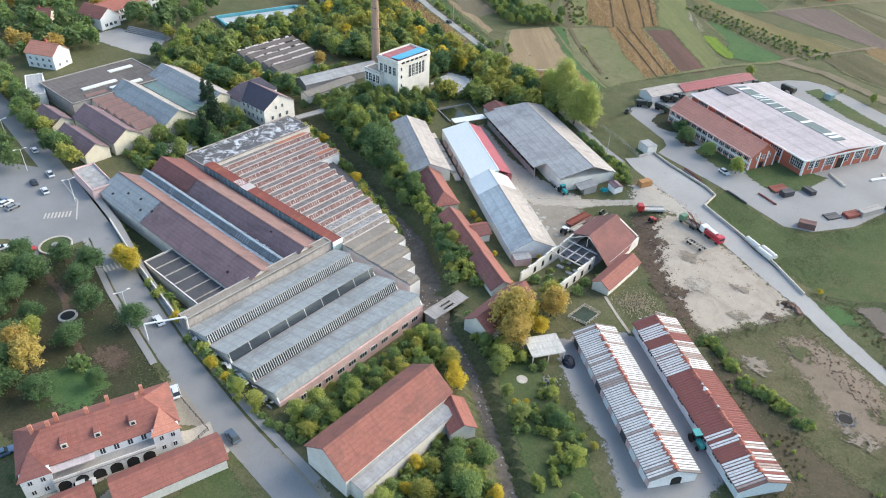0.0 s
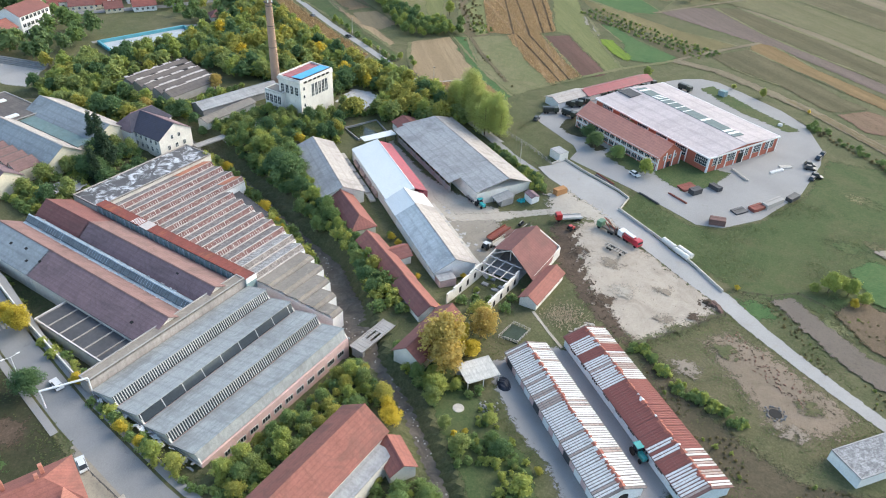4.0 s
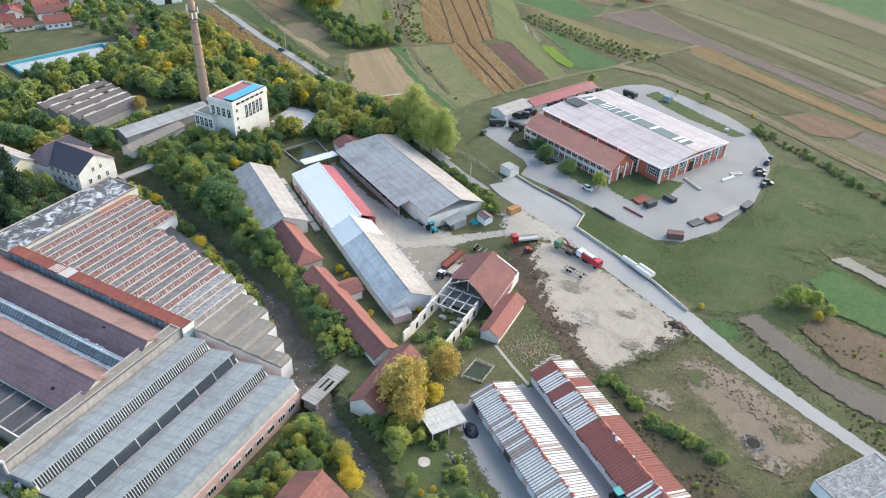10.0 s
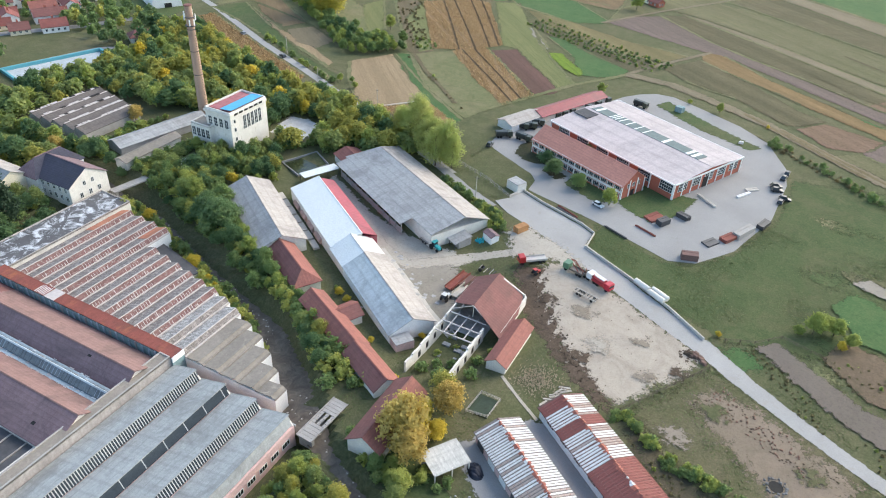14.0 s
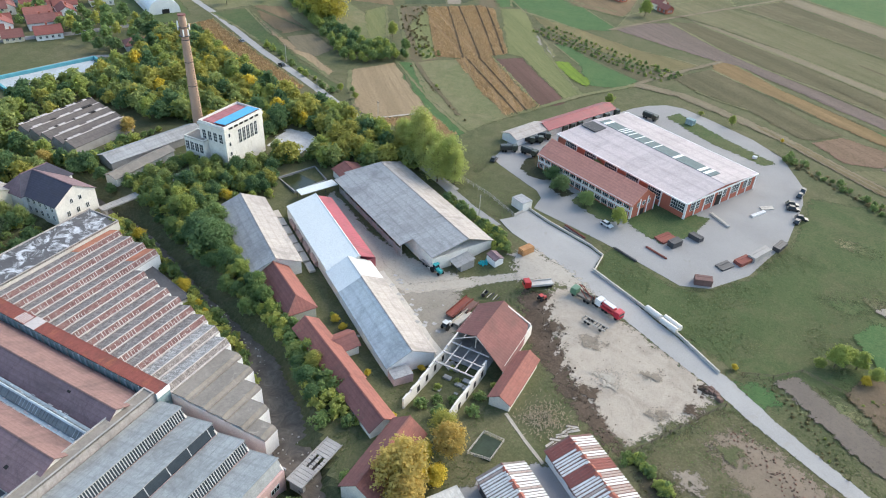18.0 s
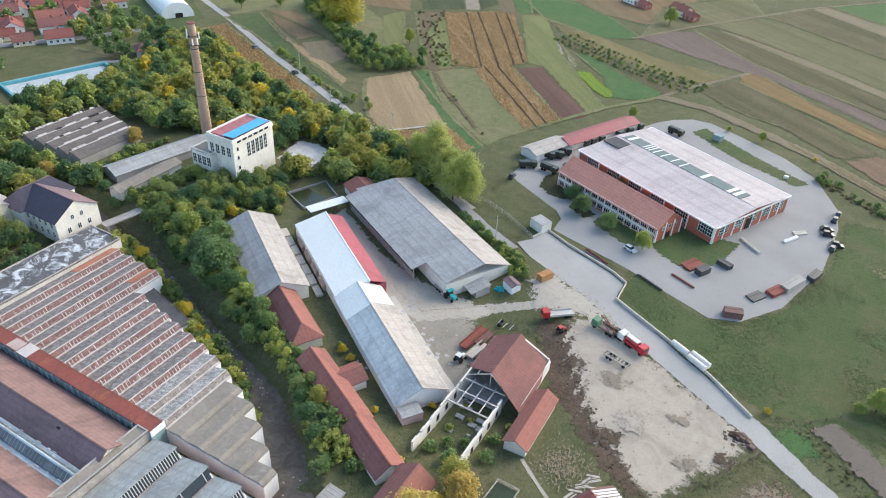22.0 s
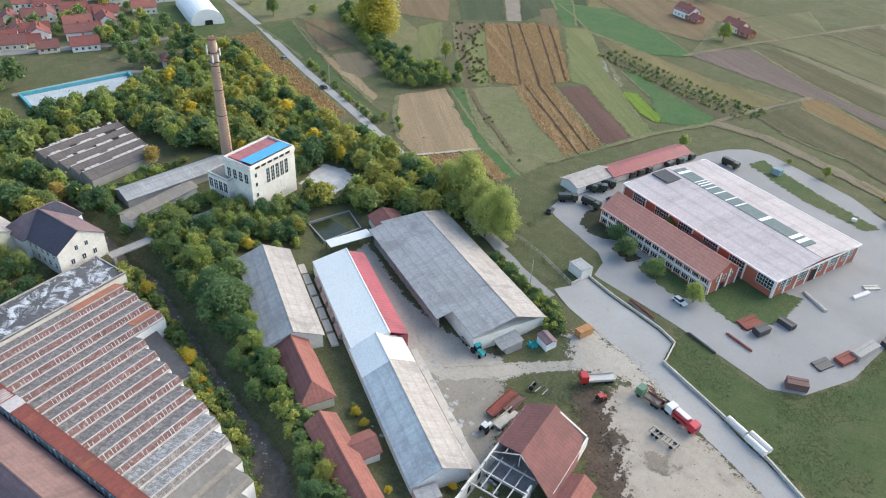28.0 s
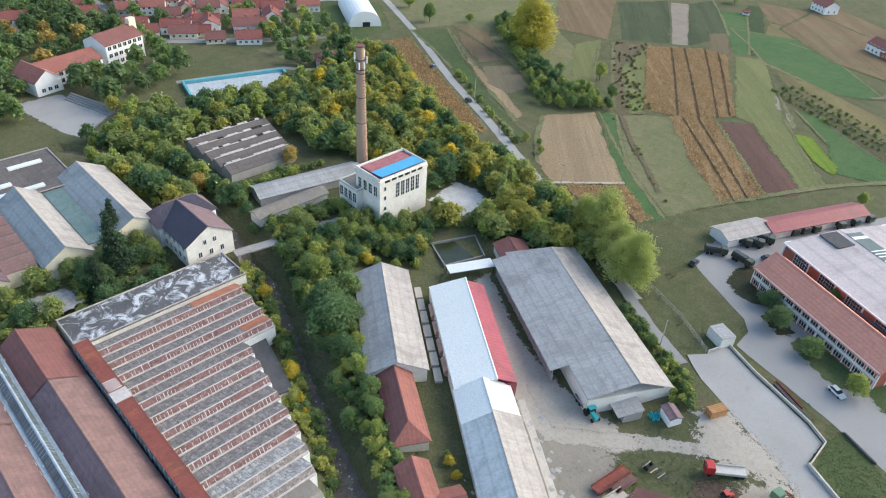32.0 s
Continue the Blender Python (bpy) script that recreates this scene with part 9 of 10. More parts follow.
def protos(kind, mat, n, h, s, lobes, leaves, leaf, tr, label, **kw):
    PROTO[kind] = [tree_proto(kind, mat, h * rng.uniform(0.9, 1.1), s * rng.uniform(0.9, 1.1), lobes, leaves, leaf, tr, label=label, **kw) for _ in range(n)]


protos('green', 'leaf', 4, 9.0, 4.2, 44, 3900, 0.27, 0.22, "broad green deciduous tree")
protos('dark', 'leaf_dark', 3, 10.0, 4.6, 48, 4500, 0.28, 0.25, "dense dark green deciduous tree")
protos('light', 'leaf_light', 3, 8.0, 3.7, 40, 3600, 0.26, 0.2, "light green tree turning yellow")
protos('yellow', 'leaf_yellow', 2, 8.0, 3.8, 40, 4300, 0.24, 0.2, "yellow autumn deciduous tree")
protos('orange', 'leaf_orange', 2, 8.5, 4.0, 40, 4500, 0.24, 0.2, "brown orange autumn tree")
protos('poplar', 'leaf_pale', 3, 18.5, 5.0, 70, 6200, 0.24, 0.3, "tall pale green poplar with loose crown", low=0.06, loose=0.55)
protos('olive', 'leaf_olive', 3, 8.5, 3.9, 40, 3800, 0.26, 0.2, "olive green tree turning yellow", loose=0.25)
protos('gold', 'leaf_gold', 2, 18.0, 4.6, 60, 6400, 0.27, 0.3, "tall golden green poplar", low=0.06, loose=0.4)
protos('spruce', 'leaf_spruce', 2, 13.0, 3.6, 40, 4600, 0.27, 0.25, "dark green conifer tree", cone=True, low=0.08)
protos('bush', 'leaf', 3, 3.0, 2.2, 16, 340, 0.33, 0.08, "low rounded green bush", low=0.10)
protos('bushl', 'leaf_light', 3, 2.8, 2.1, 16, 340, 0.33, 0.08, "low light green bush", low=0.10)
protos('weed', 'leaf_weed', 3, 1.5, 1.5, 9, 130, 0.30, 0.04, "low brown weeds", low=0.05)
USED = set()
TREES = []
STUFF = {}


def tree_pose(x, y, s):
    x, y = sunk(x, y)[:2]
    z = float(ground_z(x, y)) - 0.05
    return pose(x, y, z, 0, 0, rng.uniform(0, 360)) @ Matrix.Diagonal((s * rng.uniform(0.9, 1.12), s * rng.uniform(0.9, 1.12), s * rng.uniform(0.85, 1.15), 1))


def tree(kind, x, y, s=1.0):
    p = PROTO[kind][rng.integers(len(PROTO[kind]))]
    m = tree_pose(x, y, s)
    TREES.append((x, y))
    if p.name not in USED:
        USED.add(p.name)
        p.matrix_world = m
        return p
    return copy_thing(p, m)


def shrub(name, kind, x, y, s=1.0, keep=1.0):
    """Adds a crown to the joined growth of that name."""
    p = PROTO[kind][rng.integers(len(PROTO[kind]))]
    V, mat = LEAVES[p.name]
    m = np.array(tree_pose(x, y, s))
    if keep < 1:
        q = V.reshape(-1, 3, 3)
        mid = q.mean(1, keepdims=True)
        sel = rng.random(len(q)) < keep
        V = (mid + (q - mid) / math.sqrt(keep))[sel].reshape(-1, 3)
    STUFF.setdefault((name, mat), []).append(V @ m[:3, :3].T + m[:3, 3])


def inside(x, y, poly):
    c = False
    for (ax, ay), (bx, by) in zip(poly, poly[1:] + poly[:1]):
        if (ay > y) != (by > y) and x < (bx - ax) * (y - ay) / (by - ay) + ax:
            c = not c
    return c


def wood(poly, gap, kinds, lo=0.7, hi=1.15, pad=0.5, clear=4.0, stuff=None, keep=1.0, patchy=None):
    """Growth scattered over a polygon, apart by gap, clear of buildings and of the water."""
    xs, ys = [p[0] for p in poly], [p[1] for p in poly]
    got = []
    area = (max(xs) - min(xs)) * (max(ys) - min(ys))
    ks = [q for q, w in kinds for _ in range(w)]
    for _ in range(int(area / gap / gap * 7)):
        x, y = rng.uniform(min(xs), max(xs)), rng.uniform(min(ys), max(ys))
        if not inside(x, y, poly) or not free(x, y, pad) or float(river_distance(x, y)) < clear + 4.8 * max(0.0, float(bed(x)) - 0.8):
            continue
        if patchy is not None and noise.noise((x * 0.11, y * 0.11, 2.0)) < patchy:
            continue
        if any((x - a) ** 2 + (y - b) ** 2 < gap * gap for a, b in got):
            continue
        got.append((x, y))
        kd = ks[rng.integers(len(ks))]
        if stuff:
            shrub(stuff, kd, x, y, rng.uniform(lo, hi), keep)
        else:
            tree(kd, x, y, rng.uniform(lo, hi))


mixed = [('green', 6), ('dark', 4), ('light', 3)]
bushes = [('bush', 4), ('bushl', 3)]
# right bank, from the far bridge down to the near one
bank = [(-208, 164), (-170, 151.5), (-145, 143), (-120, 134), (-104, 124), (-92, 116), (-88, 121), (-100, 128), (-121, 138.5), (-142, 148), (-172, 167), (-178, 180), (-200, 172)]
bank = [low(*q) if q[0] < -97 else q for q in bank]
wood([q for q in bank if q[0] < -140], 4.0, [('green', 5), ('dark', 6), ('light', 1)], 0.55, 0.95, 0.2, 3.2)
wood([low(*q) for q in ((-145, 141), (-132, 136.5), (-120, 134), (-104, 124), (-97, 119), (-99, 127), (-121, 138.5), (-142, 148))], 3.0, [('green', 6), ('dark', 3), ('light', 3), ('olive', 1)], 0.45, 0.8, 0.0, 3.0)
wood(bank, 2.1, bushes, 0.6, 1.2, -0.5, 1.9, "riverside_undergrowth")
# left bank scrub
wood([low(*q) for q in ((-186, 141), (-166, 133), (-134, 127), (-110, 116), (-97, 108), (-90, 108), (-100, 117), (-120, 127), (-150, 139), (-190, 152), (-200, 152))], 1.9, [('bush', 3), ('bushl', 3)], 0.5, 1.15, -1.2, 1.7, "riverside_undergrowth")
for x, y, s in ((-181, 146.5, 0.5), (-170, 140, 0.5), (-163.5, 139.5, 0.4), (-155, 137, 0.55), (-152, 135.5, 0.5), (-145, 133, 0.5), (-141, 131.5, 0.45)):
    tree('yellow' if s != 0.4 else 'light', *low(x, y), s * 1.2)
# around the power house
foot(-255, 187, 38, 38, 0)
wood([(-206, 168), (-200, 172), (-182, 184), (-186, 195), (-205, 190), (-207, 176)], 4.6, mixed, 0.45, 0.75, 0.5, 4, "woodland", 0.6)
wood([(-240, 160), (-214, 156), (-212, 164), (-236, 172)], 3.6, mixed, 0.35, 0.55, 0.5, 4, "woodland", 0.5)
wood([(-212, 168), (-182, 180), (-186, 196), (-212, 190)], 2.6, bushes, 0.6, 1.2, 0, 4, "scrub")
pw = [(-186, 216), (-176, 205), (-150, 222), (-135, 232), (-168, 249), (-222, 258), (-262, 276), (-300, 288), (-318, 283), (-300, 245), (-262, 215), (-212, 216)]
wood([(-188, 216), (-178, 206), (-150, 222), (-137, 231), (-160, 244), (-205, 250), (-214, 222)], 5.0, [('green', 6), ('dark', 2), ('light', 5), ('olive', 4)], 0.6, 1.05, 0.5, 4, "woodland", 0.6)
wood(pw, 3.9, [('green', 8), ('dark', 3), ('light', 6), ('olive', 6), ('yellow', 1)], 0.45, 1.05, 0.5, 4, "woodland", 0.2)
wood(pw, 2.7, bushes, 0.9, 1.6, 0.5, 4, "scrub", 0.4)
wood([(-262, 276), (-300, 288), (-318, 283), (-300, 262), (-262, 266), (-222, 252), (-190, 246), (-170, 247), (-222, 258)], 4.4, [('olive', 5), ('yellow', 1), ('light', 2)], 0.5, 0.95, 0.5, 4, "woodland", 0.22)
wood([(-318, 165), (-284, 155), (-276, 170), (-276, 206), (-236, 208), (-236, 217), (-262, 217), (-298, 240), (-300, 190)], 4.0, [('green', 8), ('dark', 5), ('light', 4), ('olive', 2)], 0.5, 1.05, 0.5, 4, "woodland", 0.2)
wood([(-300, 149), (-280, 143), (-246, 147), (-230, 158), (-227, 168), (-236, 169), (-276, 169), (-290, 165)], 3.7, [('green', 6), ('dark', 4), ('light', 3), ('olive', 1)], 0.55, 0.95, 0.0, 4, "woodland", 0.3)
wood([(-300, 149), (-280, 143), (-246, 147), (-230, 158), (-227, 168), (-236, 169), (-276, 169), (-290, 165)], 2.6, bushes, 0.8, 1.5, 0.0, 4, "scrub", 0.5)
wood([(-186, 178), (-176, 172), (-168, 182), (-172, 196), (-182, 198)], 4.2, [('light', 2), ('green', 2)], 0.5, 0.8)
wood([(-280, 160), (-237, 158), (-232, 172), (-233, 205), (-237, 205), (-238, 170), (-276, 168)], 2.2, bushes, 0.7, 1.4, -1.0, 4, "scrub")
wood([(-204, 192.5), (-188, 196), (-187, 206), (-184, 212), (-172, 216), (-175, 201.4), (-167, 187.5), (-181, 185), (-195, 186)], 3.6, [('green', 6), ('dark', 4), ('light', 2)], 0.4, 0.65, 0.0, 4, "woodland", 0.6)
wood([(-204, 192.5), (-188, 196), (-187, 206), (-184, 214), (-172, 216), (-175, 201.4), (-167, 187.5), (-181, 185), (-195, 186)], 2.1, bushes, 0.6, 1.2, -0.5, 4, "scrub", 0.8)
for kd, x, y, q in (('yellow', -179, 179, 0.85), ('light', -175.5, 190.5, 0.8), ('olive', -172, 193, 0.7), ('olive', -168.5, 219.5, 0.75), ('olive', -158, 230, 0.8)):
    tree(kd, x, y, q)
# between the mills
wood([(-224, 98), (-202, 96), (-200, 142), (-206, 136), (-226, 136), (-224, 120)], 5.0, [('green', 3), ('dark', 3)], 0.6, 0.9, 0.5, 4, "woodland", 0.6)
wood([(-226, 92), (-202, 92), (-200, 142), (-206, 137), (-226, 137), (-224, 120)], 2.6, bushes, 0.6, 1.2, 0, 4, "scrub")
for kd, x, y, q in (('spruce', -231, 130.5, 1.0), ('dark', -217, 132.5, 0.8), ('dark', -214.5, 120.5, 0.85), ('green', -222, 117, 0.8), ('light', -227, 110, 0.6), ('light', -247, 154, 0.7), ('light', -244, 152.5, 0.55), ('light', -273, 145, 0.95), ('green', -269, 147, 0.9), ('orange', -245, 162.5, 0.85), ('dark', -231, 165.5, 0.9), ('green', -227, 168.5, 0.8), ('green', -267, 158, 1.1)):
    tree(kd, x, y, q)
# behind the barn
wood([(-89.5, 57), (-79.5, 57), (-79.5, 84), (-72, 99), (-78, 100), (-89.5, 96)], 2.9, [('olive', 4), ('green', 4), ('light', 4)], 0.45, 0.75, 0.0)
wood([(-89.5, 54), (-79, 54), (-79, 84), (-71, 99), (-78, 104), (-89.5, 99)], 2.0, bushes, 0.5, 0.9, -0.8, 4, "scrub")
for kd, x, y, q in (('green', -54.3, 72.2, 0.95), ('green', -51, 77.5, 1.0), ('green', -47.8, 68.4, 0.95), ('yellow', -43.8, 72.1, 0.85), ('yellow', -60, 66.5, 0.85), ('green', -60, 59.2, 0.8), ('light', -58.5, 55, 0.75), ('olive', -62, 75.2, 0.6), ('olive', -54.5, 62.2, 0.8),
                    ('green', -49, 60, 0.8), ('dark', -44, 64, 0.85), ('olive', -57, 68, 0.6), ('green', -56.5, 75, 0.9), ('green', -52, 70, 0.95), ('yellow', -57.5, 61, 0.75), ('light', -53, 57, 0.8)):
    tree(kd, x, y, q)
wood([(-62, 45), (-40, 58), (-44, 74), (-60, 83), (-61, 72)], 2.2, bushes, 0.6, 1.1, -0.5, 4, "scrub")
# lower right bank
for kd, x, y, q in (('green', -65.1, 99.6, 0.8), ('light', -68, 102.5, 0.7), ('green', -58.7, 94.9, 0.55), ('yellow', -55.8, 94.2, 0.38), ('yellow', -54.2, 96.4, 0.36), ('green', -48, 97.4, 0.62), ('dark', -45, 95.5, 0.55), ('olive', -36, 96, 0.45), ('green', -81, 108.5, 0.75), ('light', -77, 107.5, 0.7), ('green', -72.5, 104.5, 0.7)):
    tree(kd, x, y, q)
wood([(-84, 108), (-68, 101), (-38, 78), (-32, 84), (-44, 98), (-60, 108), (-70, 110)], 4.0, [('green', 4), ('light', 3)], 0.35, 0.8, 0.0, patchy=0.08)
wood([(-84, 108), (-68, 101), (-38, 78), (-26, 84), (-40, 98), (-60, 110), (-70, 112)], 1.8, bushes, 0.3, 0.8, -0.5, 4, "scrub", patchy=0.02)
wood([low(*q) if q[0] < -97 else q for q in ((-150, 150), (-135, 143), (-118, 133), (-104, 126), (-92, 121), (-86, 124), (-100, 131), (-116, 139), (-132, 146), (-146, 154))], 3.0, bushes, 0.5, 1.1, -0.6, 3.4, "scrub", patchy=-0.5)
# street side trees
wood([(-320, 84), (-262, 77), (-232, 74), (-226, 77), (-262, 85), (-320, 93)], 4.2, [('green', 4), ('dark', 2), ('light', 1)], 0.65, 0.95, 0.0, 4, "town_trees", 0.4)
wood([(-330, 66), (-255, 58), (-238, 62), (-250, 66), (-330, 76)], 6, [('dark', 3), ('green', 2)], 0.6, 0.9, 0.5, 4, "town_trees", 0.4)
wood([(-190, 70.5), (-160, 61.5), (-130, 57), (-130, 59.5), (-160, 64.5), (-190, 73)], 2.6, bushes, 0.4, 0.8, -0.8, 4, "scrub")
wood([(-128, 56), (-90, 52), (-90, 55), (-128, 57)], 2.2, [('bush', 2), ('bushl', 3)], 0.5, 1.0, -1.2, 4, "scrub")
YB = ((-111.8, 147.3, 0.6), (-108.5, 146.2, 0.58), (-102.6, 142.1, 0.48), (-94.1, 135.9, 0.42), (-113.5, 148.5, 0.36), (-82, 127.5, 0.45))
# park
for kd, x, y, s in (('dark', -175, 40, 1.28), ('dark', -180, 36, 1.22), ('dark', -168, 53, 1.01), ('dark', -164, 48, 1.01), ('dark', -152, 45, 1.01), ('light', -153, 31, 1.08), ('orange', -148, 26, 1.08),
                    ('dark', -140, 50, 0.88), ('dark', -158, 22, 1.35), ('dark', -142, 18, 1.22), ('dark', -166, 28, 1.22), ('dark', -150, 12, 1.22), ('dark', -186, 42, 1.0), ('dark', -178, 50, 0.9), ('dark', -160, 34, 1.1), ('dark', -134, 24, 0.9), ('dark', -128, 34, 0.8), ('dark', -145, 36, 0.9), ('dark', -176, 12, 1.2), ('dark', -192, 14, 1.1), ('dark', -160, 4, 1.1), ('bush', -136, 34, 1.22), ('dark', -184, 30, 1.22), ('dark', -172, 20, 1.22), ('dark', -190, 26, 1.08),
                    ('dark', -146, 22, 1.15), ('orange', -143, 26, 1.1), ('dark', -149, 18, 1.2), ('dark', -140, 12, 1.1), ('dark', -154, 26, 1.1), ('dark', -162, 14, 1.2), ('dark', -170, 34, 1.1), ('dark', -174, 28, 1.2), ('dark', -198, 30, 1.1), ('dark', -196, 22, 1.1), ('dark', -182, 22, 1.2)):
    tree(kd, x, y, s)
for kd, x, y, s in (('yellow', -168, 61.2, 1.35), ('yellow', -161.5, 60.8, 1.55), ('yellow', -134.3, 57.8, 0.8), ('yellow', -114, 54.6, 0.8), ('yellow', -108, 54.5, 0.75), ('light', -103, 54, 0.61), ('light', -97, 54.5, 0.68),
                    ('yellow', -71.5, 91.5, 1.1), ('yellow', -68.5, 89, 1.15), ('olive', -74, 93.5, 0.8), ('dark', -166, 157, 1.5), ('dark', -161.5, 154.5, 1.5), ('dark', -170, 159.5, 1.35), ('yellow', -177, 178.8, 0.88), ('orange', -241, 195, 1.01), ('spruce', -217, 125, 1.28), ('spruce', -213, 118, 1.08),
                    ('yellow', -70.5, 120.5, 1.35), ('orange', -71, 112.5, 1.3), ('olive', -70, 129, 1.1), ('orange', -67, 125, 1.15), ('yellow', -65.8, 118, 1.2), ('orange', -68, 109.8, 1.15), ('yellow', -69, 116, 1.2),
                    ('green', -80.5, 268, 1.0), ('dark', -92, 251.5, 0.8), ('dark', -87, 244.5, 0.95), ('green', -76, 240.5, 1.05), ('light', -63, 235, 1.15),
                    ('poplar', -120, 229, 0.8), ('poplar', -123.5, 230.5, 0.95), ('poplar', -127, 232.5, 1.05), ('poplar', -130.5, 234.5, 1.12), ('poplar', -134, 236, 1.0), ('poplar', -137.5, 238, 1.1), ('poplar', -141, 240, 1.0), ('poplar', -145, 242, 0.95), ('poplar', -149, 243.5, 0.85), ('poplar', -152, 245, 0.7), ('poplar', -126, 227.5, 0.8), ('poplar', -133, 232, 0.85),
                    ('light', 4, 199.5, 1.15), ('light', 9, 201.5, 1.1), ('light', 13, 199, 0.95), ('light', 0.5, 197, 0.75), ('yellow', 11, 196, 0.7), ('light', 7, 204, 0.9), ('yellow', -18, 185, 0.45), ('yellow', -92, 150, 0.49), ('yellow', -100, 150.5, 0.45), ('yellow', -110, 153, 0.49), ('yellow', -84, 144, 0.45),
                    ('light', -45, 339.5, 0.61), ('light', -58.5, 342.6, 0.54), ('yellow', -24, 334, 0.41), ('light', -96, 330, 0.68), ('gold', -267, 350, 1.6), ('gold', -262, 352, 1.2), ('gold', -271, 356, 1.3), ('green', -238, 342, 1.22), ('green', -205, 337, 0.81), ('light', -222, 352, 0.94),
                    ('light', -201, 275, 0.61), ('light', -191, 272, 0.68), ('green', -196, 277, 0.54), ('green', -330, 344, 1.30), ('light', -317, 362, 1.20), ('light', -356, 352, 1.40), ('green', -247, 531, 1.20), ('light', -120, 478, 1.60), ('light', -150, 560, 1.80)):
    tree(kd, x, y, s)
for x, y, sc in YB:
    tree('yellow' if sc > 0.4 else 'light', x, y, sc)
for x, y, q in ((-78.5, 134, 0.9), (-76, 137, 0.7), (-73.5, 133.5, 1.0), (-78, 141, 0.6), (-72.8, 139, 0.7), (-75, 145, 0.5), (-77.5, 148, 0.45), (-68, 143, 0.8), (-67.5, 138, 0.9), (-66.5, 148, 0.6)):
    shrub("scrub", 'bush' if q > 0.6 else 'bushl', x, y, q)
# hedge lines
wood([(-118, 220), (-92, 207), (-88, 201), (-90, 200), (-118, 215)], 3.4, [('green', 2), ('dark', 2)], 0.35, 0.5, 0.0)
wood([(-118, 221), (-92, 208), (-86, 201), (-90, 199), (-118, 214)], 1.8, bushes, 0.5, 0.9, -0.6, 4, "hedge")
wood([(-312, 378), (-290, 386), (-262, 352), (-240, 335), (-206, 331), (-198, 327), (-212, 308), (-224, 308), (-240, 320), (-262, 338), (-300, 366)], 3.4, [('green', 6), ('dark', 2), ('light', 6)], 0.4, 0.8, 0.0, 4, "field_hedge", 0.24)
wood([(-265, 300), (-200, 268), (-200, 271), (-265, 304)], 4.0, [('bush', 3), ('bushl', 2)], 0.6, 1.1, 0, 4, "field_hedge")
wood([(-20, 322), (0, 308), (30, 284), (60, 268), (60, 264), (28, 281), (-4, 304), (-22, 316)], 2.3, [('bush', 2), ('weed', 4)], 0.4, 0.95, 0, 4, "hedge", 0.7)
for x, y, q in ((-32.5, 144.3, 0.8), (-28.7, 142.9, 1.0), (-24.4, 139.6, 1.0), (-20, 137, 0.8), (-14.5, 136.4, 1.0), (-10.2, 135.4, 1.1), (-5.8, 133.5, 0.9)):
    for _ in range(9):
        shrub("hedge", 'bushl' if rng.random() < 0.45 else 'bush', x + rng.normal(0, 1.0), y + rng.normal(0, 0.8), q * rng.uniform(0.45, 0.8))
# town edge
wood([(-490, 130), (-330, 90), (-322, 165), (-332, 205), (-380, 215), (-400, 200), (-480, 210)], 8.0, [('green', 4), ('dark', 4), ('orange', 1)], 0.8, 1.2, 1, 4, "town_trees", 0.12)
wood([(-400, 262), (-320, 246), (-304, 262), (-330, 296), (-362, 296)], 7, [('green', 4), ('light', 2), ('dark', 2)], 0.6, 1.0, 1, 4, "town_trees", 0.12)
wood([(-480, 210), (-400, 204), (-372, 262), (-400, 310), (-480, 300)], 10, [('green', 4), ('light', 2), ('dark', 2)], 0.5, 0.9, 1, 4, "town_trees", 0.12)
# rows of low bushes in the scrubby strip, and thickets in the hedge gap
for j in range(4):
    for i in range(34):
        u = i / 33
        x, y = -164 + 80 * u + 2.4 * j + rng.normal(0, 0.5), 408 - 34 * u + 4.5 * j - 10 * u * (1 - u) + rng.normal(0, 0.5)
        shrub("field_hedge", 'bush' if (i + j) % 3 else 'bushl', x, y, rng.uniform(0.25, 0.55), 0.5)
wood([(-249, 402), (-236, 413), (-200, 352), (-192, 332), (-203, 335)], 3.0, [('weed', 1)], 0.5, 0.9, 0, 4, "weed_strip", 0.6, patchy=0.0)
wood([(-196, 322), (-188, 320), (-160, 297), (-140, 278), (-146, 280), (-176, 305)], 2.6, [('weed', 5), ('bushl', 1)], 0.3, 0.55, 0, 4, "weed_strip", 0.6, patchy=0.1)
# weedy strips between the fields
wood([(-205, 345), (-196, 352), (-186, 340), (-192, 332)], 3.0, bushes, 0.3, 0.6, 0, 4, "weed_strip", 0.5)
for pts in ([(6.9, 189.7), (12.0, 200.5), (37.9, 194.7), (60, 185), (60, 164), (37.2, 174.4), (17.2, 178.1)], [(-33, 145), (-12, 133), (9, 125), (24, 130), (34, 140), (50, 120), (13, 101), (-2, 105), (-24, 131)], [(-14, 177.5), (-9.5, 184.5), (3, 174.5), (20, 164), (38, 158), (34, 152), (10, 162)]):
    wood(pts, 1.3, [('weed', 8), ('bushl', 1)], 0.16, 0.4, -1, 4, "weed_strip", patchy=0.0)
# maize: dry upright leaves in rows
def in_poly(X, Y, poly):
    c = np.zeros(len(X), bool)
    for (ax, ay), (bx, by) in zip(poly, np.roll(poly, -1, 0)):
        if ay != by:
            c ^= ((ay > Y) != (by > Y)) & (X < (bx - ax) * (Y - ay) / (by - ay) + ax)
    return c


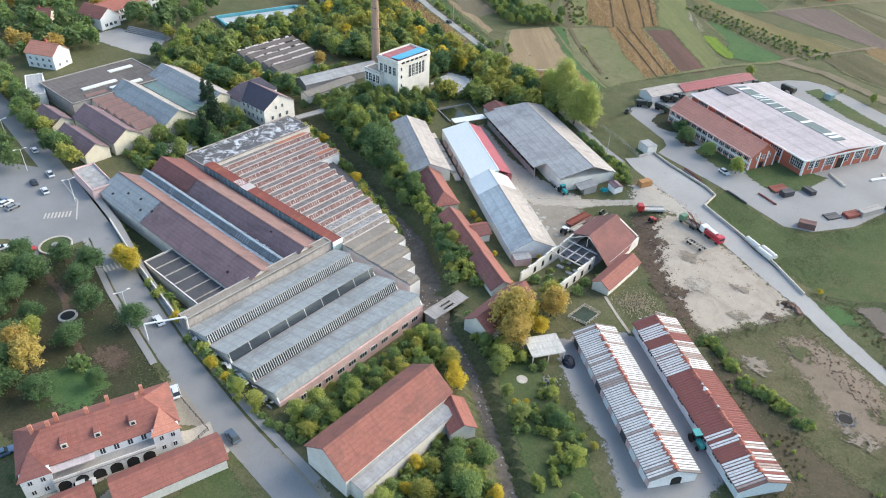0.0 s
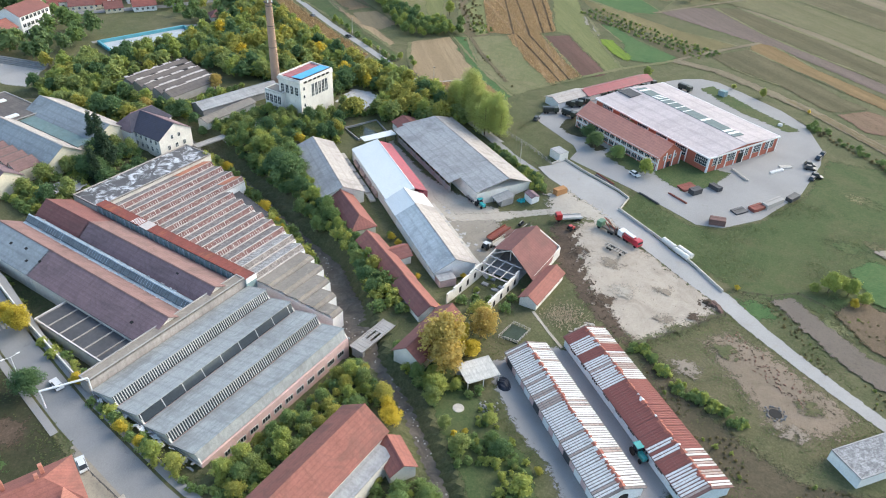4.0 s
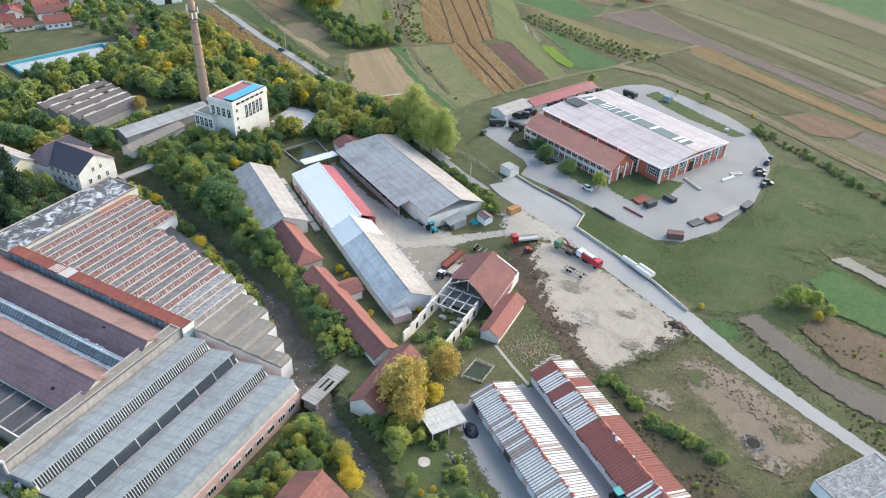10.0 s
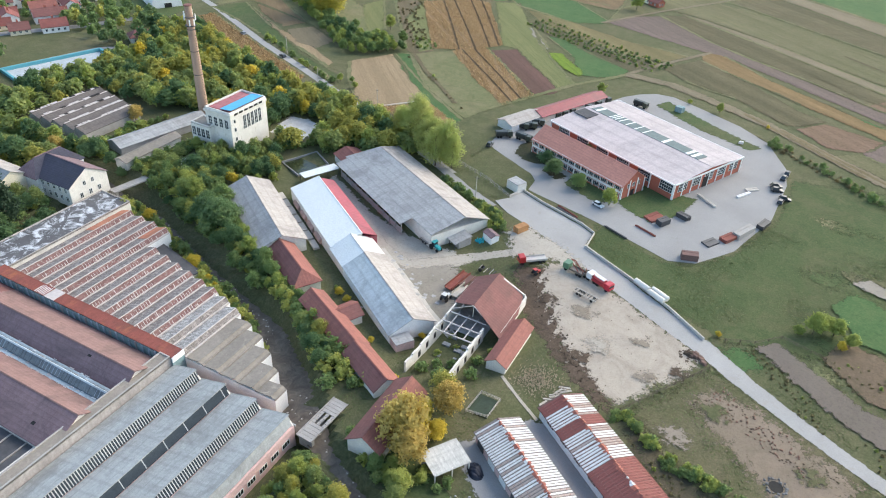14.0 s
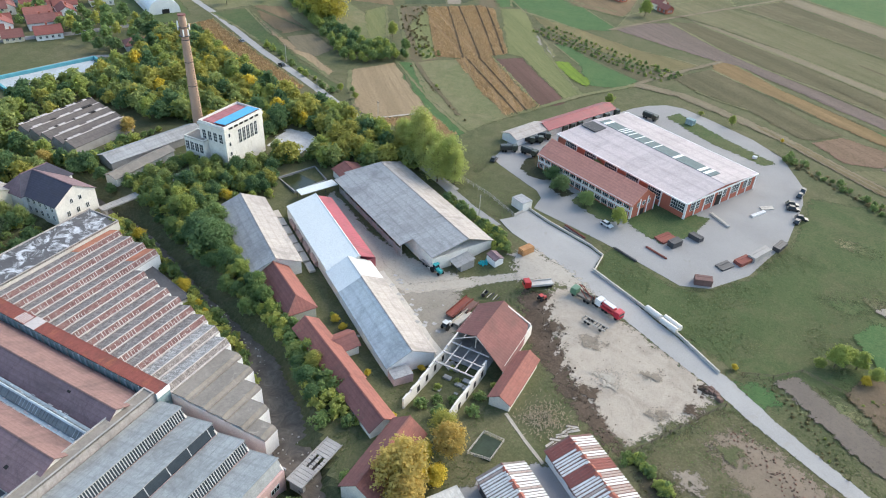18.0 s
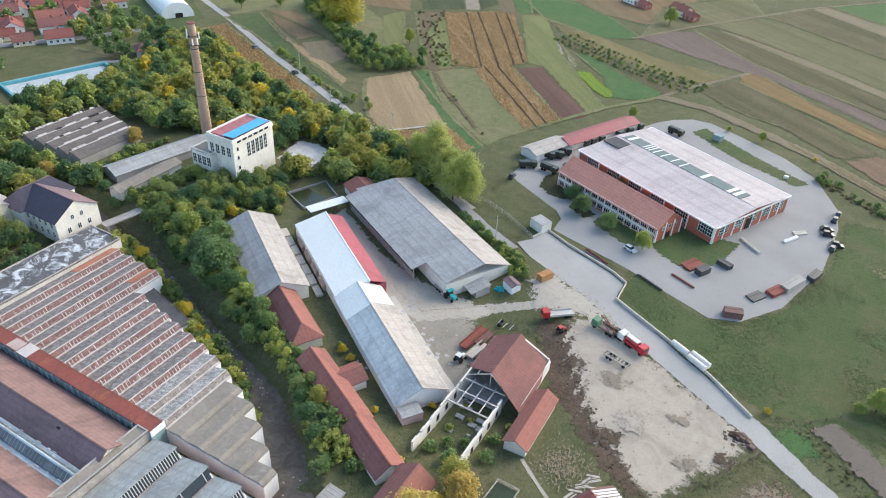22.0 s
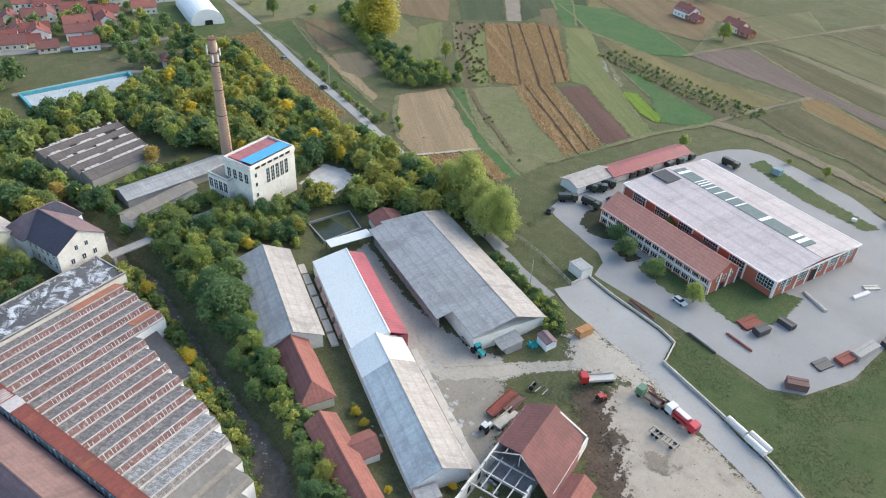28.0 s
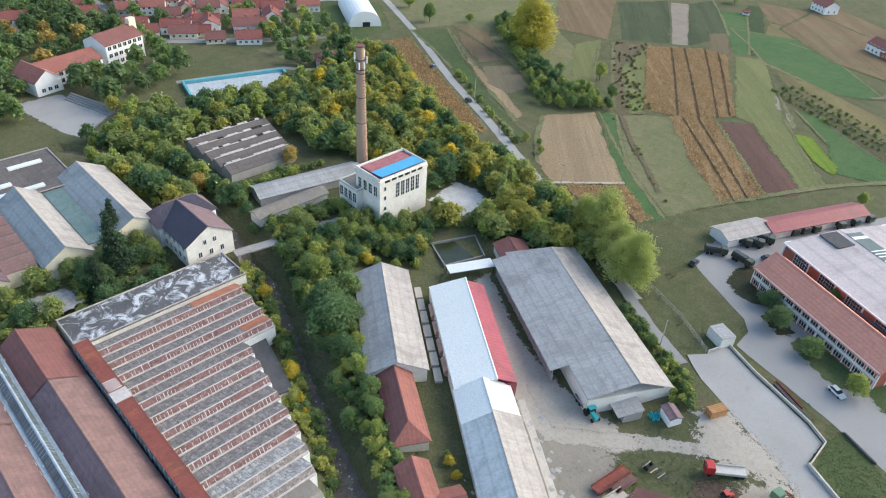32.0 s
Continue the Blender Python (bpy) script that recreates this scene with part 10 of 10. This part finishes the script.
def blades(X, Y, h, w, lean, mat, name):
    """Leaning leaves that stand h high; lean 1 and more lies them nearly flat."""
    n = len(X)
    a = rng.uniform(0, 2 * math.pi, n)
    H = h * rng.uniform(0.5, 1.25, n)
    Wd = w * rng.uniform(0.6, 1.3, n)
    base = np.stack([X, Y, 0.06 + ground_z(X, Y)], 1)
    side = np.stack([np.cos(a) * Wd, np.sin(a) * Wd, np.zeros(n)], 1)
    out = lean * H * rng.uniform(0.6, 1.4, n)
    top = base + np.stack([-np.sin(a) * out, np.cos(a) * out, H], 1)
    V = np.stack([base - side, base + side, top + side * 0.7, top - side * 0.7], 1).reshape(-1, 3)
    STUFF.setdefault((name, mat), []).append(V)


for nm, poly in FIELDS:
    if nm != "maize_field":
        continue
    lo, hi = poly.min(0), poly.max(0)
    e = np.roll(poly, -1, 0) - poly
    e = e[np.argmax(np.hypot(e[:, 0], e[:, 1]))]
    c, s = e / np.hypot(*e)
    n = int((hi[0] - lo[0]) * (hi[1] - lo[1]) * 2.6)
    X, Y = rng.uniform(lo[0], hi[0], n), rng.uniform(lo[1], hi[1], n)
    v = -s * X + c * Y
    u = c * X + s * Y
    v = np.round(v / 1.5) * 1.5 + rng.normal(0, 0.3, n)
    X, Y = c * u - s * v, s * u + c * v
    keep = in_poly(X, Y, poly)
    for (ax, ay), (bx, by) in FURROWS:
        keep &= np.abs((X - ax) * (by - ay) - (Y - ay) * (bx - ax)) / math.dist((ax, ay), (bx, by)) > 0.5 + 0.4 * rng.random(n)
    blades(X[keep], Y[keep], 0.55, 0.2, 1.2, 'leaf_maize', "maize_plants")
# rough grass and weeds on the open ground
n = 150000
X, Y = rng.uniform(-190, 40, n), rng.uniform(40, 250, n)
dens = np.array([noise.noise((x * 0.06, y * 0.06, 4.0)) + 0.6 * noise.noise((x * 0.25, y * 0.25, 8.0)) for x, y in zip(X, Y)])
keep = (dens > rng.uniform(-0.25, 0.45, n)) & (river_distance(X, Y) > 5.2)
for nm, poly in BARE:
    if nm not in ("lawn", "meadow", "garden"):
        keep &= ~in_poly(X, Y, poly)
for fx, fy, hx, hy, c, s in FOOT:
    dx, dy = X - fx, Y - fy
    keep &= ~((np.abs(dx * c + dy * s) < hx - 1.2) & (np.abs(-dx * s + dy * c) < hy - 1.2))
blades(X[keep], Y[keep], 0.10, 0.16, 3.0, 'leaf_grass', "rough_grass")
LABELS = {"maize_plants": "dry standing maize plants in rows", "rough_grass": "tufts of rough grass and weeds", "riverside_undergrowth": "tangled green undergrowth on the river bank", "scrub": "dense low green scrub and bushes", "woodland": "thick mixed autumn woodland", "weed_strip": "tall weeds and low bushes along the fields", "hedge": "untrimmed green hedge of bushes",
          "field_hedge": "hedge of trees between the fields", "town_trees": "garden trees among the houses"}
for (nm, mat), vs in STUFF.items():
    tagged(new(nm, leaf_mesh(nm, np.concatenate(vs), mat, 4 if nm in ("maize_plants", "rough_grass") else 3)), LABELS[nm], nm.split("_")[-1], kind="stuff")
for ps in PROTO.values():
    for p in ps:
        if p.name not in USED:
            for c in list(p.children):
                bpy.data.objects.remove(c)
            bpy.data.objects.remove(p)
